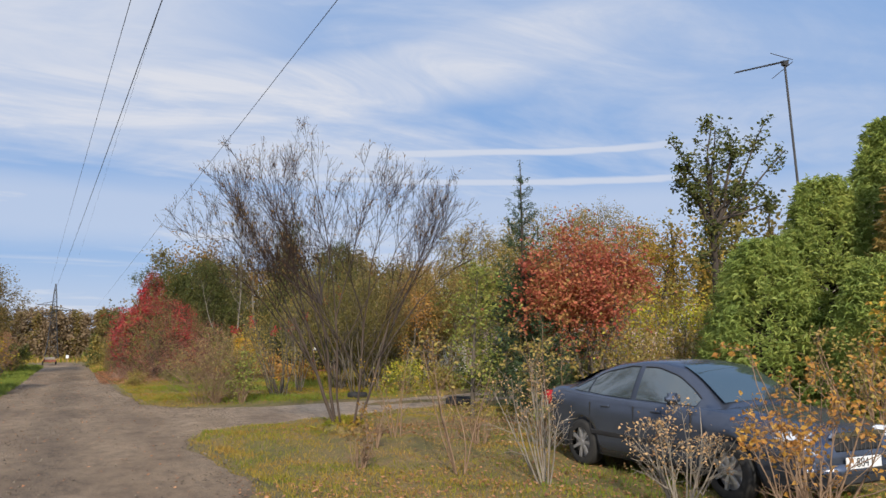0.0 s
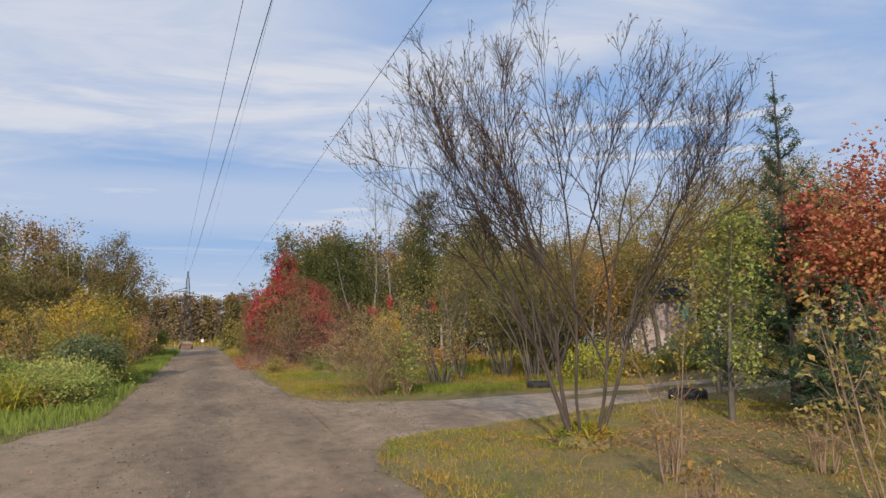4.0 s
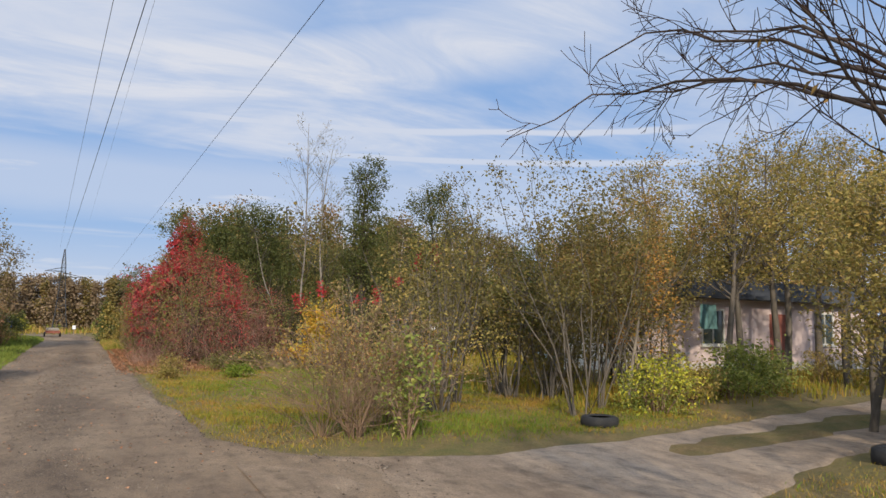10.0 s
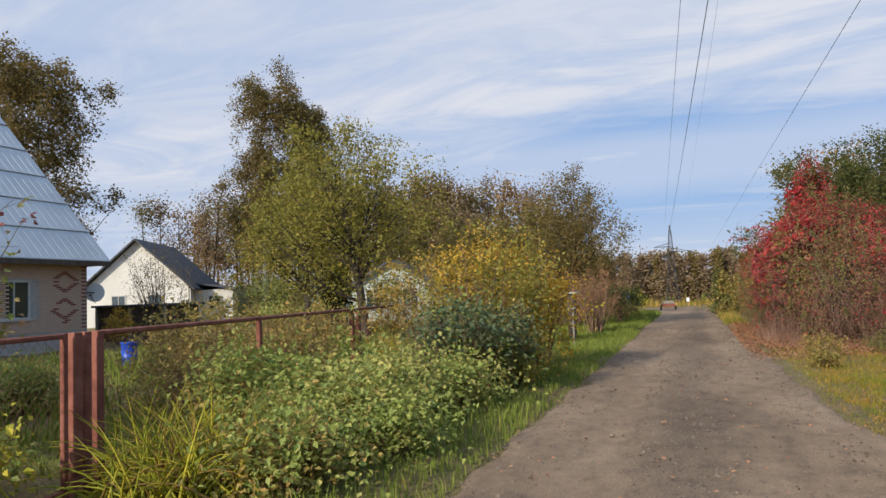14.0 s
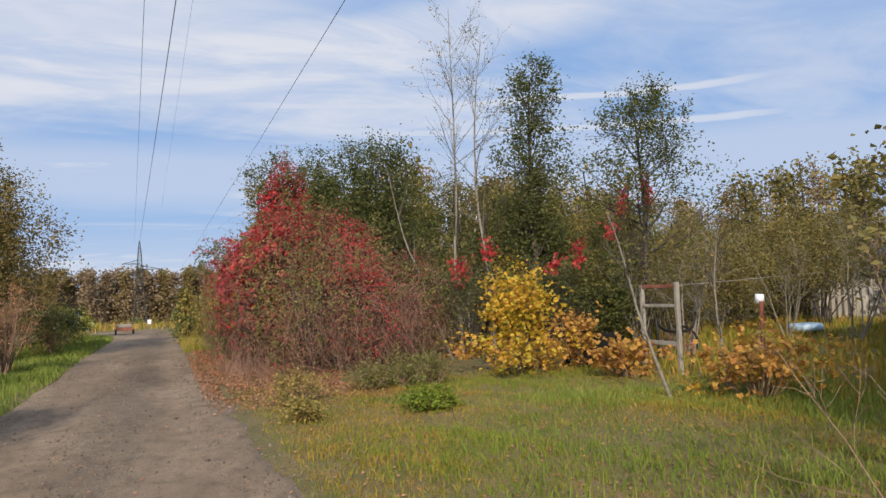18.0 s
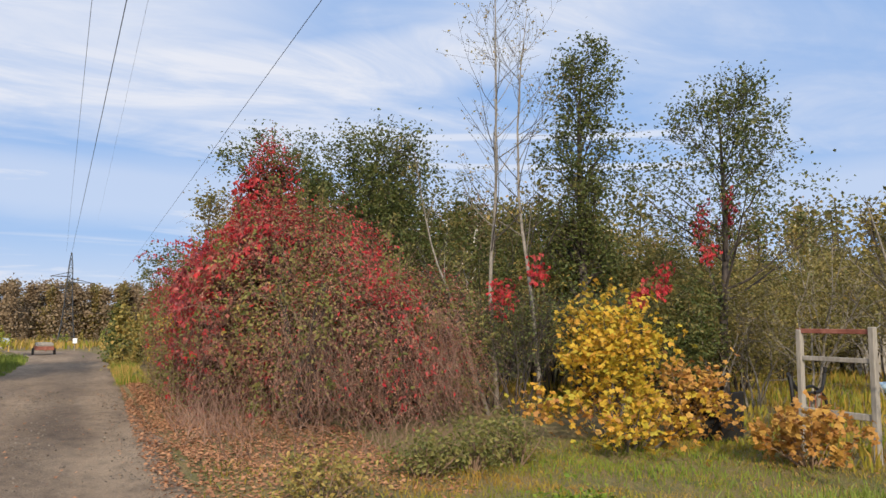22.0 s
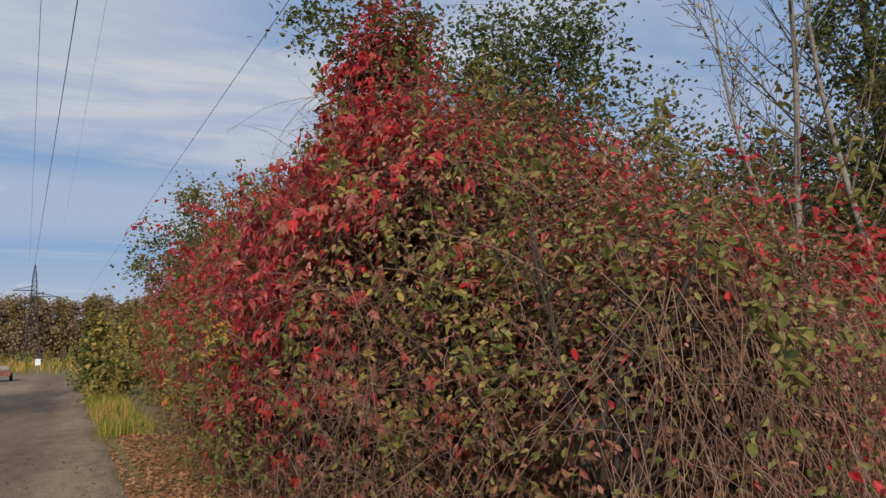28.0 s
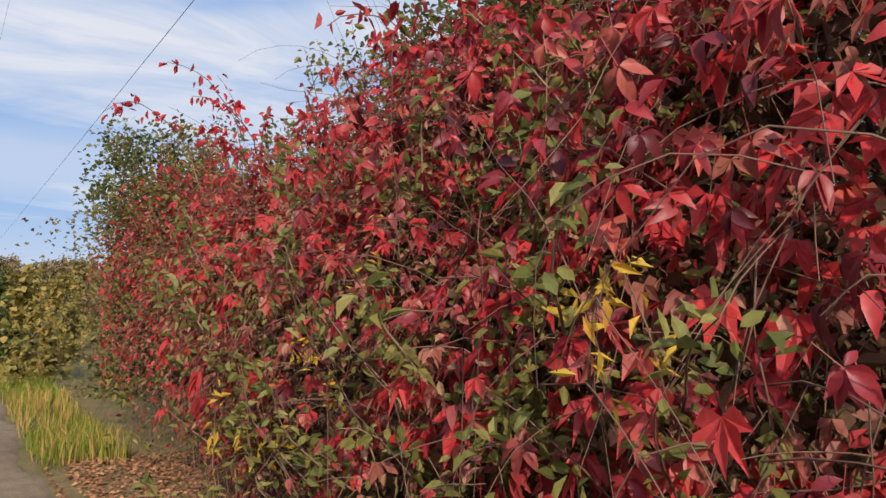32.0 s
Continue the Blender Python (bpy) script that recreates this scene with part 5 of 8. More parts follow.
    holes = np.sin(x * 5.1 + 1.3 * np.sin(z * 4.3)) * np.sin(y * 4.7 + 0.9) * np.sin(z * 4.9 + x * 2.0)
    keep &= rng.random(len(p)) < 1.0 - 0.85 * fade(holes, 0.22, 0.5) * (1 - 0.6 * peak)
    red, green, maroon, dull = (keep & (pick == k) for k in range(4))
    near = (y < 44) & (z < 4.4)
    for lab, sel, mat, size in (("crimson vine leaves", red, "vine_red", 0.078), ("dark maroon vine leaves", maroon, "vine_maroon", 0.066), ("withered reddish-brown vine leaves", dull, "vine_dull", 0.05)):
        leafy_palm = mat != "vine_dull"
        close = near & (x < 2.8) & (y > 36.9)
        a = sel & close & (rng.random(len(p)) < (0.38 if leafy_palm else 1.0))
        child("vine_foliage", leaf_mesh("vine_foliage", p[a], size * (1.3 if mat == "vine_red" else 1.15), M[mat], rng, "palm" if leafy_palm else "leaf", 0.0, 2.2, d[a] * 1.6), ob, lab)
        a = sel & ~close
        child("vine_foliage", leaf_mesh("vine_foliage", p[a], size * 0.88, M[mat], rng, "leaf", 0.1, 1.2, d[a]), ob, lab)
    broad = green & (corner > 0.5) & (y > 36.2) & (x < 2.6) & (z > 1.0) & (rng.random(len(p)) < 0.5)
    child("shrub_foliage", leaf_mesh("shrub_foliage", p[broad], 0.078, M["leaf_olive"], rng, "leaf", 0.4, 0.1, d[broad]), ob, "oval yellow-green shrub leaves")
    green &= ~broad
    child("shrub_foliage", leaf_mesh("shrub_foliage", p[green], 0.06, M["shrub_green"], rng, "leaf", 0.3, 0.2, d[green]), ob, "small grey-green shrub leaves")
    # sprigs of green shrub shoots standing out of the mass
    s, sd = shell_points(520, 0.05, 0.02)
    shoots = [bough(rng, a, b + np.array([0, 0, 0.9]), rng.uniform(0.3, 0.75), 0.006, 0.002, 5, 0.15, 0.05) for a, b in zip(s, sd)]
    child("shoot_mass", tubes_mesh("shoot_mass", [(a, b, 4) for a, b in shoots], M["twig_brown"]), ob, "upright shoots", "stuff")
    child("shrub_foliage", leaf_mesh("shrub_foliage", along(rng, shoots, 26, 0.035, 0.1), 0.075, M["shrub_green"], rng, "leaf", 0.2), ob, "green leaves on shoots")
    # leaves inside that close the view; the hollow's shade is put into their colour
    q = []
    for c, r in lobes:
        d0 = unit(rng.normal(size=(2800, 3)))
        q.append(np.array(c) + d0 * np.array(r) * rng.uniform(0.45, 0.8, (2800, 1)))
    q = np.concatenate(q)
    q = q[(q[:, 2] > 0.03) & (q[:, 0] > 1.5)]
    child("dead_foliage", leaf_mesh("dead_foliage", q, 0.1, M["shade_and_litter_leaf"], rng, "leaf", 0.1), ob, "withered leaves deep in the tangle, coloured dark as shade")
    # hanging stems
    t, td = shell_points(6800, 0.12, 0.08)
    stems = [bough(rng, a, b * 0.5 + np.array([0, 0, -0.5]) + rng.normal(0, 0.5, 3), rng.uniform(0.3, 1.1), 0.0027, 0.0014, 5, 0.22, -0.14) for a, b in zip(t, td)]
    stems = [(np.maximum(a, [[-9, -9, 0.01]]), b) for a, b in stems]
    stems = [(a, b) for a, b in stems if a[:, 0].min() > 1.05]
    # front stems take the lit tone, road-side ones the darkened tone
    for mat, lab, front in (("dry_lit_stem", "tangle of dry brown stems in a lit, paler tone", True), ("vine_stem", "tangle of thin brown hanging stems", False)):
        child("stem_tangle", tubes_mesh("stem_tangle", [(a, b, 3) for a, b in stems if (a[0, 1] < 36.9) == front], M[mat]), ob, lab, "stuff")
    # long thin stems arching down the lower front
    low = []
    for _ in range(420):
        y = rng.uniform(34.5, 43)
        x = (rng.uniform(1.6, 5.6) if y < 36 else rng.uniform(1.2, 1.9))
        yy = y if y > 36 else 34.75 + 0.35 * abs(x - 3.6) + 0.25 * rng.random()
        a = bough(rng, (x, yy, rng.uniform(0.5, 1.9)), (rng.normal(-0.1, 0.5), rng.normal(-0.15, 0.5), 0.3), rng.uniform(0.5, 1.3), 0.0028, 0.0014, 7, 0.26, -0.24)
        low.append((np.maximum(a[0], [[1.08, -9, 0.01]]), a[1], 3))
    child("stem_tangle", tubes_mesh("stem_tangle", low, M["vine_stem"]), ob, "thin brown stems arching to the ground", "stuff")
    # curtain of bare stems hanging from the shoulder of the mass to the ground
    hang = []
    for _ in range(450):
        a = rng.uniform(-0.9, 1.1)
        side = rng.random() < 0.75
        x0, y0 = (3.75 + 2.0 * math.sin(a) * rng.uniform(0.72, 0.98), 36.75 - 1.9 * math.cos(a * 0.62) * rng.uniform(0.72, 0.97)) if side else (1.5 + 0.4 * rng.random(), rng.uniform(36.4, 42.0))
        top = rng.uniform(0.7, 1.9)
        n = 7
        u = np.linspace(0, 1, n)
        drift = rng.normal(0, 0.34, 2)
        pts = np.stack([x0 + drift[0] * u + 0.05 * np.sin(u * rng.uniform(3, 9)) + 0.12 * np.sin(u * 3.1) * rng.normal(), y0 + drift[1] * u - (0.14 if side else 0.0) * u, top * (1 - u * rng.uniform(0.6, 1.0)) + 0.02], 1) + rng.normal(0, 0.02, (n, 3))
        hang.append((np.maximum(pts, [[1.15, -9, 0.01]]), np.linspace(0.003, 0.0014, n), 3))
    for mat, lab, front in (("dry_lit_stem", "dry brown stems in a lit, paler tone hanging to the ground", True), ("vine_stem", "reddish-brown bare stems hanging to the ground", False)):
        child("stem_tangle", tubes_mesh("stem_tangle", [h for h in hang if (h[0][0, 1] < 36.9) == front], M[mat]), ob, lab, "stuff")
    # long dry stalks leaning out at the foot
    st = []
    for _ in range(300):
        y = rng.uniform(33.6, 38.5)
        x = rng.uniform(1.5, 5.2) if y < 35 else rng.uniform(1.25, 2.2)
        yy = y if y > 35 else 33.7 + 0.5 * rng.random() + 0.12 * abs(x - 3.2)
        a = bough(rng, (x, yy, 0), (rng.normal(0, 0.4), rng.normal(0.2, 0.4), 1), rng.uniform(0.35, 1.0), 0.0045, 0.002, 6, 0.25, -0.09)
        st.append((np.maximum(a[0], [[1.1, -9, 0.005]]), a[1], 3))
    child("stalk_mass", tubes_mesh("stalk_mass", st, M["dry_lit_stem"]), ob, "straw-coloured dead stalks at the foot", "stuff")
    # branches of the shrub beneath
    base = []
    for x, y, h in [(3.0, 36.2, 2.3), (3.2, 38.4, 3.4), (3.2, 39.7, 4.2), (2.8, 41.2, 2.6), (2.8, 43.8, 1.9), (2.7, 46.5, 2.1), (4.6, 36.8, 2.3), (4.0, 38.8, 3.6), (3.6, 43.4, 3.8)]:
        for _ in range(7):
            a, tt = rng.uniform(0, 2 * np.pi), rng.uniform(0.03, 0.26)
            base.append(bough(rng, (x, y, -0.05), (tt * math.cos(a), tt * math.sin(a), 1), h, 0.035, 0.006, 7, 0.14, 0.02))
    tubes, last = woody(rng, base, [dict(count=8, length=0.8, angle=45, f0=0.2, r=0.5, steps=4)], 0.004)
    child("branchwork", tubes_mesh("branchwork", tubes, M["bark_dark"]), ob, "dark branches within", "stuff")
    # dark green crowns of the support tree, and leafy sprays at the top
    for c, r, k in (((3.0, 39.9, 4.8), (0.75, 0.75, 0.6), 60), ((4.2, 41.5, 5.3), (0.5, 0.5, 0.85), 40), ((1.75, 46.9, 3.0), (0.6, 0.7, 0.8), 50)):
        child("shrub_foliage", leaf_mesh("shrub_foliage", clumps(rng, c, r, k, 30, 0.1), 0.075, M["leaf_dark"], rng), ob, "dark green leaves of the tree beneath")
    return ob


def vine_leaf_mesh(rng):
    """One leaf of five separate leaflets on a short stalk; every leaflet is a folded ovate blade that droops in its own way."""
    V, F = [], []
    rows = [(0.06, 0.012), (0.24, 0.13), (0.45, 0.215), (0.66, 0.19), (0.85, 0.1)]
    for a, ln in zip((-1.5, -0.8, 0.0, 0.8, 1.5), (0.068, 0.092, 0.105, 0.092, 0.068)):
        a += rng.normal(0, 0.16)
        ln *= rng.uniform(0.85, 1.15)
        d = np.array([math.sin(a), math.cos(a), 0.0])
        s = np.array([math.cos(a), -math.sin(a), 0.0])
        tilt = rng.normal(0, 0.45)
        s = s * math.cos(tilt) + np.array([0, 0, math.sin(tilt)])
        sag = rng.uniform(0.25, 0.95)
        curl = rng.uniform(0.25, 0.6)
        k = len(V)
        for f, w in rows:
            c = d * ln * (f - 0.25 * sag * f * f) + np.array([0, 0, -sag * ln * f * f])
            V += [c + s * ln * w + np.array([0, 0, curl * ln * w]), c, c - s * ln * w + np.array([0, 0, curl * ln * w])]
        V.append(d * ln * (1 - 0.25 * sag) + np.array([0, 0, -sag * ln]))
        for r in range(len(rows) - 1):
            q = k + 3 * r
            F += [(q, q + 3, q + 1), (q + 3, q + 4, q + 1), (q + 1, q + 4, q + 2), (q + 4, q + 5, q + 2)]
        q = k + 3 * (len(rows) - 1)
        F += [(q, q + 3, q + 1), (q + 1, q + 3, q + 2)]
    k = len(V)
    V += [np.array([0.0012, 0, 0]), np.array([-0.0012, 0, 0]), np.array([0.0012, -0.08, 0.02]), np.array([-0.0012, -0.08, 0.02])]
    F += [(k, k + 1, k + 3), (k, k + 3, k + 2)]
    return np.array(V), np.array(F)


VINE = vine_mass()


def near_sprays():
    """Long arching shoots with green and yellow leaves that stand out of the vines close to the road."""
    rng = np.random.default_rng(220)
    lines, pale, yellow = [], [], []
    for k in range(72):
        y, z = rng.uniform(38.2, 42.0), rng.uniform(0.25, 1.5)
        x = 1.5 + 0.1 * rng.normal()
        p = bough(rng, (x, y, z), (-0.5 + rng.normal(0, 0.4), rng.normal(-0.4, 0.8), 0.7), rng.uniform(0.35, 0.8), 0.005, 0.002, 6, 0.16, -0.03)
        p = (np.maximum(p[0], [[1.12, -9, 0.02]]), p[1])
        lines.append((*p, 4))
        (yellow if k % 6 == 0 else pale).append(p)
    child("shoot_mass", tubes_mesh("shoot_mass", lines, M["vine_stem"]), VINE, "arching shoots by the road", "stuff")
    child("shrub_foliage", leaf_mesh("shrub_foliage", along(rng, pale, 26, 0.03, 0.15), 0.062, M["shrub_green"], rng, "leaf", 0.3), VINE, "small green leaves on shoots")
    child("yellow_foliage", leaf_mesh("yellow_foliage", along(rng, yellow, 16, 0.02, 0.2), 0.07, M["leaf_yellow"], rng, "narrow", 0.1, 0.6), VINE, "narrow yellow leaves")


near_sprays()


def crest_shoots():
    """Arching red shoots on the crest of the vines, and leafy green ones that lean over the verge."""
    rng = np.random.default_rng(225)
    lines, top, green = [], [], []
    for k in range(46):
        y = rng.uniform(39.6, 46.5)
        b = bough(rng, (2.5 + rng.normal(0, 0.4), y, 2.5 + 0.4 * math.sin(y * 1.3) + rng.uniform(0.0, 0.5)), (rng.normal(-0.2, 0.5), rng.normal(-0.3, 0.4), 1.0), rng.uniform(0.5, 1.0), 0.006, 0.002, 7, 0.2, -0.14)
        lines.append((*b, 4))
        top.append(b)
    for k in range(34):
        y = rng.uniform(38.0, 40.2)
        b = bough(rng, (1.55 + rng.normal(0, 0.08), y, rng.uniform(0.3, 1.15)), (-0.5 + rng.normal(0, 0.3), rng.normal(-0.5, 0.7), 0.6), rng.uniform(0.35, 0.75), 0.005, 0.002, 6, 0.16, -0.04)
        b = (np.maximum(b[0], [[1.14, -9, 0.02]]), b[1])
        lines.append((*b, 4))
        green.append(b)
    child("shoot_mass", tubes_mesh("shoot_mass", lines, M["vine_stem"]), VINE, "arching shoots on the crest", "stuff")
    child("vine_foliage", leaf_mesh("vine_foliage", along(rng, top, 24, 0.035, 0.1), 0.085, M["vine_red"], rng, "leaf", 0.0, 1.6), VINE, "crimson leaves on arching shoots")
    child("shrub_foliage", leaf_mesh("shrub_foliage", along(rng, green, 22, 0.03, 0.1), 0.058, M["shrub_green"], rng, "leaf", 0.5), VINE, "oval green leaves on shoots")


crest_shoots()


def single_leaves():
    """The leaves that the walker passes close by, each a piece of its own on one of six shared shapes."""
    rng = np.random.default_rng(230)
    shapes = []
    for k in range(6):
        v, f = vine_leaf_mesh(rng)
        m, n, l, b = material("vine_leaf", 0.45)
        info = n.new("ShaderNodeObjectInfo")
        r = ramp_node(n, [(0.0, (0.1, 0.016, 0.022)), (0.3, (0.26, 0.024, 0.034)), (0.55, (0.48, 0.042, 0.045)), (0.75, (0.3, 0.06, 0.06)), (1.0, (0.5, 0.13, 0.1))])
        l.new(info.outputs["Random"], r.inputs[0])
        vein = noise_node(n, l, 55, 4)
        vr = ramp_node(n, [(0.3, (0.7, 0.68, 0.66)), (0.7, (1.1, 1.06, 1.04))])
        l.new(vein.outputs[0], vr.inputs[0])
        col = mix_node(n, l, 1.0, r.outputs[0], vr.outputs[0], "MULTIPLY")
        l.new(col, b.inputs["Base Color"])
        tr = n.new("ShaderNodeBsdfTranslucent")
        l.new(col, tr.inputs["Color"])
        mx = n.new("ShaderNodeMixShader")
        mx.inputs[0].default_value = 0.3
        l.new(b.outputs[0], mx.inputs[1]), l.new(tr.outputs[0], mx.inputs[2])
        l.new(mx.outputs[0], n["Material Output"].inputs["Surface"])
        shapes.append(mesh_from("vine_leaf", v, [f], m, smooth=True))
        if k == 0:
            first = m
        else:
            shapes[-1].materials[0] = first
    for k in range(300):
        y = rng.uniform(37.9, 41.2)
        z = 0.75 + 2.2 * rng.random() ** 0.8
        x = 1.28 + 0.22 * (z - 1.2) ** 2 * 0.6 + 0.18 * rng.random() + 0.1 * math.sin(y * 2.4)
        ob = new("leaf", shapes[k % 6])
        ob.parent = VINE
        s = rng.uniform(0.6, 1.08)
        ob.matrix_basis = Matrix.Translation((x, y, z)) @ Euler((radians(rng.normal(-55, 22)), radians(rng.normal(0, 25)), radians(rng.normal(100, 40)))).to_matrix().to_4x4() @ Matrix.Scale(s, 4)


single_leaves()

# ---- materials of built things ----
M["car_paint"] = surface("car_paint", [(0.08, 0.095, 0.13), (0.098, 0.116, 0.155)], 2, 0.2, 0.6, grain=90, relief=0.02, grime=0.12)
M["rubber"] = surface("rubber", [(0.018, 0.018, 0.018), (0.035, 0.033, 0.03)], 8, 0.85)
M["black_plastic"] = surface("black_plastic", [(0.02, 0.02, 0.021), (0.03, 0.03, 0.031)], 8, 0.6, relief=0.05)
M["alloy"] = surface("alloy", [(0.42, 0.42, 0.43), (0.55, 0.55, 0.56)], 8, 0.35, 0.7, relief=0.05)
M["chrome"] = surface("chrome", [(0.6, 0.6, 0.62), (0.7, 0.7, 0.72)], 5, 0.15, 1.0, relief=0)
M["tail_red"] = surface("tail_red", [(0.3, 0.012, 0.012), (0.4, 0.02, 0.02)], 9, 0.25, relief=0)
M["lamp_glass"] = surface("lamp_glass", [(0.62, 0.64, 0.66), (0.75, 0.77, 0.8)], 12, 0.12, 0.2, relief=0)
M["plate_white"] = surface("plate_white", [(0.7, 0.7, 0.68), (0.78, 0.78, 0.76)], 6, 0.5, relief=0.05)
M["ink"] = surface("ink", [(0.015, 0.015, 0.016), (0.03, 0.03, 0.03)], 6, 0.6, relief=0)
M["rust"] = surface("rust", [(0.13, 0.04, 0.025), (0.24, 0.08, 0.05), (0.32, 0.13, 0.09)], 6, 0.8, grain=60)
M["roof_metal"] = surface("roof_metal", [(0.44, 0.475, 0.485), (0.55, 0.58, 0.58)], 0.6, 0.55, 0.0, grain=12, relief=0.05, grime=0.12)
M["roof_dark"] = surface("roof_dark", [(0.05, 0.055, 0.065), (0.09, 0.095, 0.105)], 1.2, 0.7, grain=10)
M["plaster"] = surface("plaster", [(0.6, 0.57, 0.5), (0.72, 0.7, 0.63)], 0.8, 0.9, grain=30, grime=0.12)
M["plaster_pink"] = surface("plaster_pink", [(0.5, 0.39, 0.36), (0.6, 0.48, 0.44)], 0.7, 0.9, grain=30, grime=0.15)
M["plaster_green"] = surface("plaster_green", [(0.36, 0.42, 0.36), (0.45, 0.5, 0.43)], 0.7, 0.9, grain=30, grime=0.2)
M["timber_dark"] = surface("timber_dark", [(0.07, 0.05, 0.035), (0.14, 0.1, 0.07)], 4, 0.85, stretch=(1, 1, 0.2))
M["timber_grey"] = surface("timber_grey", [(0.22, 0.19, 0.15), (0.36, 0.32, 0.26)], 5, 0.9, stretch=(1, 1, 0.15))
M["timber_white"] = surface("timber_white", [(0.5, 0.48, 0.43), (0.66, 0.64, 0.58)], 4, 0.8)
M["steel_dark"] = surface("steel_dark", [(0.05, 0.05, 0.052), (0.09, 0.088, 0.085)], 4, 0.7, 0.4)
M["iron_black"] = surface("iron_black", [(0.012, 0.012, 0.012), (0.03, 0.026, 0.022)], 6, 0.6, 0.3)
M["blue_plastic"] = surface("blue_plastic", [(0.01, 0.06, 0.42), (0.02, 0.09, 0.5)], 4, 0.4, relief=0.05)
M["teal_cloth"] = surface("teal_cloth", [(0.06, 0.13, 0.125), (0.1, 0.19, 0.18)], 6, 0.9)
M["white_plastic"] = surface("white_plastic", [(0.62, 0.63, 0.62), (0.74, 0.75, 0.74)], 4, 0.5, relief=0.05)
M["pale_blue"] = surface("pale_blue", [(0.35, 0.5, 0.6), (0.5, 0.62, 0.7)], 3, 0.5)
M["brick"] = surface("brick", [(0.6, 0.39, 0.28), (0.72, 0.51, 0.38)], 6, 0.9, grain=50)
M["brick_red"] = surface("brick_red", [(0.26, 0.08, 0.055), (0.34, 0.12, 0.08)], 6, 0.9, grain=50)
M["mortar"] = surface("mortar", [(0.4, 0.37, 0.33), (0.5, 0.47, 0.42)], 5, 0.95, grain=40)


def glass_material():
    m, n, l, b = material("window_glass", 0.06)
    b.inputs["Base Color"].default_value = (0.03, 0.045, 0.045, 1)
    b.inputs["Specular IOR Level"].default_value = 0.9
    t = noise_node(n, l, 1.5, 3)
    bump(n, l, b, t.outputs[0], 0.03, 0.02)
    return m


M["glass"] = glass_material()
M["car_glass"] = glass_material()
M["car_glass"].node_tree.nodes["Principled BSDF"].inputs["IOR"].default_value = 2.1  # raised so that the panes mirror more sky


# ---- parked car ----
def car():
    """A dark blue four-door car; x ahead, y to its left, origin on the ground under its middle."""
    ob = thing("car", "dark blue four-door car parked on the grass", "car", CAR_AT, turn=CAR_TURN)
    # stations from tail to nose: x, half width, floor, sill, belt, belt half width
    st = [(-2.28, 0.6, 0.4, 0.55, 0.9, 0.58), (-2.22, 0.77, 0.32, 0.5, 1.0, 0.72), (-1.95, 0.85, 0.24, 0.45, 1.03, 0.78), (-1.4, 0.885, 0.21, 0.42, 1.0, 0.815), (-0.6, 0.89, 0.2, 0.4, 0.96, 0.83), (0.3, 0.89, 0.2, 0.4, 0.945, 0.83), (0.9, 0.885, 0.2, 0.4, 0.94, 0.81), (1.4, 0.875, 0.21, 0.42, 0.9, 0.78), (1.85, 0.84, 0.22, 0.44, 0.83, 0.73), (2.12, 0.74, 0.24, 0.46, 0.77, 0.63), (2.24, 0.58, 0.26, 0.48, 0.7, 0.5), (2.28, 0.46, 0.3, 0.5, 0.62, 0.42)]
    xs = np.array([s[0] for s in st])
    cols = np.array(st)
    fine = np.linspace(-2.28, 2.27, 74)
    P = [np.convolve(np.pad(np.interp(fine, xs, cols[:, k]), 2, mode="edge"), np.array([1, 2, 3, 2, 1]) / 9, "valid") for k in range(6)]
    arch = [(-1.24, 0.345), (1.37, 0.345)]
    rows = []
    for k, x in enumerate(fine):
        hw, z0, z1, z2, bw = (P[i][k] for i in (1, 2, 3, 4, 5))
        low = z0
        for ax, ar in arch:
            if abs(x - ax) < ar + 0.02:
                low = max(low, 0.31 + math.sqrt(max(0, (ar + 0.02) ** 2 - (x - ax) ** 2)))
        mid = max(z1, low + 0.02)
        crown = 0.06 * min(1.0, max(0.0, (x - 0.7) / 0.5) + max(0.0, (-1.3 - x) / 0.4))
        prof = [(0.0, z0 if low == z0 else z0), (hw * 0.72, z0), (hw * 0.985, low), (hw, mid), (hw * 1.0, max(mid + 0.01, (z1 + z2) / 2)), (hw * 0.985, z2 - 0.1), (bw, z2), (bw * 0.6, z2 + crown * 0.7), (0.0, z2 + crown)]
        rows.append(prof)
    V = np.array([[(fine[k], y, z) for y, z in r] + [(fine[k], -y, z) for y, z in r[-2:0:-1]] for k, r in enumerate(rows)])
    n, c = V.shape[:2]
    i = (np.arange(n - 1)[:, None] * c + np.arange(c)[None]).ravel()
    j = (np.arange(n - 1)[:, None] * c + (np.arange(c)[None] + 1) % c).ravel()
    Q = np.stack([i, j, j + c, i + c], 1)
    bm = bmesh.new()
    vs = [bm.verts.new(v) for v in V.reshape(-1, 3)]
    for f in Q:
        bm.faces.new([vs[a] for a in f])
    bm.faces.new([vs[a] for a in range(c)][::-1])
    bm.faces.new([vs[(n - 1) * c + a] for a in range(c)])
    bmesh.ops.recalc_face_normals(bm, faces=bm.faces[:])
    body = part("body", bm, M["car_paint"], ob, "", True)

    # cabin: a lofted roof shell; the panes lie a few millimetres proud of it
    roof = [(-2.0, 1.03), (-1.65, 1.15), (-1.25, 1.3), (-0.8, 1.41), (-0.3, 1.455), (0.1, 1.455), (0.45, 1.4), (0.75, 1.26), (1.2, 0.95)]
    rx, rz = np.array(roof).T
    cx = np.linspace(-2.0, 1.2, 61)
    ch = np.interp(cx, rx, rz)
    k5 = np.array([1, 2, 3, 2, 1]) / 9
    ch[2:-2] = np.convolve(ch, k5, "valid")

    def top_z(x):
        return float(np.interp(x, cx, ch))

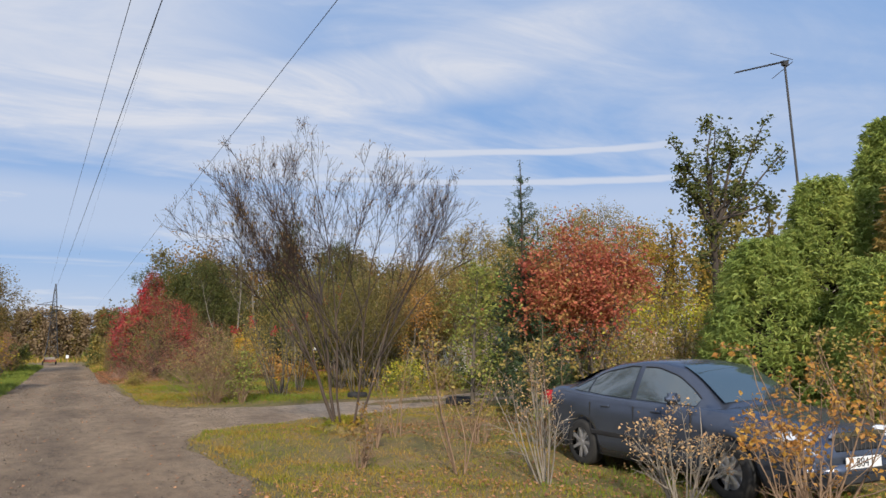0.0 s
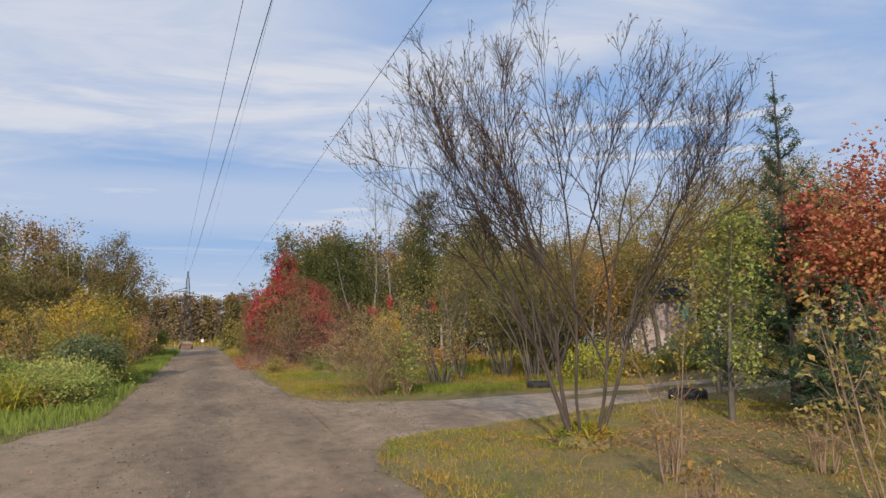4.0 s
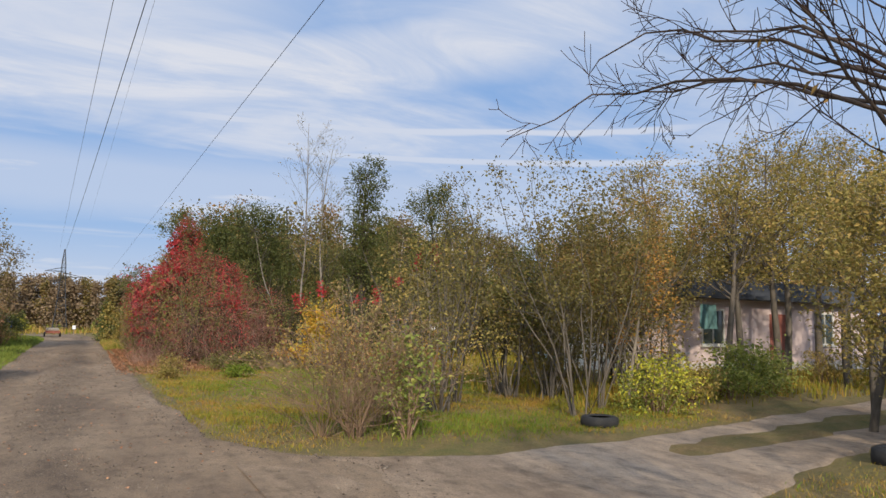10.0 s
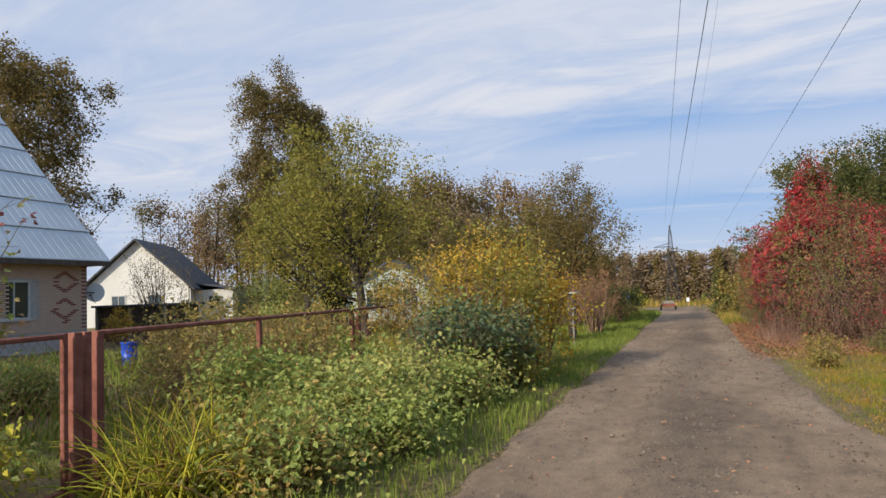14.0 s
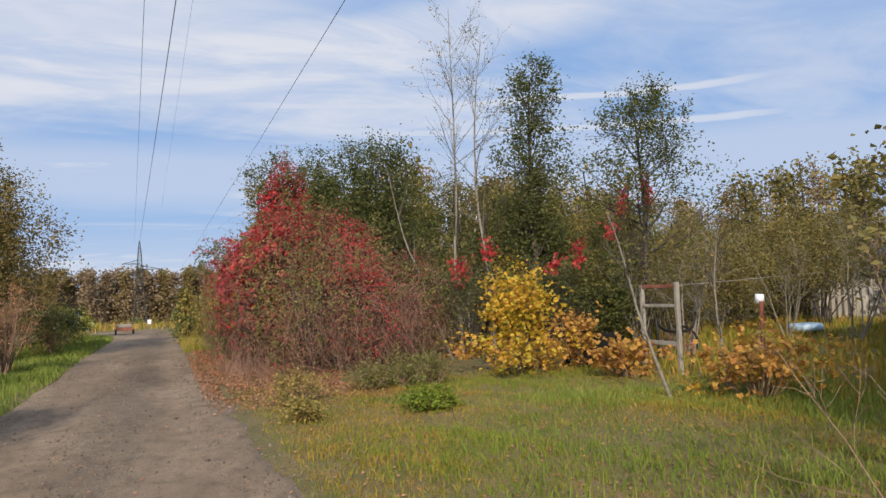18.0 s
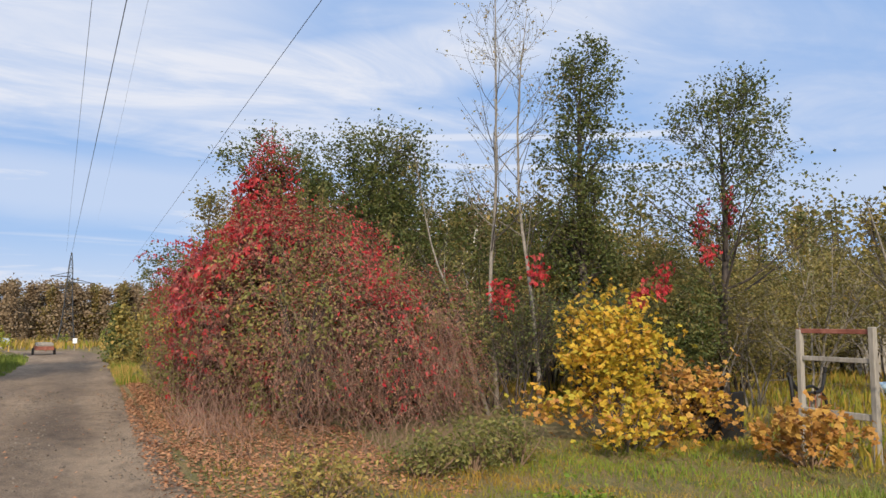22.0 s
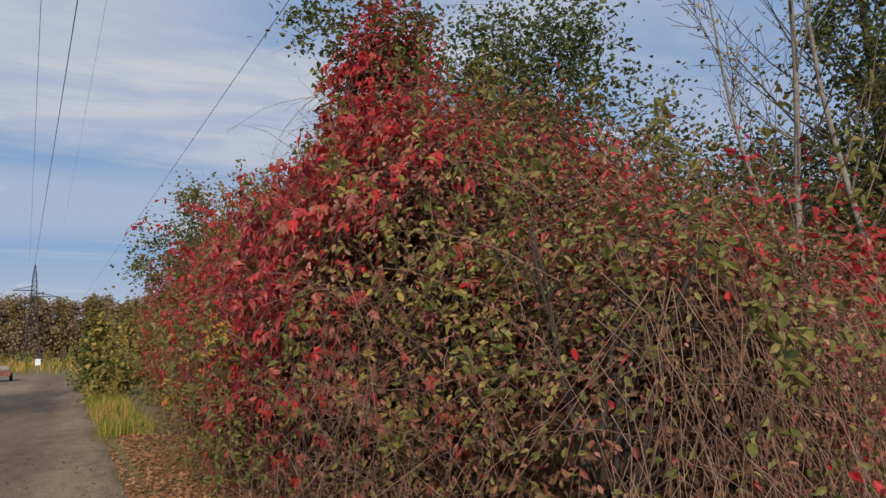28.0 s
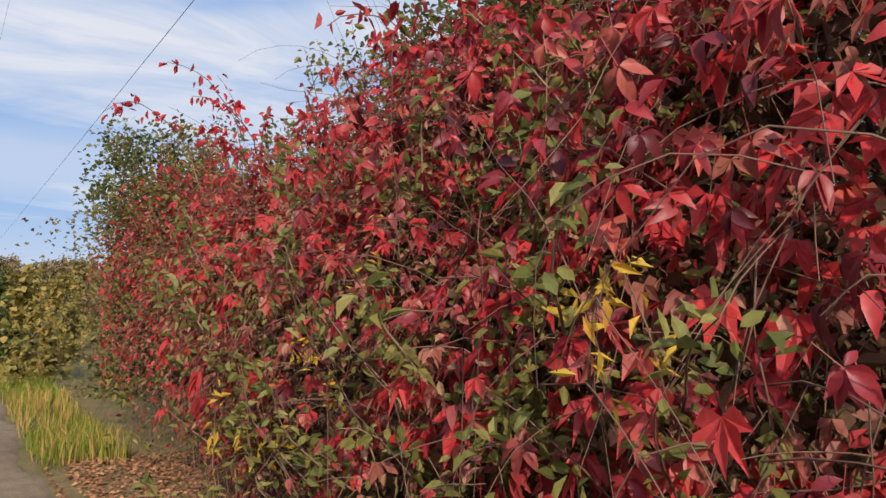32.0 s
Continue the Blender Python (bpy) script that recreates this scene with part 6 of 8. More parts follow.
    def belt(x):
        return float(np.interp(x, xs, cols[:, 5])) - 0.012, float(np.interp(x, xs, cols[:, 4])) - 0.015

    def rail(x):
        return 0.6 - 0.05 * abs(x + 0.2)

    def side_y(x, z):
        bw, bz = belt(x)
        f = (z - bz) / max(0.02, top_z(x) - 0.05 - bz)
        f = min(max(f, 0.0), 1.0)
        return bw + (rail(x) - bw) * f ** 1.25

    bm = bmesh.new()
    grid = []
    for x, h in zip(cx, ch):
        bw, bz = belt(x)
        h = max(h, bz + 0.004)
        zs = [bz, bz + 0.35 * (h - 0.05 - bz), bz + 0.7 * (h - 0.05 - bz), h - 0.05 * min(1, (h - bz) / 0.2)]
        pr = [(side_y(x, z), z) for z in zs] + [(rail(x) - 0.09, h - 0.012 * min(1, (h - bz) / 0.2)), (0.26, h + 0.004), (0, h + 0.008)]
        pts = [(x, y, z) for y, z in pr] + [(x, -y, z) for y, z in pr[-2::-1]]
        grid.append([bm.verts.new(p) for p in pts])
    for a, b in zip(grid[:-1], grid[1:]):
        for k in range(len(a) - 1):
            bm.faces.new((a[k], a[k + 1], b[k + 1], b[k]))
    bmesh.ops.recalc_face_normals(bm, faces=bm.faces[:])
    part("cabin", bm, M["car_paint"], ob, "curved roof and window pillars", True)

    def sheet(rows):
        bm = bmesh.new()
        vs = [[bm.verts.new(p) for p in r] for r in rows]
        for a, b in zip(vs[:-1], vs[1:]):
            for k in range(len(a) - 1):
                bm.faces.new((a[k], a[k + 1], b[k + 1], b[k]))
        bmesh.ops.recalc_face_normals(bm, faces=bm.faces[:])
        return bm

    lip = [(-1.5, 1.035), (-1.3, 1.13), (-0.95, 1.27), (-0.4, 1.365), (0.1, 1.36), (0.45, 1.27), (0.72, 1.12), (0.9, 1.0)]
    lx, lz = np.array(lip).T
    for sgn in (-1, 1):
        for name, x0, x1 in (("quarter_window", -1.5, -1.16), ("rear_door_window", -1.12, -0.24), ("front_door_window", -0.14, 0.86)):
            u = np.linspace(x0, x1, 12)
            low = [0.012 + belt(x)[1] + 0.02 for x in u]
            up = [max(a + 0.005, float(np.interp(x, lx, lz))) for x, a in zip(u, low)]
            rows = [[(x, sgn * (side_y(x, a + (b - a) * f) + 0.007), a + (b - a) * f) for x, a, b in zip(u, low, up)] for f in (0, 0.33, 0.66, 1)]
            part(name, sheet(rows), M["car_glass"], ob, "dark side window glass", True)
            line = [np.array((x, sgn * (side_y(x, b + 0.012) + 0.006), b + 0.012)) for x, b in zip(u, up)]
            child("window_trim", tubes_mesh("window_trim", [(np.array(line), np.full(12, 0.009), 5)], M["ink"]), ob, "black rubber window edge")
    for x0, x1, hw0, hw1, nm in ((0.4, 1.12, 0.5, 0.6, "windscreen"), (-1.85, -1.2, 0.56, 0.5, "rear_window")):
        u = np.linspace(x0, x1, 12)
        rows = [[(x, q * (hw0 + (hw1 - hw0) * (x - x0) / (x1 - x0)), top_z(x) + 0.016 - 0.016 * q * q) for x in u] for q in np.linspace(-1, 1, 9)]
        part(nm, sheet(rows), M["car_glass"], ob, "dark curved glass", True)

    def arcs(side):
        for ax in (-1.24, 1.37):
            wheel(ob, ax, side)

    def wheel(parent, ax, side):
        y = side * 0.79
        bm = bmesh.new()
        prof = [(0.2, 0.1), (0.27, 0.105), (0.31, 0.085), (0.315, 0.0), (0.31, -0.085), (0.27, -0.105), (0.2, -0.1)]
        rings = [[bm.verts.new((ax + r * math.cos(a), y + w, 0.31 + r * math.sin(a))) for r, w in prof] for a in np.linspace(0, 2 * np.pi, 32, endpoint=False)]
        for k in range(32):
            for q in range(len(prof) - 1):
                bm.faces.new((rings[k][q], rings[k][q + 1], rings[(k + 1) % 32][q + 1], rings[(k + 1) % 32][q]))
        w_ob = thing_part("wheel", parent)
        part("tyre", bm, M["rubber"], w_ob, "black tyre", True)
        bm = bmesh.new()
        for k in range(7):
            a = k * 2 * np.pi / 7
            m = Matrix.Translation((ax, y + side * 0.075, 0.31)) @ Matrix.Rotation(-a, 4, "Y")
            bmesh.ops.create_cube(bm, size=1.0, matrix=m @ Matrix.Translation((0.115, 0, 0)) @ Matrix.Diagonal((0.19, 0.025, 0.042, 1)))
        rod_bm((ax, y + side * 0.06, 0.31), (ax, y + side * 0.095, 0.31), 0.045, sides=16, bm=bm)
        bmesh.ops.create_cone(bm, cap_ends=True, segments=28, radius1=0.2, radius2=0.2, depth=0.03, matrix=Matrix.Translation((ax, y + side * 0.02, 0.31)) @ Matrix.Rotation(radians(90), 4, "X"))
        part("rim", bm, M["alloy"], w_ob, "silver multi-spoke rim")

    def thing_part(name, parent):
        e = new(name)
        e.parent = parent
        return e

    arcs(-1), arcs(1)
    for s in (-1, 1):
        part("headlight", box_bm(1.8, 2.2, s * 0.43, s * 0.8, 0.63, 0.785, 0.06, None, 3), M["lamp_glass"], ob, "clear headlight", True)
        part("tail_light", box_bm(-2.29, -2.02, s * 0.5, s * 0.815, 0.76, 0.97, 0.03, None, 2), M["tail_red"], ob, "red tail light", True)
        part("mirror", box_bm(0.6, 0.74, s * 0.86, s * 1.06, 0.96, 1.1, 0.045, None, 3), M["car_paint"], ob, "rounded side mirror", True)
        part("side_strip", box_bm(-1.0, 0.95, s * 0.872, s * 0.9, 0.46, 0.52, 0.008), M["black_plastic"], ob, "dark side strip")
        for hx in (-0.42, 0.55 - 0.0):
            part("door_handle", box_bm(hx - 0.35, hx - 0.18, s * 0.868, s * 0.9, 0.83, 0.865, 0.01), M["car_paint"], ob)
        for gx0 in (-0.13, 0.86, -1.02):
            part("door_seam", box_bm(gx0 - 0.004, gx0 + 0.004, s * 0.872, s * 0.889, 0.44, 0.88), M["ink"], ob)
    part("front_bumper", box_bm(2.02, 2.31, -0.72, 0.72, 0.24, 0.56, 0.09, None, 4), M["car_paint"], ob, "", True)
    part("air_intake", box_bm(2.22, 2.315, -0.5, 0.5, 0.27, 0.36, 0.015), M["black_plastic"], ob)
    part("grille", box_bm(2.12, 2.295, -0.36, 0.36, 0.59, 0.74, 0.02), M["ink"], ob, "black grille")
    for k in range(11):
        yy = -0.32 + k * 0.064
        part("grille_bar", box_bm(2.28, 2.302, yy - 0.008, yy + 0.008, 0.6, 0.73), M["steel_dark"], ob)
    part("grille_surround", prism_bm([(-0.42, 0.735), (0.42, 0.735), (0.38, 0.775), (-0.38, 0.775)], 0.05, Matrix.Translation((2.3, 0, 0)) @ Matrix.Rotation(radians(90), 4, "Z")), M["chrome"], ob, "chrome strip")
    part("number_plate", box_bm(2.31, 2.325, -0.27, 0.27, 0.42, 0.535, 0.004), M["plate_white"], ob, "white number plate")
    cu = bpy.data.curves.new("plate_text", "FONT")
    cu.body, cu.size, cu.align_x, cu.align_y, cu.extrude = "884", 0.13, "CENTER", "CENTER", 0.001
    tmp = bpy.data.objects.new("tmp", cu)
    scene.collection.objects.link(tmp)
    me = bpy.data.meshes.new_from_object(tmp.evaluated_get(bpy.context.evaluated_depsgraph_get()))
    bpy.data.objects.remove(tmp)
    me.materials.clear()
    me.materials.append(M["ink"])
    tx = child("plate_number", me, ob, "dark plate digits")
    tx.matrix_basis = pose(2.3275, -0.03, 0.477, 90, 0, 90)
    part("underbody", box_bm(-1.9, 1.95, -0.7, 0.7, 0.18, 0.3), M["iron_black"], ob)
    return ob


CAR_AT, CAR_TURN = (6.69, 6.65, 0.014), -90.8
CAR = car()
CAR.scale = (0.93, 0.93, 0.93)


# ---- old tyres ----
def old_tyre(at, r, w, label, tilt=0):
    ob = thing("old_tyre", label, "tyre", at, "old tyres")
    bm = bmesh.new()
    prof = [(0.6, 0.12), (0.66, 0.02), (0.85, 0.0), (0.98, 0.14), (1.0, 0.5), (0.98, 0.86), (0.85, 1.0), (0.66, 0.98), (0.6, 0.88)]
    rings = []
    for k in range(36):
        a = k * 2 * np.pi / 36
        rings.append([bm.verts.new((r * (p + (0.012 if k % 2 and 0.1 < z < 0.9 and p > 0.9 else 0)) * math.cos(a), r * (p + (0.012 if k % 2 and 0.1 < z < 0.9 and p > 0.9 else 0)) * math.sin(a), w * z)) for p, z in prof])
    for k in range(36):
        for q in range(len(prof) - 1):
            bm.faces.new((rings[k][q], rings[(k + 1) % 36][q], rings[(k + 1) % 36][q + 1], rings[k][q + 1]))
    part("tread", bm, M["rubber"], ob, "worn black rubber", True)
    return ob


old_tyre((8.5, 16.15, 0.02), 0.36, 0.22, "old black tyre lying beside the dirt track")
old_tyre((7.2, 20.05, 0.01), 0.29, 0.16, "old black tyre lying at the foot of lilacs")


# ---- fence on the far verge ----
def fence():
    ob = thing("wire_fence", "rust-red steel fence of posts, top rail and wire mesh", "fence", (0, 0, 0))

    def fx(y):
        return -4.75 - 0.14 * (y - 19.2) - 0.0027 * (y - 19.2) ** 2

    def post(x, y, h, w=0.045):
        part("post", box_bm(x - w, x + w, y - w, y + w, -0.05, h, 0.004), M["rust"], ob)

    ys = [20.34, 23.35, 27.2, 33.2, 37.0]
    for k, y in enumerate(ys):
        post(fx(y), y, 1.36, 0.035 if k % 2 == 0 else 0.028)
    post(fx(27.6), 27.6, 1.36, 0.035)
    for a, b in zip(ys[:-1], ys[1:]):
        part("rail", rod_bm((fx(a), a, 1.34), (fx(b), b, 1.34), 0.025, sides=6), M["rust"], ob)
        mesh_panel(ob, (fx(a), a), (fx(b), b), 0.08, 1.31)
    # gate in a frame of its own
    gate = thing("garden_gate", "rust-red steel garden gate filled with wire mesh", "gate", (0, 0, 0))
    for x, y, w in ((fx(20.08), 20.07, 0.04), (fx(20.2), 20.19, 0.035), (fx(19.95), 19.95, 0.022), (fx(17.72), 17.72, 0.045), (fx(17.85), 17.85, 0.025)):
        part("post", box_bm(x - w, x + w, y - w, y + w, -0.05, 1.36, 0.004), M["rust"], gate)
    part("rail", rod_bm((fx(17.85), 17.85, 1.33), (fx(19.95), 19.95, 1.34), 0.022, sides=6), M["rust"], gate)
    part("rail", rod_bm((fx(17.85), 17.85, 0.15), (fx(19.95), 19.95, 0.15), 0.02, sides=6), M["rust"], gate)
    mesh_panel(gate, (fx(17.85), 17.85), (fx(19.95), 19.95), 0.15, 1.33)


def mesh_panel(parent, a, b, z0, z1):
    """Diagonal wire mesh between two posts, as one mesh of thin strands."""
    a, b = np.array(a), np.array(b)
    ln = np.linalg.norm(b - a)
    step, h = 0.075, z1 - z0
    V, F = [], []
    for sgn in (1, -1):
        s = -h
        while s < ln + h:
            p = []
            u0, u1 = (s, s + h) if sgn > 0 else (s + h, s)
            t0, t1 = 0.0, 1.0
            du = u1 - u0
            lo, hi = sorted(((0 - u0) / du, (ln - u0) / du))
            t0, t1 = max(t0, lo), min(t1, hi)
            if t1 - t0 > 0.02:
                for t in (t0, t1):
                    q = a + (b - a) / ln * (u0 + du * t)
                    p.append((q[0], q[1], z0 + h * t))
                k = len(V)
                w = 0.0016
                V += [(p[0][0] - w, p[0][1] + w, p[0][2]), (p[0][0] + w, p[0][1] - w, p[0][2]), (p[1][0] + w, p[1][1] - w, p[1][2]), (p[1][0] - w, p[1][1] + w, p[1][2]),
                      (p[0][0], p[0][1], p[0][2] + 2 * w), (p[1][0], p[1][1], p[1][2] + 2 * w)]
                F += [(k, k + 1, k + 2, k + 3), (k, k + 4, k + 5, k + 3), (k + 1, k + 4, k + 5, k + 2)]
            s += step
    child("wire_mesh", mesh_from("wire_mesh", np.array(V), [np.array(F)], M["rust"]), parent, "thin rusty wire mesh", "stuff")


fence()


# ---- houses ----
def window(parent, x, y, z, w, h, along_y=False, frame=0.07, face=1):
    """A window set on a wall: frame bars proud of the wall, a pane and a sill. face: the side that it looks to."""
    e = new("window")
    e.parent = parent

    def bx(u0, u1, z0, z1, d0, d1):
        d0, d1 = sorted((face * d0, face * d1))
        return box_bm(x + d0, x + d1, y + u0, y + u1, z0, z1) if along_y else box_bm(x + u0, x + u1, y + d0, y + d1, z0, z1)

    part("pane", bx(-w / 2, w / 2, z, z + h, -0.02, 0.012), M["glass"], e)
    for u0, u1, z0, z1 in ((-w / 2 - frame, -w / 2, z - frame, z + h + frame), (w / 2, w / 2 + frame, z - frame, z + h + frame), (-w / 2, w / 2, z + h, z + h + frame), (-w / 2, w / 2, z - frame, z), (-0.02, 0.02, z, z + h)):
        part("frame", bx(u0, u1, z0, z1, -0.02, 0.05), M["timber_white"], e)
    part("sill", bx(-w / 2 - 0.1, w / 2 + 0.1, z - frame - 0.04, z - frame, -0.02, 0.1), M["timber_white"], e)


def brick_house():
    ob = thing("brick_house", "brick house with a steep blue-grey sheet metal mansard roof", "house", (0.3, -0.3, 0.38))
    x0, x1, y0, y1, h = -31.5, -22.3, 22.0, 37.1, 2.9
    part("wall", box_bm(x0, x1, y0, y1, -0.6, h), M["mortar"], ob, "mortar joints")
    # roof: eave line along the road side, ridge away from it
    ridge_x, ridge_z, ex = -28.2, 9.95, -21.75
    pr = [(ex, h + 0.02), (ridge_x, ridge_z), (-34.0, h + 0.02), (-34.0, h - 0.12), (ridge_x, ridge_z - 0.18), (ex, h - 0.12)]
    part("roof", prism_bm(pr, 16.4, Matrix.Translation((0, 21.3, 0))), M["roof_metal"], ob, "blue-grey sheet metal roof")
    ln = math.hypot(ex - ridge_x, ridge_z - h)
    nx, nz = (ridge_z - h) / ln, (ex - ridge_x) / ln
    for k in range(1, 6):
        f = k / 6
        cx, cz = ex + (ridge_x - ex) * f, h + (ridge_z - h) * f
        part("roof_seam", box_bm(cx + nx * 0.02 - 0.03, cx + nx * 0.02 + 0.03, 21.3, 37.68, cz + nz * 0.02 - 0.015, cz + nz * 0.02 + 0.015), M["timber_grey"], ob)
    for k in range(48):
        yy = 21.4 + k * 0.34  # low ribs of the corrugated sheets
        part("roof_rib", rod_bm((ex + nx * 0.015, yy, h + 0.03 + nz * 0.015), (ridge_x + nx * 0.004, yy, ridge_z + nz * 0.004), 0.006, sides=4), M["roof_metal"], ob)
    part("ridge_cap", box_bm(ridge_x - 0.15, ridge_x + 0.15, 21.2, 37.75, ridge_z - 0.02, ridge_z + 0.08, 0.03), M["roof_dark"], ob)
    part("fascia", box_bm(ex - 0.02, ex + 0.03, 21.3, 37.7, h - 0.2, h - 0.02), M["timber_dark"], ob, "dark eave board")
    part("soffit", box_bm(x1, ex - 0.02, 21.3, 37.7, h - 0.16, h - 0.13), M["timber_dark"], ob)
    # gable boards at the far end
    part("gable", prism_bm([(ex - 0.6, h), (ridge_x, ridge_z - 0.25), (-33.4, h)], 0.12, Matrix.Translation((0, y1 - 0.12, 0))), M["timber_grey"], ob)
    part("soffit", box_bm(x0, x1, y1, 37.7, h - 0.16, h - 0.13), M["timber_dark"], ob)
    window(ob, x1, 34.0, 0.9, 1.1, 1.2, True)
    dish = thing("satellite_dish", "pale satellite dish on a wall bracket", "satellite dish", (0.3, -0.3, 0.38))
    c = Vector((-22.35, 37.55, 1.72))
    face = Matrix.Rotation(radians(-62), 3, "Z")
    bm = rod_bm(c, c + face @ Vector((0.03, 0, 0)), 0.17, 0.31, sides=28)
    rod_bm(c + face @ Vector((0.03, 0, 0)), c + face @ Vector((0.05, 0, 0)), 0.35, 0.36, sides=28, bm=bm)
    part("reflector", bm, M["white_plastic"], dish)
    part("arm", rod_bm(c + face @ Vector((0.02, 0, -0.4)), c + face @ Vector((0.55, 0.0, -0.1)), 0.012, sides=6), M["steel_dark"], dish)
    part("receiver", rod_bm(c + face @ Vector((0.5, 0, -0.09)), c + face @ Vector((0.6, 0, -0.11)), 0.035, sides=10), M["steel_dark"], dish)
    part("bracket", rod_bm(c, (-22.35, 37.12, 1.72), 0.02, sides=6), M["steel_dark"], dish)
    return ob


HOUSE = brick_house()


def white_house():
    ob = thing("white_house", "white plastered house with a dark grey gable roof", "house", (-35.5, 59.5, 0.25), turn=24)
    part("wall", box_bm(-7.6, -0.2, 0.0, 9.0, -0.7, 2.6), M["plaster"], ob)
    part("gable", prism_bm([(-7.6, 2.6), (-3.9, 6.0), (-0.2, 2.6)], 0.3), M["plaster"], ob)
    for s in (-1, 1):
        a = [(-3.9, 6.2), (-3.9 + s * 4.2, 2.42), (-3.9 + s * 4.2, 2.3), (-3.9, 6.05)]
        part("roof", prism_bm(a, 10.0, Matrix.Translation((0, -0.45, 0))), M["roof_dark"], ob, "dark grey roof")
    part("porch", box_bm(-0.2, 2.6, 2.0, 7.5, -0.7, 2.3), M["plaster"], ob, "low white porch")
    part("porch_roof", prism_bm([(-0.3, 2.75), (2.9, 2.3), (2.9, 2.4), (-0.3, 2.87)], 6.0, Matrix.Translation((0, 1.7, 0))), M["roof_dark"], ob)
    part("downpipe", rod_bm((-0.05, -0.06, 0), (-0.05, -0.06, 2.4), 0.06), M["timber_white"], ob)
    window(ob, 1.2, 2.0, 0.9, 0.8, 0.9, False, face=-1)
    window(ob, -2.6, 0.0, 0.9, 0.9, 1.1, False, face=-1)
    window(ob, -5.2, 0.0, 0.9, 0.9, 1.1, False, face=-1)


white_house()


def second_house(at, turn, label, wall, roof, w, d, h, top):
    ob = thing("house", label, "house", at, turn=turn)
    part("wall", box_bm(0, w, 0, d, -0.1, h), M[wall], ob)
    part("gable", prism_bm([(0, h), (w / 2, top), (w, h)], 0.25), M[wall], ob)
    for s in (-1, 1):
        ex = w / 2 + s * (w / 2 + 0.4)
        part("roof", prism_bm([(w / 2, top + 0.15), (ex, h - 0.25), (ex, h - 0.38), (w / 2, top)], d + 0.9, Matrix.Translation((0, -0.45, 0))), M[roof], ob, "gable roof")
    window(ob, w * 0.3, 0.0, 0.9, 0.9, 1.1, face=-1)
    window(ob, w * 0.7, 0.0, 0.9, 0.9, 1.1, face=-1)
    return ob


second_house((-21.5, 57.0, 0), 10, "pale green house behind apple trees with a dark roof", "plaster_green", "roof_dark", 6.0, 7.0, 2.2, 3.7)
second_house((-33, 84, -0.5), 20, "pale house behind birches with a small dormer roof", "plaster", "roof_dark", 7.0, 8.0, 3.5, 6.0)
second_house((20.2, 14.4, 0), -40, "grey boarded house with a grey gable roof behind thujas", "timber_grey", "timber_grey", 7.0, 6.5, 5.2, 7.5)


def pink_house():
    ob = thing("pink_house", "low pale pink plastered house behind garden trees", "house", (15.6, 28.6, 0), turn=4)
    part("wall", box_bm(0, 13, 0, 2.9, -0.1, 2.55), M["plaster_pink"], ob)
    part("roof", prism_bm([(-0.4, 2.5), (13.4, 2.5), (13.4, 2.65), (-0.4, 2.65)], 3.8, Matrix.Translation((0, -0.5, 0))), M["roof_dark"], ob, "dark flat roof edge")
    part("ridge_roof", prism_bm([(-0.3, 2.66), (13.3, 2.66), (12.5, 3.2), (0.8, 3.2)], 2.6, Matrix.Translation((0, 0.2, 0))), M["roof_dark"], ob, "dark roof")
    part("plinth", box_bm(-0.04, 13.04, -0.04, 0.0, -0.1, 0.35), M["mortar"], ob)
    window(ob, 3.2, 0.0, 1.0, 1.0, 1.1, face=-1)
    window(ob, 9.4, 0.0, 1.0, 1.0, 1.1, face=-1)
    part("doorway", box_bm(6.2, 7.2, -0.03, 0.02, 0, 2.05), M["brick_red"], ob, "red-brown door")


pink_house()


def garden_cottage():
    ob = thing("cottage", "small white cottage with blue-framed window behind shrubs", "house", (14.7, 28.9, 0), turn=4)
    part("wall", box_bm(0, 2.4, 0, 2.4, -0.1, 2.1), M["plaster"], ob)
    part("roof", prism_bm([(-0.3, 2.05), (1.2, 2.75), (2.7, 2.05), (2.7, 2.15), (1.2, 2.87), (-0.3, 2.15)], 3.0, Matrix.Translation((0, -0.3, 0))), M["roof_dark"], ob)
    window(ob, 1.2, 0.0, 0.9, 0.7, 0.8, face=-1)


garden_cottage()


def shed():
    ob = thing("garden_shed", "weathered grey board shed with a flat felt roof", "shed", (26.5, 42.5, 0), turn=-8)
    part("wall", box_bm(0, 8, 0, 3, -0.1, 1.75), M["timber_grey"], ob)
    part("roof", box_bm(-0.3, 8.3, -0.4, 3.3, 1.75, 1.95, 0.02), M["steel_dark"], ob, "dark flat roof")
    for k in range(32):
        part("board", box_bm(0.02 + k * 0.25, 0.24 + k * 0.25, -0.03, -0.005, 0, 1.72), M["timber_grey"], ob)
    ob2 = second_house((30.0, 46.0, 0), -8, "grey board cottage with a low gable roof", "timber_grey", "timber_grey", 6.0, 5.0, 2.2, 3.6)
    pk = thing("picket_fence", "short row of grey wooden pickets", "fence", (23.2, 41.5, 0), turn=-8)
    for k in range(9):
        part("picket", box_bm(k * 0.28, k * 0.28 + 0.16, 0, 0.025, 0, 1.35 + 0.1 * math.sin(k * 2.1)), M["timber_grey"], pk)
    part("rail", box_bm(-0.1, 2.5, 0.026, 0.07, 0.9, 0.98), M["timber_grey"], pk)


shed()


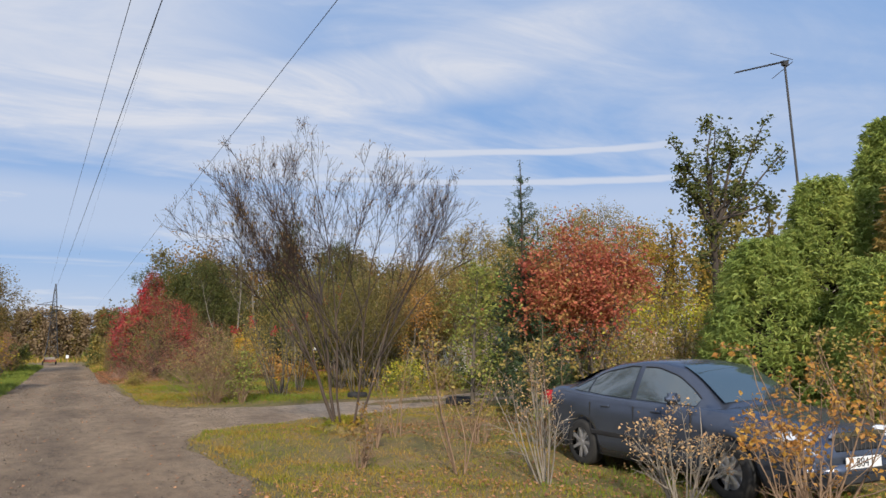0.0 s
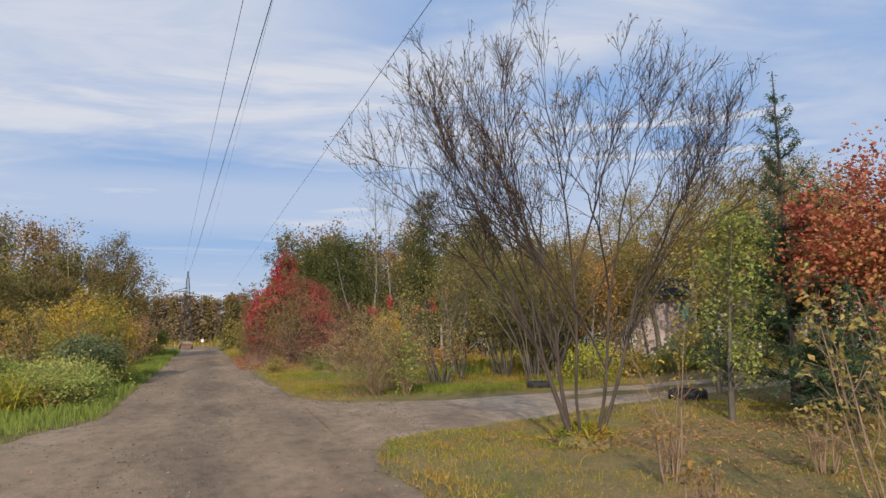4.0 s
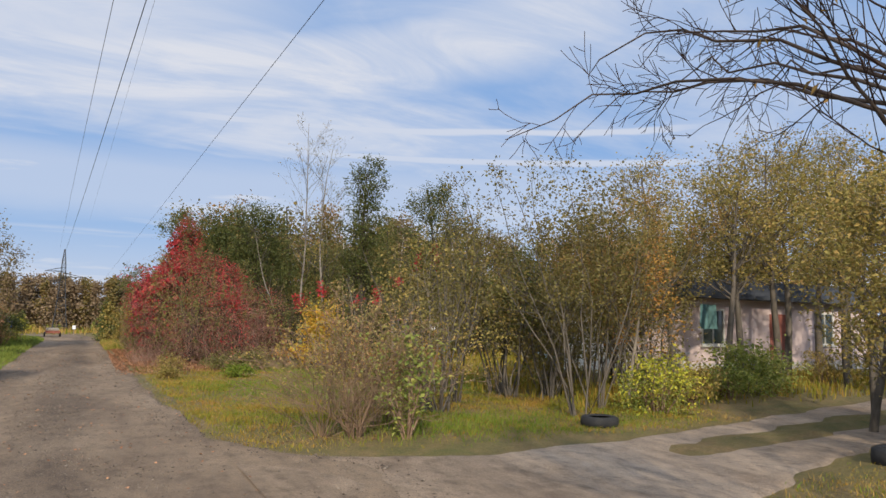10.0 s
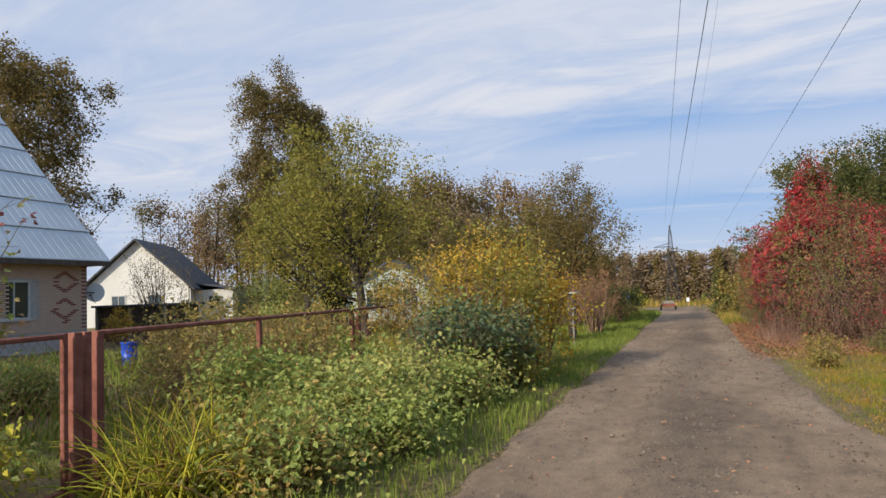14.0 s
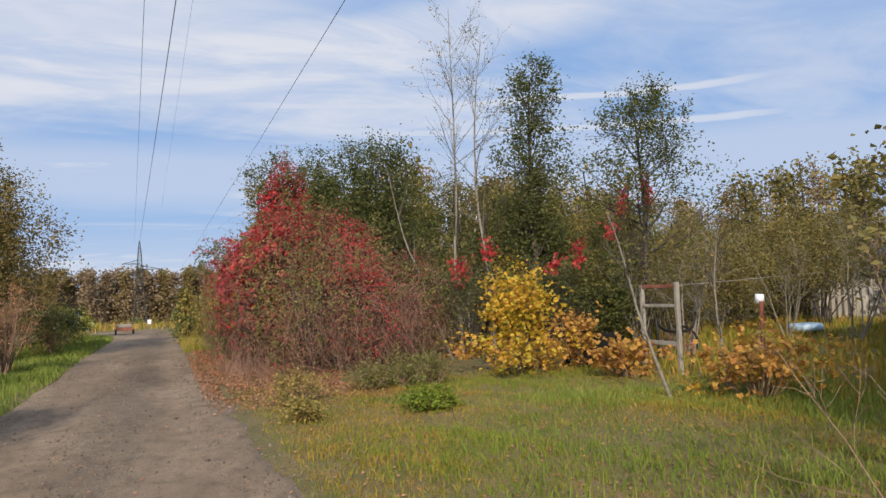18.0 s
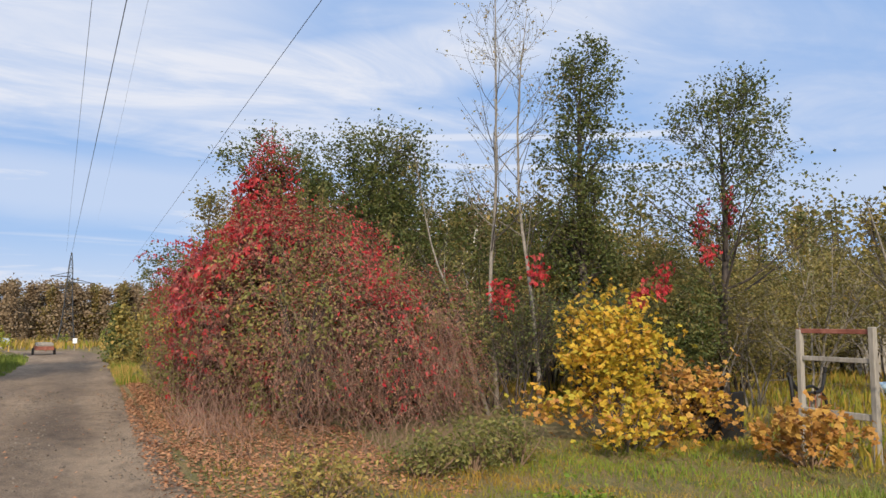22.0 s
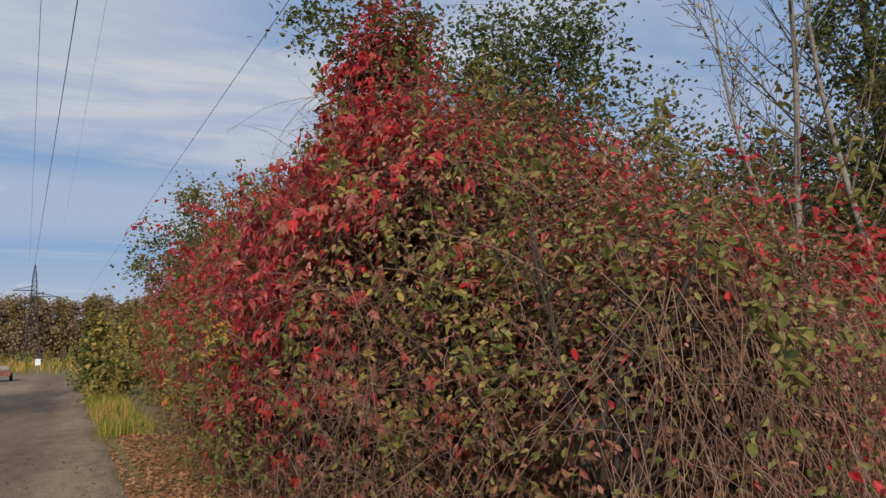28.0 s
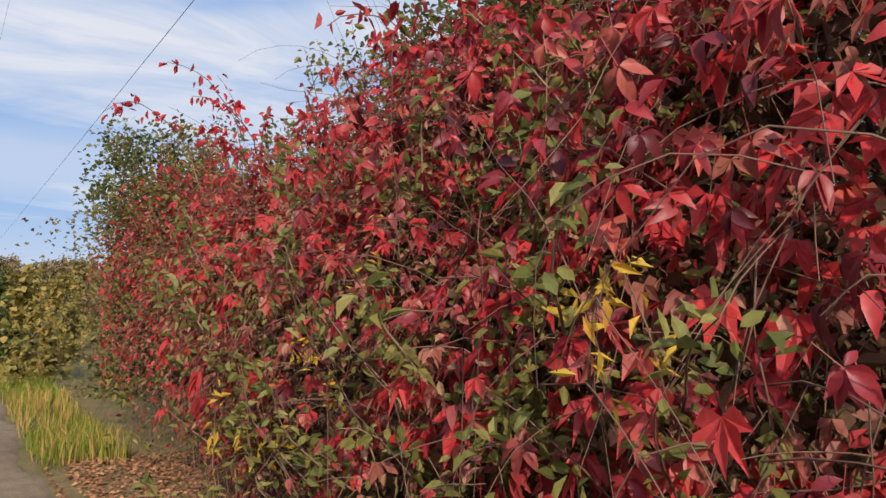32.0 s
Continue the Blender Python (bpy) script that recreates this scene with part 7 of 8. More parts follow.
# ---- garden clutter on the right ----
def posts():
    ob = thing("wooden_frame", "two weathered wooden posts joined by cross bars", "posts", (0, 0, 0))
    part("post", box_bm(8.51, 8.585, 31.97, 32.045, -0.1, 1.6, 0.01), M["timber_grey"], ob)
    part("post", box_bm(8.51, 8.585, 30.97, 31.045, -0.1, 1.64, 0.01), M["timber_grey"], ob)
    part("cross_bar", box_bm(8.53, 8.58, 31.0, 32.05, 1.55, 1.61, 0.006), M["rust"], ob, "rusty top bar")
    part("cross_bar", box_bm(8.53, 8.57, 31.0, 32.05, 0.52, 0.6, 0.006), M["timber_grey"], ob)
    part("cross_bar", box_bm(8.53, 8.57, 31.0, 32.05, 1.2, 1.26, 0.006), M["timber_grey"], ob)
    p = thing("rusty_post", "thin rust-brown post with an upturned white cup", "post", (8.53, 29.1, 0))
    part("pole", rod_bm((0, 0, -0.1), (0.03, 0, 1.3), 0.035, sides=10), M["rust"], p)
    bm = bmesh.new()
    bmesh.ops.create_cone(bm, cap_ends=True, segments=18, radius1=0.075, radius2=0.06, depth=0.13, matrix=Matrix.Translation((0.05, 0.05, 1.34)) @ Matrix.Rotation(radians(8), 4, "X"))
    part("cup", bm, M["white_plastic"], p, "white plastic cup", True)
    wire = thing("clothes_line", "thin line strung from wooden posts across a garden", "wire", (0, 0, 0))
    part("line", rod_bm((8.55, 31.02, 1.58), (24.0, 41.0, 1.9), 0.008, sides=5), M["timber_grey"], wire)


posts()


def bed_frame():
    """Bent black iron of an old bedstead leaning among the weeds."""
    ob = thing("iron_bedstead", "old black iron bedstead with curved ends in the weeds", "bed frame", (9.6, 33.0, 0), turn=20)

    def bent(pts, r, name):
        rng = np.random.default_rng(1)
        p = np.array(pts, float)
        t = np.linspace(0, len(p) - 1, 24)
        q = np.stack([np.interp(t, np.arange(len(p)), p[:, k]) for k in range(3)], 1)
        q = np.stack([np.convolve(np.r_[q[0, k], q[0, k], q[:, k], q[-1, k], q[-1, k]], np.ones(5) / 5, "valid") for k in range(3)], 1)
        child(name, tubes_mesh(name, [(q, np.full(len(q), r), 8)], M["iron_black"]), ob)

    bent([(0, 0, 0), (0, 0, 0.75), (0.05, 0.1, 1.0), (0.1, 0.0, 0.7), (0.5, 0, 0.62), (0.9, 0, 0.6)], 0.03, "bent_bar")
    bent([(0.9, 0, 0.6), (1.3, 0, 0.62), (1.5, 0, 0.9), (1.5, 0, 1.0)], 0.03, "bent_bar")
    bent([(1.5, 0, 0), (1.5, 0, 0.5), (1.2, 0.1, 0.7), (0.8, 0.1, 0.68)], 0.025, "bent_bar")
    for k in range(5):
        part("upright", rod_bm((0.2 + k * 0.28, 0.02, 0.05), (0.2 + k * 0.28, 0.02, 0.62), 0.009, sides=6), M["rust"], ob)
    part("lower_bar", rod_bm((0, 0.02, 0.3), (1.5, 0.02, 0.3), 0.014, sides=6), M["rust"], ob)


bed_frame()


def burnt_tub():
    ob = thing("metal_tub", "dark rusted metal box with a torn rim", "tub", (8.3, 33.4, 0), turn=25)
    bm = bmesh.new()
    for a, b, c, d in ((-0.45, 0.45, -0.36, -0.33), (-0.45, 0.45, 0.33, 0.36), (-0.45, -0.42, -0.33, 0.33), (0.42, 0.45, -0.33, 0.33)):
        box_bm(a, b, c, d, 0, 0.62, 0.004, bm)
    for v in bm.verts:
        if v.co.z > 0.5:
            v.co += Vector((0.05 * math.sin(v.co.y * 9), 0.04 * math.sin(v.co.x * 8), 0.06 * math.sin(v.co.x * 7 + v.co.y * 5)))
    part("shell", bm, M["iron_black"], ob)
    part("bottom", box_bm(-0.42, 0.42, -0.33, 0.33, 0.02, 0.05), M["rust"], ob)
    lid = box_bm(-0.5, 0.3, -0.3, 0.35, 0.66, 0.68)
    bmesh.ops.rotate(lid, verts=lid.verts, cent=(0, 0, 0.66), matrix=Matrix.Rotation(radians(9), 3, "Y"))
    part("bent_lid", lid, M["iron_black"], ob)


burnt_tub()


def pool_board():
    ob = thing("paddling_pool", "flat pale blue paddling pool on the grass", "pool", (17.6, 36.7, 0.12))
    ob.scale = (0.6, 0.6, 0.6)
    bm = bmesh.new()
    prof = [(0.75, 0.0), (0.95, 0.02), (1.0, 0.2), (0.95, 0.34), (0.85, 0.36), (0.8, 0.3), (0.8, 0.12)]
    rings = [[bm.verts.new((0.85 * p * math.cos(a), 0.75 * p * math.sin(a), z + 0.04 * math.sin(3 * a) * z)) for p, z in prof] for a in np.linspace(0, 2 * np.pi, 28, endpoint=False)]
    for k in range(28):
        for q in range(len(prof) - 1):
            bm.faces.new((rings[k][q], rings[k][q + 1], rings[(k + 1) % 28][q + 1], rings[(k + 1) % 28][q]))
    bm.faces.new([r[-1] for r in rings])
    part("ring", bm, M["pale_blue"], ob, "", True)


pool_board()


def garden_table():
    ob = thing("garden_table", "small white garden table on crossed legs", "table", (16.3, 28.0, 0), turn=15)
    part("top", box_bm(-0.45, 0.45, -0.3, 0.3, 0.7, 0.75, 0.01), M["timber_white"], ob)
    for x, y, dx in ((-0.35, -0.2, 0.2), (0.35, -0.2, -0.2), (-0.35, 0.2, 0.2), (0.35, 0.2, -0.2)):
        part("leg", rod_bm((x, y, 0), (x + dx, y, 0.7), 0.04, sides=6), M["timber_white"], ob)
    sh = thing("hung_cloth", "teal sheet hung between trees", "cloth", (15.9, 26.2, 0))
    u, v = np.meshgrid(np.linspace(-0.3, 0.3, 20), np.linspace(1.5, 2.2, 16))
    child("sheet", grid_mesh("sheet", u, 0.06 * np.sin(u * 17) * (2.3 - v), v, M["teal_cloth"]), sh)
    part("line", rod_bm((-1.4, 0, 2.24), (2.0, 0.4, 2.24), 0.006, sides=4), M["timber_grey"], sh)


garden_table()


# ---- antenna ----
def antenna():
    ob = thing("tv_antenna", "tall mast with a long television antenna", "antenna", (13.25, 9.7, 0))
    part("mast", rod_bm((0, 0, 0), (-0.44, 0, 7.35), 0.03, 0.022), M["steel_dark"], ob)
    part("boom", rod_bm((-0.3, 0, 7.4), (-1.95, -0.05, 6.85), 0.014, sides=6), M["steel_dark"], ob)
    for k in range(13):
        f = k / 12
        c = Vector((-0.5 - 1.4 * f, -0.01 - 0.04 * f, 7.33 - 0.47 * f))
        part("element", rod_bm(c + Vector((0.0, -0.14 + 0.05 * f, 0)), c + Vector((0.0, 0.14 - 0.05 * f, 0)), 0.006, sides=4), M["steel_dark"], ob)
    for s in (-1, 1):
        part("reflector", rod_bm((-0.44, -0.2, 7.3 + s * 0.02), (-0.6, 0.2, 7.3 + s * 0.28), 0.008, sides=4), M["steel_dark"], ob)
    part("clamp", box_bm(-0.5, -0.36, -0.04, 0.04, 7.26, 7.36), M["steel_dark"], ob)


antenna()


# ---- pylon, wires ----
def pylon():
    px_, py_, top, zb = -6.1, 190.0, 15.5, -3.6
    ob = thing("power_pylon", "dark steel lattice power pylon beyond the road's end", "pylon", (px_, py_, zb))
    H = top - zb

    def half(z):
        f = z / H
        return np.interp(f, [0, 0.25, 0.65, 0.85, 1.0], [1.7, 1.05, 0.5, 0.36, 0.05])

    levels = [0, 2.2, 4.6, 6.6, 8.4, 10.0, 11.4, 12.7, 13.9, 15.0, 16.0, 17.0, 17.9, H]
    for sx in (-1, 1):
        for sy in (-1, 1):
            pts = [(sx * half(z), sy * half(z), z) for z in levels]
            child("leg", tubes_mesh("leg", [(np.array(pts), np.full(len(pts), 0.085), 4)], M["steel_dark"]), ob)
    for z0, z1 in zip(levels[:-1], levels[1:]):
        a, b = half(z0), half(z1)
        for (p, q) in (((-a, -a, z0), (b, -b, z1)), ((a, -a, z0), (-b, -b, z1)), ((-a, a, z0), (-b, -b, z1)), ((a, a, z0), (b, -b, z1))):
            part("brace", rod_bm(p, q, 0.04, sides=4), M["steel_dark"], ob)
        part("brace", rod_bm((-b, -b, z1), (b, -b, z1), 0.06, sides=4), M["steel_dark"], ob)
    for z, s, ln in ((14.2, -1, 3.6), (13.0, 1, 4.2), (11.8, -1, 2.6)):
        part("cross_arm", rod_bm((0, 0, z), (s * ln, 0, z), 0.13, 0.05, 4), M["steel_dark"], ob)
        part("cross_arm", rod_bm((0, 0, z + 0.9), (s * ln, 0, z), 0.08, 0.05, 4), M["steel_dark"], ob)


pylon()


def sag(a, b, drop, n=40):
    a, b = np.array(a, float), np.array(b, float)
    t = np.linspace(0, 1, n)
    p = a + (b - a) * t[:, None]
    p[:, 2] -= drop * 4 * t * (1 - t)
    return p


WIRES = [((3.53, -40, 8.4), (-7.1, 190, 15.4), -1.0, 0.01), ((4.83, -40, 13.0), (-6.5, 190, 13.0), 0.8, 0.017), ((3.41, -40, 10.4), (-1.65, 190, 22.3), 0.0, 0.006), ((7.16, -40, 11.65), (2.7, 330, 13.5), 0.0, 0.013)]
for a_, b_, d_, r_ in WIRES:
    w_ = thing("power_line", "dark overhead power line along the road", "wire", (0, 0, 0), "overhead wires")
    child("cable", tubes_mesh("cable", [(sag(a_, b_, d_), np.full(40, r_), 5)], M["iron_black"]), w_)
for z_, y_ in ((4.2, 196.0), (4.9, 198.0)):
    w_ = thing("power_line", "thin cross-country power line before the forest", "wire", (0, 0, 0), "overhead wires")
    child("cable", tubes_mesh("cable", [(sag((-90, y_, z_ + 1), (110, y_, z_), 1.5), np.full(40, 0.03), 4)], M["iron_black"]), w_)


# ---- things at the end of the road ----
def cart():
    ob = thing("garden_trailer", "small box trailer with a pale load at the road's end", "trailer", (-2.2, 64.5, float(land(np.array(-2.2), np.array(64.5)))), turn=8)
    ob.scale = (0.6, 0.6, 0.6)
    part("bed", box_bm(-0.65, 0.65, -0.9, 0.9, 0.42, 0.72, 0.02), M["rust"], ob, "red-brown box")
    part("load", box_bm(-0.6, 0.6, -0.85, 0.85, 0.72, 1.0, 0.06, None, 2), M["timber_grey"], ob, "pale boards on top")
    for s in (-1, 1):
        part("wheel", rod_bm((s * 0.68, 0, 0.28), (s * 0.82, 0, 0.28), 0.28, sides=18), M["rubber"], ob)
    part("drawbar", rod_bm((0, -0.9, 0.45), (0, -1.9, 0.4), 0.04), M["rust"], ob)
    sg = thing("sign", "small white sign on a short post", "sign", (-1.05, 69.5, float(hill(0, 69.5))))
    sg.scale = (0.55, 0.55, 0.55)
    part("post", rod_bm((0, 0, 0), (0, 0, 1.1), 0.03), M["timber_grey"], sg)
    part("board", box_bm(-0.2, 0.2, -0.03, -0.005, 0.75, 1.25, 0.005), M["white_plastic"], sg)


cart()


def blue_bin():
    ob = thing("water_barrel", "bright blue plastic water barrel in a garden", "barrel", (-14.2, 30.6, 0.0))
    ob.scale = (0.62, 0.62, 0.72)
    bm = bmesh.new()
    prof = [(0.0, 0.3), (0.27, 0.3), (0.3, 0.34), (0.31, 0.6), (0.34, 0.63), (0.31, 0.66), (0.33, 1.1), (0.36, 1.12), (0.36, 1.16), (0.3, 1.16)]
    rings = [[bm.verts.new((max(p, 0.001) * math.cos(a), max(p, 0.001) * math.sin(a), z - 0.3)) for p, z in prof] for a in np.linspace(0, 2 * np.pi, 24, endpoint=False)]
    for k in range(24):
        for q in range(len(prof) - 1):
            bm.faces.new((rings[k][q], rings[(k + 1) % 24][q], rings[(k + 1) % 24][q + 1], rings[k][q + 1]))
    part("barrel_body", bm, M["blue_plastic"], ob, "", True)


blue_bin()


def scrap_pile():
    ob = thing("parked_van", "old white van partly hidden by shrubs", "van", (-5.9, 74.5, -0.15), turn=20)
    ob.scale = (0.62, 0.62, 0.62)
    part("van_body", box_bm(-2.0, 2.0, -0.85, 0.85, 0.35, 1.15, 0.12, None, 3), M["white_plastic"], ob, "", True)
    part("van_cabin", prism_bm([(-1.6, 1.15), (-1.3, 1.7), (0.6, 1.7), (1.2, 1.15)], 1.5, Matrix.Translation((0, -0.75, 0))), M["glass"], ob, "dark windows")
    for x in (-1.3, 1.3):
        for y in (-0.75, 0.75):
            part("wheel", rod_bm((x, y - 0.1, 0.3), (x, y + 0.1, 0.3), 0.3, sides=16), M["rubber"], ob)
    tp = thing("water_tank", "bright blue plastic tank standing on planks", "tank", (-5.5, 73.6, -0.1))
    part("stand", box_bm(-0.7, 0.7, -0.45, 0.45, 0, 0.5, 0.02), M["timber_grey"], tp, "grey plank stand")
    part("tank", rod_bm((0, 0, 0.5), (0, 0, 1.3), 0.3, 0.28, 20), M["blue_plastic"], tp)


def pillar():
    ob = thing("gate_pillar", "weathered wooden pillar with a flat cap by the road", "post", (-4.0, 38.2, 0))
    part("shaft", box_bm(-0.11, 0.11, -0.11, 0.11, -0.1, 1.42, 0.015), M["timber_dark"], ob)
    part("cap", box_bm(-0.22, 0.22, -0.2, 0.2, 1.42, 1.48, 0.012), M["mortar"], ob, "pale flat cap")
    for z in (0.45, 0.95):
        part("band", box_bm(-0.117, 0.117, -0.117, 0.117, z, z + 0.05, 0.004), M["timber_grey"], ob)
    st = thing("marker_stake", "thin pale wooden stake in the verge", "post", (-3.4, 34.8, 0))
    part("stake", rod_bm((0, 0, -0.1), (0.01, 0, 0.95), 0.024, 0.02, 7), M["timber_grey"], st)


def lean_to():
    ob = thing("lean_to", "low dark wooden shed with a flat roof by a house", "shed", (-23.6, 41.2, 0))
    part("roof", box_bm(-1.5, 2.6, -1.2, 1.2, 1.5, 1.6, 0.02), M["roof_dark"], ob, "dark flat roof")
    part("wall", box_bm(-1.3, 2.4, -0.95, 1.0, -0.1, 1.5), M["timber_dark"], ob)
    for x in (-1.3, 0.5, 2.35):
        part("post", box_bm(x - 0.05, x + 0.05, -1.1, -1.0, -0.1, 1.5), M["timber_grey"], ob)


lean_to()
pillar()
scrap_pile()

# ---- plants on the left side ----
bush("viburnum_bush", "tall viburnum with green and orange-brown leaves", (-10.3, 20.4, 0), 4.2, 3.5, 301, "leaf_viburnum", stems=18, leaf=0.105, count=330, per=28, shape="blob", extra_mat="leaf_olive", sigma=0.17)
bush("viburnum_bush", "dark red crown of a viburnum", (-9.3, 21.2, 0), 3.35, 2.0, 302, "vine_maroon", stems=10, leaf=0.1, count=70, per=24, shape="blob", extra_mat="leaf_viburnum", sigma=0.16, top_only=0.7)
bush("viburnum_bush", "lower viburnum with yellow-green and brown leaves", (-8.0, 20.4, 0), 2.5, 2.4, 303, "leaf_viburnum", stems=12, leaf=0.1, count=130, per=24, shape="blob", extra_mat="leaf_green", sigma=0.16)
bush("bush", "half-bare bush with small leaves at a house corner", (-21.9, 40.6, 0), 4.3, 2.4, 304, "leaf_birch", bark="bark_grey", stems=16, leaf=0.08, count=70, per=18, sigma=0.2, fan=0.35)
bush("bush", "golden bush at the corner of a brick house", (-21.6, 38.0, 0), 1.45, 1.0, 305, "leaf_yellow", stems=12, leaf=0.08, count=60, per=22)
for k, (x, y, h, w, m, e) in enumerate([(-5.6, 19.4, 0.75, 1.4, "leaf_garden", "leaf_lime"), (-6.3, 19.3, 0.85, 1.6, "leaf_garden", "leaf_pale"), (-5.3, 22.9, 1.05, 1.2, "leaf_garden", "leaf_olive"), (-7.2, 24.6, 1.5, 2.0, "leaf_olive", "leaf_garden"), (-6.4, 26.6, 1.5, 1.8, "leaf_olive", "leaf_garden"), (-8.6, 27.4, 1.6, 2.4, "leaf_olive", None), (-9.5, 30.5, 1.5, 2.4, "leaf_garden", "leaf_olive"), (-13.4, 32, 0.9, 2.6, "leaf_olive", None)]):
    bush("garden_bush", "leafy green garden bush behind a wire fence", (x, y, 0), h, w, 310 + k, m, stems=12, leaf=0.075, count=70, per=28, extra_mat=e, group="bushes behind the fence")
for k, (x, y, h, w, m) in enumerate([(-3.75, 21.3, 0.6, 1.3, "leaf_garden"), (-3.6, 22.6, 0.72, 1.5, "leaf_pale"), (-3.7, 23.7, 0.9, 1.5, "leaf_pale"), (-4.3, 24.5, 0.62, 1.3, "leaf_garden"), (-4.2, 22.4, 0.6, 1.2, "leaf_olive")]):
    bush("bush", "low yellow-green bush on the roadside bank", (x, y, 0), h, w, 330 + k, m, stems=22, leaf=(0.06, 0.075)[k % 2], count=90, per=26, sigma=0.19, fan=0.8, twig=8, extra_mat="leaf_garden", group="roadside bushes")
bush("aster_clump", "tall dark blue-green asters with withered heads", (-3.6, 25.9, 0), 1.5, 1.4, 340, "leaf_aster", stems=40, leaf=0.085, count=80, per=18, fan=0.6, sigma=0.17, extra_mat="leaf_garden")
bush("aster_clump", "tall dark blue-green asters with withered heads", (-3.2, 26.5, 0), 1.4, 1.2, 341, "leaf_aster", stems=30, leaf=0.08, count=64, per=18, fan=0.6, sigma=0.17, extra_mat="leaf_olive")
bush("bush", "yellow and orange roadside bush", (-3.85, 28.2, 0), 2.7, 2.3, 342, "leaf_apple", stems=20, leaf=0.075, count=210, per=30, extra_mat="leaf_yellow", sigma=0.16)
bush("bush", "yellow and orange roadside bush", (-3.3, 29.7, 0), 2.2, 1.7, 343, "leaf_maple_yellow", stems=20, leaf=0.075, count=130, per=28, extra_mat="leaf_green", sigma=0.16)
bush("bush", "yellowing green bush behind a fence", (-5.6, 29.6, 0), 2.4, 2.4, 344, "leaf_olive", stems=20, leaf=0.075, count=120, per=30, extra_mat="leaf_yellow")
bush("bush", "brown nearly bare roadside bush", (-4.6, 35.6, 0), 2.2, 2.0, 345, "leaf_autumn", bark="twig_brown", stems=50, leaf=0.045, count=110, per=22, twig=9)
bush("bush", "brown nearly bare roadside bush", (-3.6, 40.4, 0), 2.3, 2.2, 346, "dead_leaf", bark="twig_brown", stems=50, leaf=0.045, count=60, per=22, twig=9)
bush("bush", "dark green low bush at the roadside", (-3.5, 47.6, 0), 1.7, 1.8, 372, "leaf_dark", stems=16, leaf=0.07, count=90, per=28, extra_mat="leaf_olive")
bush("bush", "dark green low bush at the roadside", (-4.0, 52.5, 0), 1.7, 2.8, 347, "leaf_dark", stems=16, leaf=0.08, count=100, per=30)
bush("bush", "dark green low bush at the roadside", (-4.6, 56.0, 0), 1.6, 2.6, 348, "leaf_green", stems=16, leaf=0.08, count=100, per=30)
bush("bush", "yellow-green bush near the road's end", (-3.9, 59.0, 0), 1.3, 1.5, 349, "leaf_lime", stems=16, leaf=0.08, count=60, per=26)
tree("roadside_tree", "broad dark tree with brown-green leaves", (-4.9, 45.2, 0), 6.2, 2.3, 350, "bark_dark", "leaf_birch", 0.095, 18, crown_from=0.1, limbs=46, twigs=9, fill=520, zc=0.52, fz=0.46)
tree("roadside_tree", "broad dark tree with brown-green leaves", (-8.0, 41.5, 0), 3.7, 2.1, 351, "bark_dark", "leaf_drab_shade", 0.1, 16, crown_from=0.12, limbs=40, twigs=9, fill=120, zc=0.55, fz=0.42)
tree("roadside_tree", "broad dark tree with brown-green leaves", (-8.6, 48.5, 0), 4.5, 2.2, 352, "bark_dark", "leaf_birch", 0.1, 18, crown_from=0.12, limbs=40, twigs=9, fill=140)
tree("pine_tree", "dark green pine beside the road", (-6.8, 56.5, 0), 5.4, 1.7, 353, "bark_dark", "needle_dark", 0.14, 20, crown_from=0.25, limbs=34, twigs=8, shape="needle", sigma=0.16)
tree("apple_tree", "big apple tree with yellow-green leaves in a garden", (-12.1, 40.3, 0), 7.6, 4.2, 354, "bark_dark", "leaf_apple", 0.115, 22, crown_from=0.2, limbs=54, twigs=9, trunk_r=0.2, fill=330, zc=0.55, fz=0.44)
tree("apple_tree", "big apple tree with yellow-green leaves in a garden", (-15.8, 42.5, 0), 6.9, 3.4, 355, "bark_dark", "leaf_apple", 0.115, 18, crown_from=0.24, limbs=40, twigs=9, trunk_r=0.2, fill=200, zc=0.6, fz=0.4)
for k, (x, y, h, w, m, e) in enumerate([(-17.4, 44.6, 3.0, 3.0, "leaf_garden", "leaf_dark"), (-19.8, 45.4, 2.9, 2.8, "leaf_dark", "leaf_garden"), (-22.6, 49.0, 2.6, 3.0, "leaf_drab_shade", "leaf_dark"), (-14.0, 47.0, 2.4, 2.6, "leaf_drab_shade", "leaf_olive")]):
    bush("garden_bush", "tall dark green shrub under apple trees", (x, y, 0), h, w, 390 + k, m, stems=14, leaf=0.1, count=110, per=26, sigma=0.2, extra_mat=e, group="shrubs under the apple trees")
thuja((-15.3, 44.2, 0), 2.9, 1.1, 396, "needle_dark")
tree("apple_tree", "spreading tree with yellow-brown leaves", (-11.3, 50.0, 0), 4.9, 2.5, 356, "bark_dark", "leaf_drab_shade", 0.11, 16, crown_from=0.2, limbs=36, twigs=8, fill=120)

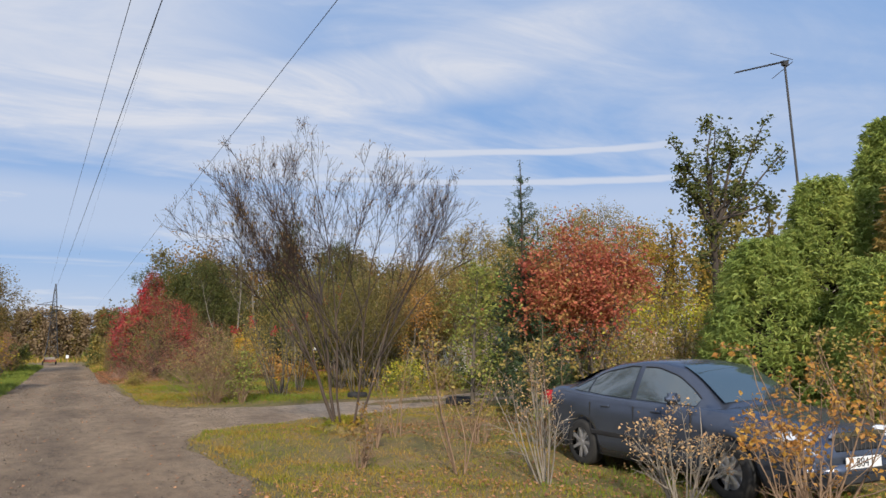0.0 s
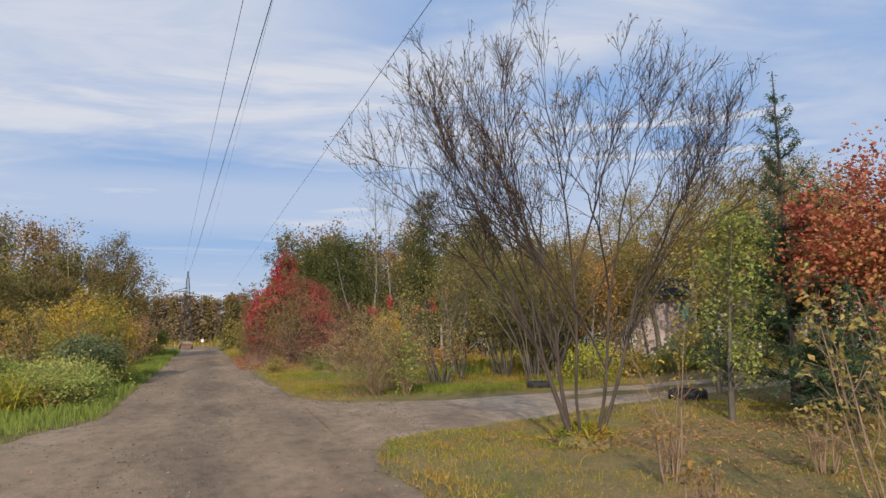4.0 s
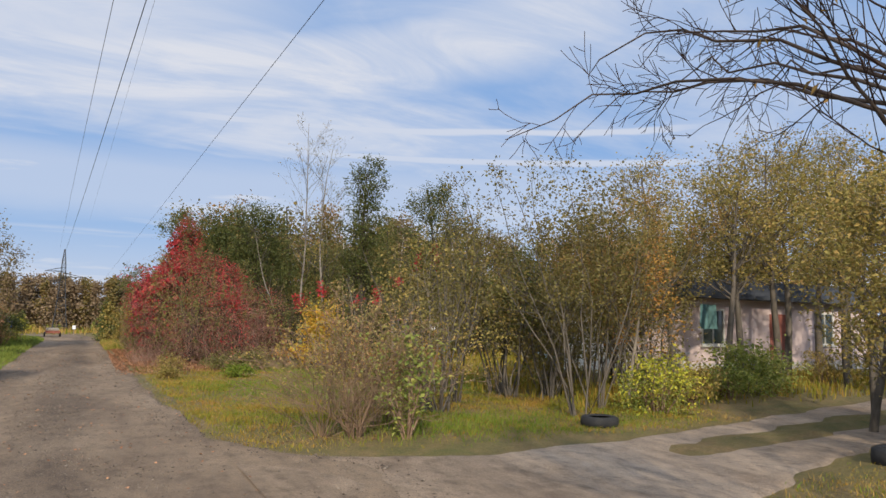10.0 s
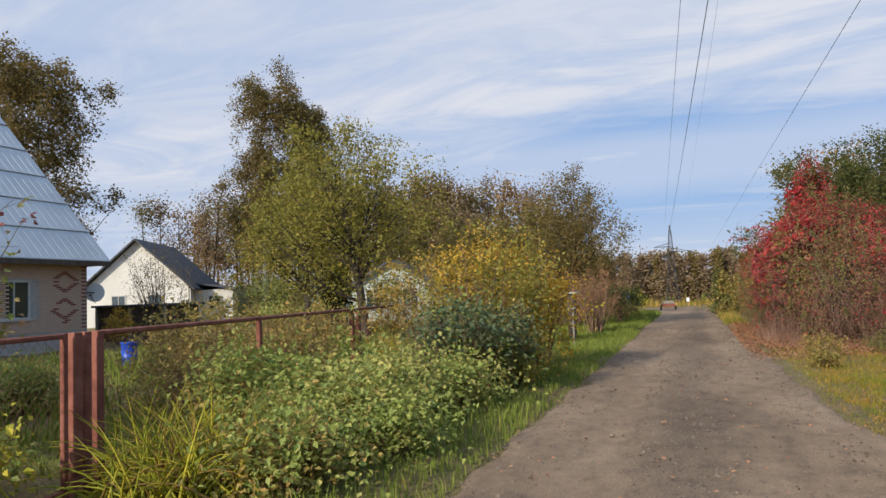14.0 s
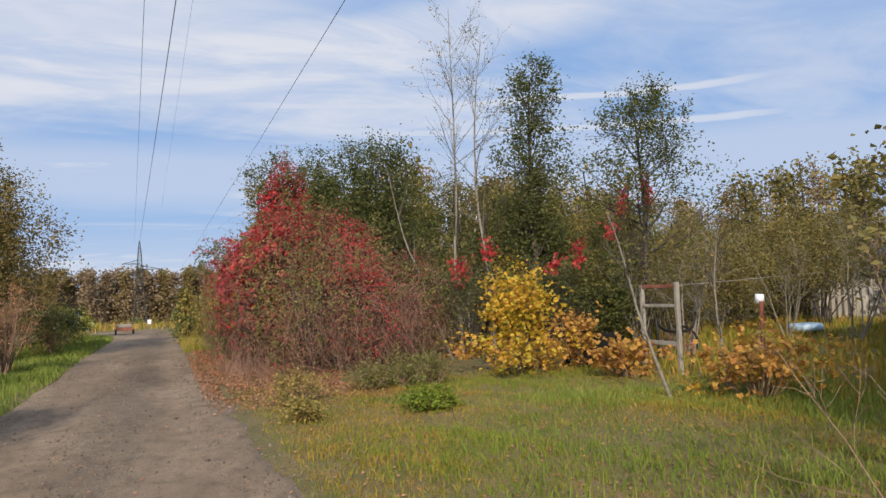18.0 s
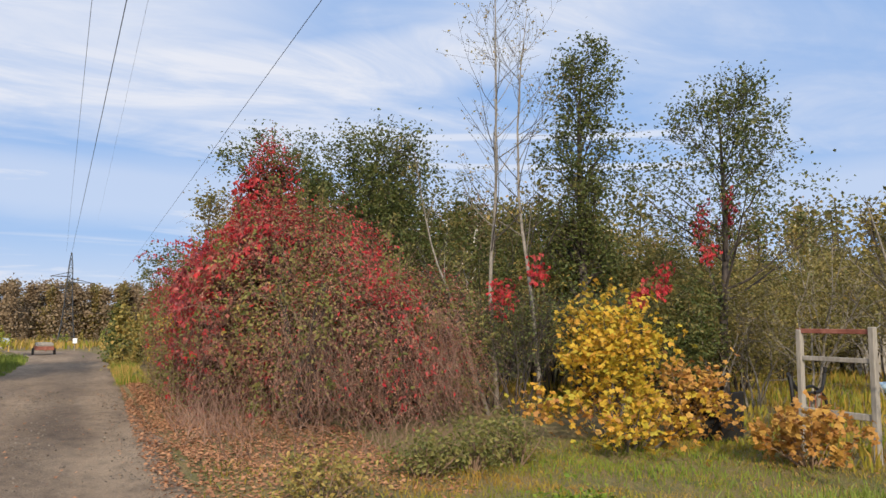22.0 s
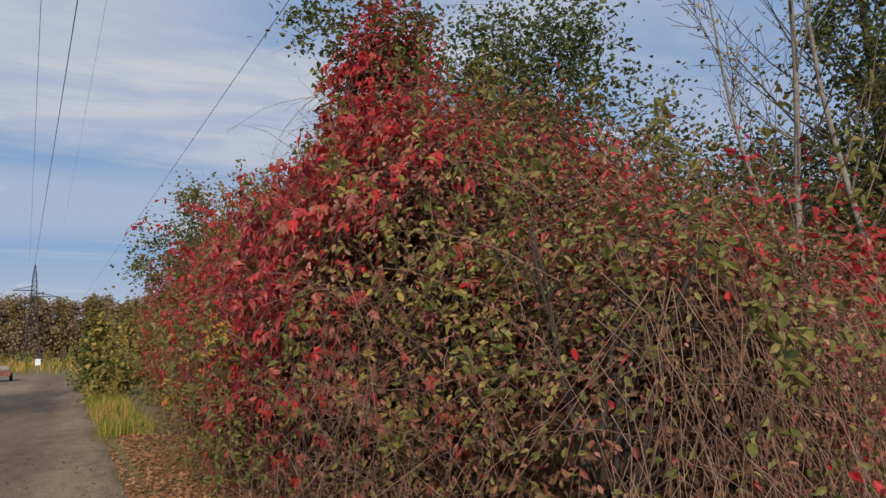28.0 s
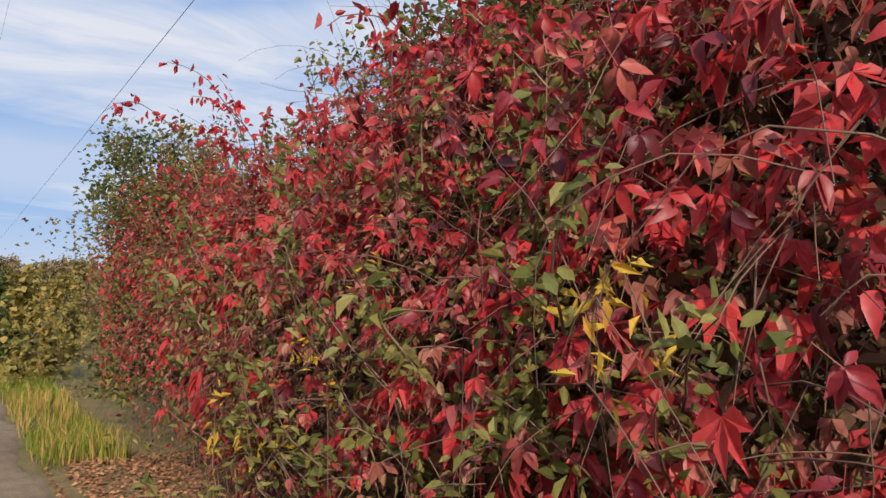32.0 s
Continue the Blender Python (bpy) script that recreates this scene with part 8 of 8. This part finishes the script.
for k, (x, y, h, w, m, e) in enumerate([(-4.9, 18.1, 0.8, 1.3, "leaf_lime", "leaf_garden"), (-4.7, 22.9, 0.8, 1.3, "leaf_garden", "leaf_autumn"), (-5.7, 24.6, 1.25, 1.6, "leaf_olive", "leaf_garden"), (-7.0, 24.0, 1.1, 2.0, "leaf_olive", "leaf_garden"), (-6.4, 17.6, 0.9, 1.8, "leaf_olive", "leaf_autumn"), (-3.3, 24.9, 0.65, 1.2, "leaf_garden", "leaf_pale"), (-3.3, 20.6, 0.6, 1.0, "leaf_garden", "leaf_olive"), (-9.6, 23.6, 0.7, 1.6, "leaf_garden", "leaf_pale"), (-3.1, 26.8, 0.9, 1.0, "leaf_garden", "leaf_yellow"), (-3.0, 22.0, 0.55, 1.0, "leaf_garden", None)]):
    bush("garden_bush", "bright leafy bush crowding a wire fence", (x, y, 0), h, w, 380 + k, m, stems=22, leaf=(0.06, 0.085, 0.07)[k % 3], count=90, per=24, sigma=0.19, fan=0.8, twig=8, extra_mat=e, group="bushes at the fence")


def weeping_birch(at, h, w, seed, label):
    rng = np.random.default_rng(seed)
    trunk = bough(rng, (0, 0, -0.1), (0, 0, 1), h * 0.97, h * 0.014, 0.02, 10, 0.04, 0.03)
    l1 = branch_out(rng, *trunk, count=46, length=w * 0.62, angle=40, f0=0.2, f1=0.97, r=0.4, steps=5, wander=0.12, lift=0.05, taper=0.85)
    l2 = []
    for p, r in l1:
        for s in branch_out(rng, p, r, count=8, length=h * 0.13, angle=60, f0=0.25, r=0.4, steps=5, wander=0.12, lift=-0.28):
            l2.append(s)
    for p, r in l1:
        l2 += branch_out(rng, p, r, count=2, length=h * 0.24, angle=70, f0=0.5, r=0.4, steps=6, wander=0.08, lift=-0.5)
    ob = thing("birch_tree", label, "tree", at, "tall birches")
    child("trunk", tubes_mesh("trunk", [(*trunk, 8)] + [(p, r, 5) for p, r in l1[:6]], M["bark_birch"]), ob)
    child("twig_mass", tubes_mesh("twig_mass", [(p, r, 4) for p, r in l1[6:]] + [(p, np.maximum(r, 0.006), 3) for p, r in l2], M["bark_dark"]), ob, "drooping dark twigs")
    pos = along(rng, l2, 70, 0.22, 0.1)
    child("crown", leaf_mesh("crown", pos, 0.17, M["leaf_birch"], rng), ob, "small brown-green leaves")


weeping_birch((-35.0, 46.5, 0), 14.4, 11.5, 360, "tall weeping birch with brown-green leaves")
weeping_birch((-30.5, 61.5, 0), 17.3, 10.0, 361, "tall weeping birch with brown-green leaves")
weeping_birch((-27.5, 63.0, 0), 16.6, 6.5, 362, "tall weeping birch with brown-green leaves")


def reed_tuft():
    rng = np.random.default_rng(370)
    ob = thing("day_lily_tuft", "large tuft of arching yellow-green blade leaves", "grass tuft", (-4.2, 20.5, 0))
    lines = []
    for _ in range(420):
        a, t = rng.uniform(0, 2 * np.pi), rng.uniform(0.1, 0.8)
        p, r = bough(rng, (rng.normal(0, 0.28), rng.normal(0, 0.28), 0), (t * math.cos(a), t * math.sin(a), 1), rng.uniform(0.55, 1.05), 0.016, 0.001, 6, 0.08, -0.2)
        lines.append((np.maximum(p, [[-9, -9, 0.01]]), r, 3))
    child("blade_tuft", tubes_mesh("blade_tuft", lines[:320], M["leaf_lime"]), ob, "", "stuff")
    child("dead_blade_tuft", tubes_mesh("dead_blade_tuft", lines[320:], M["grass_straw"]), ob, "dead straw-coloured blades", "stuff")


reed_tuft()


# ---- woods in the distance ----
def forest(name, label, spots, seed, hs, leaf, mats, birch=0.45, per=420, bare=0.25, low=0.35, under=0.0):
    rng = np.random.default_rng(seed)
    ob = thing(name, label, "forest", (0, 0, 0), kind="stuff")
    dark, pale, sets = [], [], [[] for _ in mats]
    for k, (x, y) in enumerate(spots):
        h = rng.uniform(*hs)
        z = float(hill(x, y))
        t = bough(rng, (x, y, z), (rng.normal(0, 0.04), rng.normal(0, 0.04), 1), h * 0.95, h * 0.011, 0.03, 6, 0.04, 0.02)
        is_birch = rng.random() < birch
        (pale if is_birch else dark).append((*t, 5))
        limbs = branch_out(rng, *t, count=9, length=h * 0.2, angle=40, f0=low, f1=0.95, r=0.4, steps=3, lift=0.1, taper=0.7)
        (pale if is_birch and rng.random() < 0.4 else dark).extend((p, np.maximum(r, 0.02), 3) for p, r in limbs)
        n = int(per * (0.35 if rng.random() < bare else 1.0))
        pos = along(rng, limbs, n // 9, h * 0.045, 0.3)
        top = along(rng, [t], n // 6, h * 0.05, 0.6)
        q = rng.normal(size=(int(n * under), 3)) * [h * 0.16, h * 0.16, 0] + [x, y, z]
        q[:, 2] += rng.random(len(q)) ** 1.3 * h * 0.55
        sets[k % len(mats)].append(np.concatenate([pos, top, q]))
    if dark:
        child("trunks", tubes_mesh("trunks", dark, M["bark_dark"]), ob, "dark trunks and limbs", "stuff")
    if pale:
        child("trunks", tubes_mesh("trunks", pale, M["bark_birch"]), ob, "white birch trunks", "stuff")
    for m, s in zip(mats, sets):
        if s:
            child("crowns", leaf_mesh("crowns", np.concatenate(s), leaf, M[m], rng, "blob"), ob, "", "stuff")


def scatter(seed, n, x0, x1, y0, y1):
    rng = np.random.default_rng(seed)
    return np.stack([rng.uniform(x0, x1, n), rng.uniform(y0, y1, n)], 1)


forest("far_forest", "autumn forest of brown crowns and white birch trunks", np.concatenate([scatter(401, 260, -120, 140, 215, 260), scatter(402, 130, -70, 80, 212, 232), scatter(417, 60, 7, 100, 150, 198)]), 400, (10.5, 13.8), 0.62, ["forest_leaf", "forest_leaf", "leaf_birch"], 0.5, 420, bare=0.1, under=1.3)
forest("side_forest", "brown autumn wood with birch trunks behind gardens", np.concatenate([scatter(403, 64, -52, -14, 78, 98), scatter(411, 26, -58, -30, 74, 90)]), 410, (12.2, 14.4), 0.24, ["leaf_autumn", "forest_leaf", "leaf_drab_shade"], 0.2, 900, bare=0.1, under=0.6)
forest("side_forest", "low brown wood with birch trunks beside the road's end", scatter(404, 34, -22, -10, 62, 78), 411, (7.2, 8.8), 0.2, ["leaf_birch", "forest_leaf", "leaf_drab_shade"], 0.15, 800, bare=0.1, under=0.6)
forest("hill_forest", "autumn wood behind the gardens with birch trunks", np.concatenate([scatter(405, 70, 24, 90, 80, 110), scatter(406, 40, 44, 110, 52, 80), scatter(407, 44, 11, 36, 76, 98), scatter(418, 9, 6.5, 13, 78, 86)]), 420, (10.0, 13.0), 0.26, ["leaf_drab_shade", "leaf_autumn", "forest_leaf"], 0.3, 900, bare=0.1, under=0.7)
forest("garden_wood", "olive and brown young wood behind garden shrubs", np.concatenate([scatter(408, 26, 6, 20, 46, 62), scatter(409, 26, 18, 34, 28, 40) + [6, 10], scatter(412, 16, 13, 24, 17, 23) + [6, 0]]), 430, (5.2, 7.6), 0.2, ["leaf_drab_shade", "leaf_drab_shade", "leaf_olive"], 0.1, 560, 0.15, 0.12, 0.5)
forest("road_end_wood", "bushes and saplings round the end of the road", np.concatenate([scatter(413, 22, 0.6, 5, 49.5, 66), scatter(414, 24, 1.5, 14, 66, 90)]), 440, (1.2, 2.5), 0.13, ["leaf_dark", "leaf_olive", "leaf_olive"], 0.0, 420, 0.0, 0.05, 0.5)
forest("valley_scrub", "low scrub in the valley beyond the road", np.concatenate([scatter(415, 60, -60, 60, 110, 180), scatter(416, 40, -40, 40, 195, 212)]), 450, (1.2, 2.6), 0.3, ["leaf_olive", "forest_leaf", "leaf_green"], 0.0, 160, 0.0, 0.05, 0.6)

# ---- grass, litter, stones ----
def field_noise(x, y, s, o):
    return np.sin(x * s + o + 1.3 * np.sin(y * s * 0.7)) + np.sin(y * s * 1.13 + 2 * o + 1.1 * np.sin(x * s * 0.8 + o))


def blades(name, label, n, region, mat, hmin, hmax, seed, width=0.006, keep=None, lean=0.45):
    """Single bent blades of two triangles and a tip."""
    rng = np.random.default_rng(seed)
    x0, x1, y0, y1 = region
    x, y = rng.uniform(x0, x1, n), rng.uniform(y0, y1, n)
    x, y = x + rng.normal(0, 0.02, n), y + rng.normal(0, 0.02, n)
    ok = ~on_road(x, y, -0.06)
    if keep is not None:
        ok &= keep(x, y, rng)
    rim = np.minimum(np.minimum(x - x0, x1 - x), np.minimum(y - y0, y1 - y))
    ok &= rng.random(len(x)) < fade(rim, 0, 0.12 * min(x1 - x0, y1 - y0))
    x, y = x[ok], y[ok]
    n = len(x)
    h = rng.uniform(hmin, hmax, n) * (0.75 + 0.25 * np.clip(field_noise(x, y, 1.1, seed), -1, 1.4))
    a = rng.uniform(0, 2 * np.pi, n)
    ln = rng.uniform(0, lean, n) * h
    w = width * rng.uniform(0.7, 1.6, n)
    b = rng.uniform(0, 2 * np.pi, n)
    base = np.stack([x, y, land(x, y) - 0.01], 1)
    side = np.stack([np.cos(b), np.sin(b), 0 * b], 1) * w[:, None]
    mid = base + np.stack([0.35 * ln * np.cos(a), 0.35 * ln * np.sin(a), 0.6 * h], 1)
    tip = base + np.stack([1.3 * ln * np.cos(a), 1.3 * ln * np.sin(a), h], 1)
    V = np.concatenate([base - side, base + side, mid + side * 0.7, mid - side * 0.7, tip])
    i = np.arange(n)
    tagged(new(name, mesh_from(name, V, [np.stack([i, i + n, i + 2 * n, i + 3 * n], 1), np.stack([i + 3 * n, i + 2 * n, i + 4 * n], 1)], M[mat])), label, "grass", kind="stuff")


def patchy(s, o, level):
    return lambda x, y, rng: field_noise(x, y, s, o) + rng.normal(0, 0.5, len(x)) > level


def verge(x, y, rng):
    d = np.minimum(np.abs(x - right_edge(y)), np.abs(x - left_edge(y)))
    return rng.random(len(x)) < np.exp(-d / 0.8)


R_NEAR = (1.2, 10.5, 2, 16.5)
R_MID = (1.0, 11, 19, 34)
R_LEFT = (-5.2, -1.9, 14, 42)
blades("grass", "short mixed green and straw grass", 90000, R_NEAR, "grass", 0.015, 0.06, 501, 0.0048, lean=1.1)
blades("grass", "short mixed green and straw grass", 105000, R_MID, "grass", 0.02, 0.1, 502, 0.0048, keep=patchy(0.9, 8.0, -1.2), lean=1.2)
blades("dry_grass", "dry straw-coloured grass blades", 30000, R_NEAR, "grass_straw", 0.02, 0.08, 503, 0.0042, keep=patchy(0.7, 1.0, 0.0), lean=1.2)
blades("dry_grass", "dry straw-coloured grass blades", 26000, R_MID, "grass_straw", 0.02, 0.08, 504, 0.0042, lean=1.3, keep=patchy(0.7, 2.0, -0.1))
blades("lush_grass", "fresh green grass along the road", 44000, R_NEAR, "grass_green", 0.025, 0.1, 505, 0.0048, lean=1.0, keep=patchy(0.5, 3.0, 0.5))
blades("lush_grass", "fresh green grass along the road", 70000, R_MID, "grass_green", 0.03, 0.15, 506, 0.0048, lean=1.0, keep=patchy(0.8, 4.0, 0.45))
blades("tall_grass", "taller fresh green grass by garden posts", 26000, (3.6, 9.5, 24.2, 30.4), "grass_lush", 0.06, 0.24, 518, 0.005, lean=0.7, keep=patchy(0.9, 1.6, 0.25))
blades("lush_grass", "lush green grass on the far verge", 32000, R_LEFT, "grass_lush", 0.07, 0.22, 507)
blades("lush_grass", "lush green grass on the far verge", 16000, (-6, -2, 38, 62), "grass_lush", 0.08, 0.25, 508, 0.012)
blades("tall_grass", "tall pale grass at the foot of vines", 5000, (0.5, 2.0, 45, 56), "grass_green", 0.1, 0.34, 509, keep=lambda x, y, rng: x < right_edge(y) + 0.75)
blades("tall_grass", "tall pale grass at the foot of vines", 2500, (0.5, 2.0, 45, 56), "grass_straw", 0.12, 0.4, 510, keep=lambda x, y, rng: x < right_edge(y) + 0.75)
blades("tall_grass", "longer verge grass", 16000, (1.2, 4, 19.5, 33), "grass", 0.04, 0.12, 511, 0.0045, lean=0.9, keep=verge)
blades("tall_grass", "longer verge grass", 9000, (1.2, 4, 3, 13.5), "grass", 0.04, 0.14, 512, 0.0045, lean=0.9, keep=verge)
blades("meadow_grass", "coarse meadow grass in the garden", 24000, (7, 26, 21, 45), "grass", 0.12, 0.4, 513, 0.014)
blades("meadow_grass", "coarse meadow grass in the garden", 22000, (-20, -4.4, 17, 48), "grass_green", 0.12, 0.4, 514, 0.014)
blades("lawn_grass", "short fresh green lawn behind a wire fence", 26000, (-8.4, -5.2, 20.6, 24.6), "leaf_garden", 0.03, 0.09, 517, 0.006)
blades("meadow_grass", "coarse pale grass in the valley", 13000, (-40, 40, 66, 150), "grass_straw", 0.25, 0.7, 515, 0.04)
blades("meadow_grass", "coarse grass in the valley", 13000, (-40, 40, 66, 150), "grass", 0.25, 0.7, 516, 0.04)


def litter(name, label, n, region, mat, size, seed, keep=None, road=False):
    rng = np.random.default_rng(seed)
    x0, x1, y0, y1 = region
    x, y = rng.uniform(x0, x1, n), rng.uniform(y0, y1, n)
    ok = np.ones(n, bool) if road else ~on_road(x, y, -0.35)
    if keep is not None:
        ok &= keep(x, y, rng)
    x, y = x[ok], y[ok]
    z = np.maximum(land(x, y), np.where(on_road(x, y), 0.02, -9)) + 0.012 + 0.012 * rng.random(len(x))
    tagged(new(name, leaf_mesh(name, np.stack([x, y, z], 1), size, M[mat], rng, "blob", 4.0)), label, "leaf litter", kind="stuff")


litter("fallen_leaves", "reddish-brown fallen leaves at the road's edge", 28000, (0.7, 3.6, 30.5, 45.5), "dead_leaf", 0.05, 521, lambda x, y, rng: (rng.random(len(x)) < fade(y, 30.5, 34)) & (x > right_edge(y) - 0.25 + 0.2 * rng.normal(size=len(x))))
litter("fallen_leaves", "brown fallen leaves in the grass", 12000, (1.5, 10, 4, 13.5), "dead_leaf", 0.045, 522, patchy(0.6, 5.0, 0.2))
litter("fallen_leaves", "brown fallen leaves in the grass", 2600, (2, 10, 20, 26), "shade_and_litter_leaf", 0.045, 523, patchy(0.6, 6.0, 0.0))
litter("fallen_leaves", "few fallen leaves on the road", 900, (-2.2, 1.6, 4, 44), "dead_leaf", 0.04, 524, None, True)
litter("fallen_leaves", "brown fallen leaves in the grass", 2200, (1.5, 8, 24, 33), "dead_leaf", 0.04, 525, patchy(0.6, 7.0, 0.3))


def stones():
    rng = np.random.default_rng(530)
    n = 26000
    y = 3 + 41 * rng.random(n)
    le, re = left_edge(y), right_edge(y)
    u = rng.random(n)
    edge = rng.random(n)
    x = np.where(edge < 0.3, re + rng.normal(-0.15, 0.28, n), np.where(edge < 0.5, le + rng.normal(0.15, 0.28, n), np.where(edge < 0.88, le + (re - le) * rng.normal(0.5, 0.075, n), le + (re - le) * u)))
    ok = on_road(x, y, 0.15)
    x, y = x[ok], y[ok]
    n = len(x)
    s = rng.gamma(1.8, 0.003, n) + 0.0035
    o = np.array([(1, 0, 0), (0, 1, 0), (-1, 0, 0), (0, -1, 0), (0.1, 0.1, 0.7), (0, 0, -0.5)])
    ang = rng.uniform(0, 2 * np.pi, n)
    c, sn = np.cos(ang), np.sin(ang)
    st = rng.uniform(0.6, 1.3, (n, 1, 3))
    P = o[None] * st * (1 + rng.normal(0, 0.18, (n, 6, 1)))
    P = np.stack([P[..., 0] * c[:, None] - P[..., 1] * sn[:, None], P[..., 0] * sn[:, None] + P[..., 1] * c[:, None], P[..., 2]], -1) * s[:, None, None]
    P += np.stack([x, y, np.full(n, 0.018)], 1)[:, None]
    k = np.arange(n)[:, None, None] * 6
    F = (np.array([(0, 1, 4), (1, 2, 4), (2, 3, 4), (3, 0, 4), (1, 0, 5), (2, 1, 5), (3, 2, 5), (0, 3, 5)])[None] + k).reshape(-1, 3)
    tagged(new("gravel", mesh_from("gravel", P.reshape(-1, 3), [F], M["stone"])), "loose grey stones on the road", "gravel", kind="stuff")


M["stone"] = leafy("stone", [(0.05, 0.042, 0.036), (0.08, 0.068, 0.058), (0.115, 0.1, 0.085), (0.16, 0.142, 0.122)], 0.9, 0.0, 0.1)
stones()


def bricks():
    """The courses of the brick house's road-side wall where they show, with two diamond patterns of darker bricks."""
    L, H, J = 0.25, 0.065, 0.012
    me_a = box_bm(0, 0.02, 0, L - J, 0, H - J)
    me = bpy.data.meshes.new("brick")
    me_a.to_mesh(me)
    me_a.free()
    dark = me.copy()
    me.materials.append(M["brick"])
    dark.materials.append(M["brick_red"])
    for row in range(0, 36):
        z = 0.35 + row * (H + 0.005)
        for k in range(8):
            y = 37.08 - (k + 1) * L + (0.125 if row % 2 else 0) - 0.12
            dz = abs(z - (2.1 if z > 1.55 else 1.1)) / 0.48 + abs(y + 0.12 - 36.1) / 0.55
            ob = new("brick", dark if 0.7 < dz < 1.05 or k == 0 and row % 2 else me)
            ob.parent = HOUSE
            ob.matrix_basis = Matrix.Translation((-22.3, y, z))
    # the rest of the wall, joined
    bm = bmesh.new()
    box_bm(0, 0.02, 0, L - J, 0, H - J, bm=bm)
    v0 = np.array([v.co[:] for v in bm.verts])
    f0 = np.array([[v.index for v in f.verts] for f in bm.faces])
    bm.free()
    V, F = [], []
    for row in range(36):
        for k in range(8, 58):
            y = 37.08 - (k + 1) * L + (0.125 if row % 2 else 0) - 0.12
            z = 0.35 + row * (H + 0.005)
            if 33.9 < y + L and y < 35.15 and 0.82 < z < 2.2:
                continue
            F.append(f0 + len(V) * 8)
            V.append(v0 + [-22.3, y, z])
    child("brickwork", mesh_from("brickwork", np.concatenate(V), [np.concatenate(F)], M["brick"]), HOUSE, "pale salmon bricks", "stuff")


bricks()
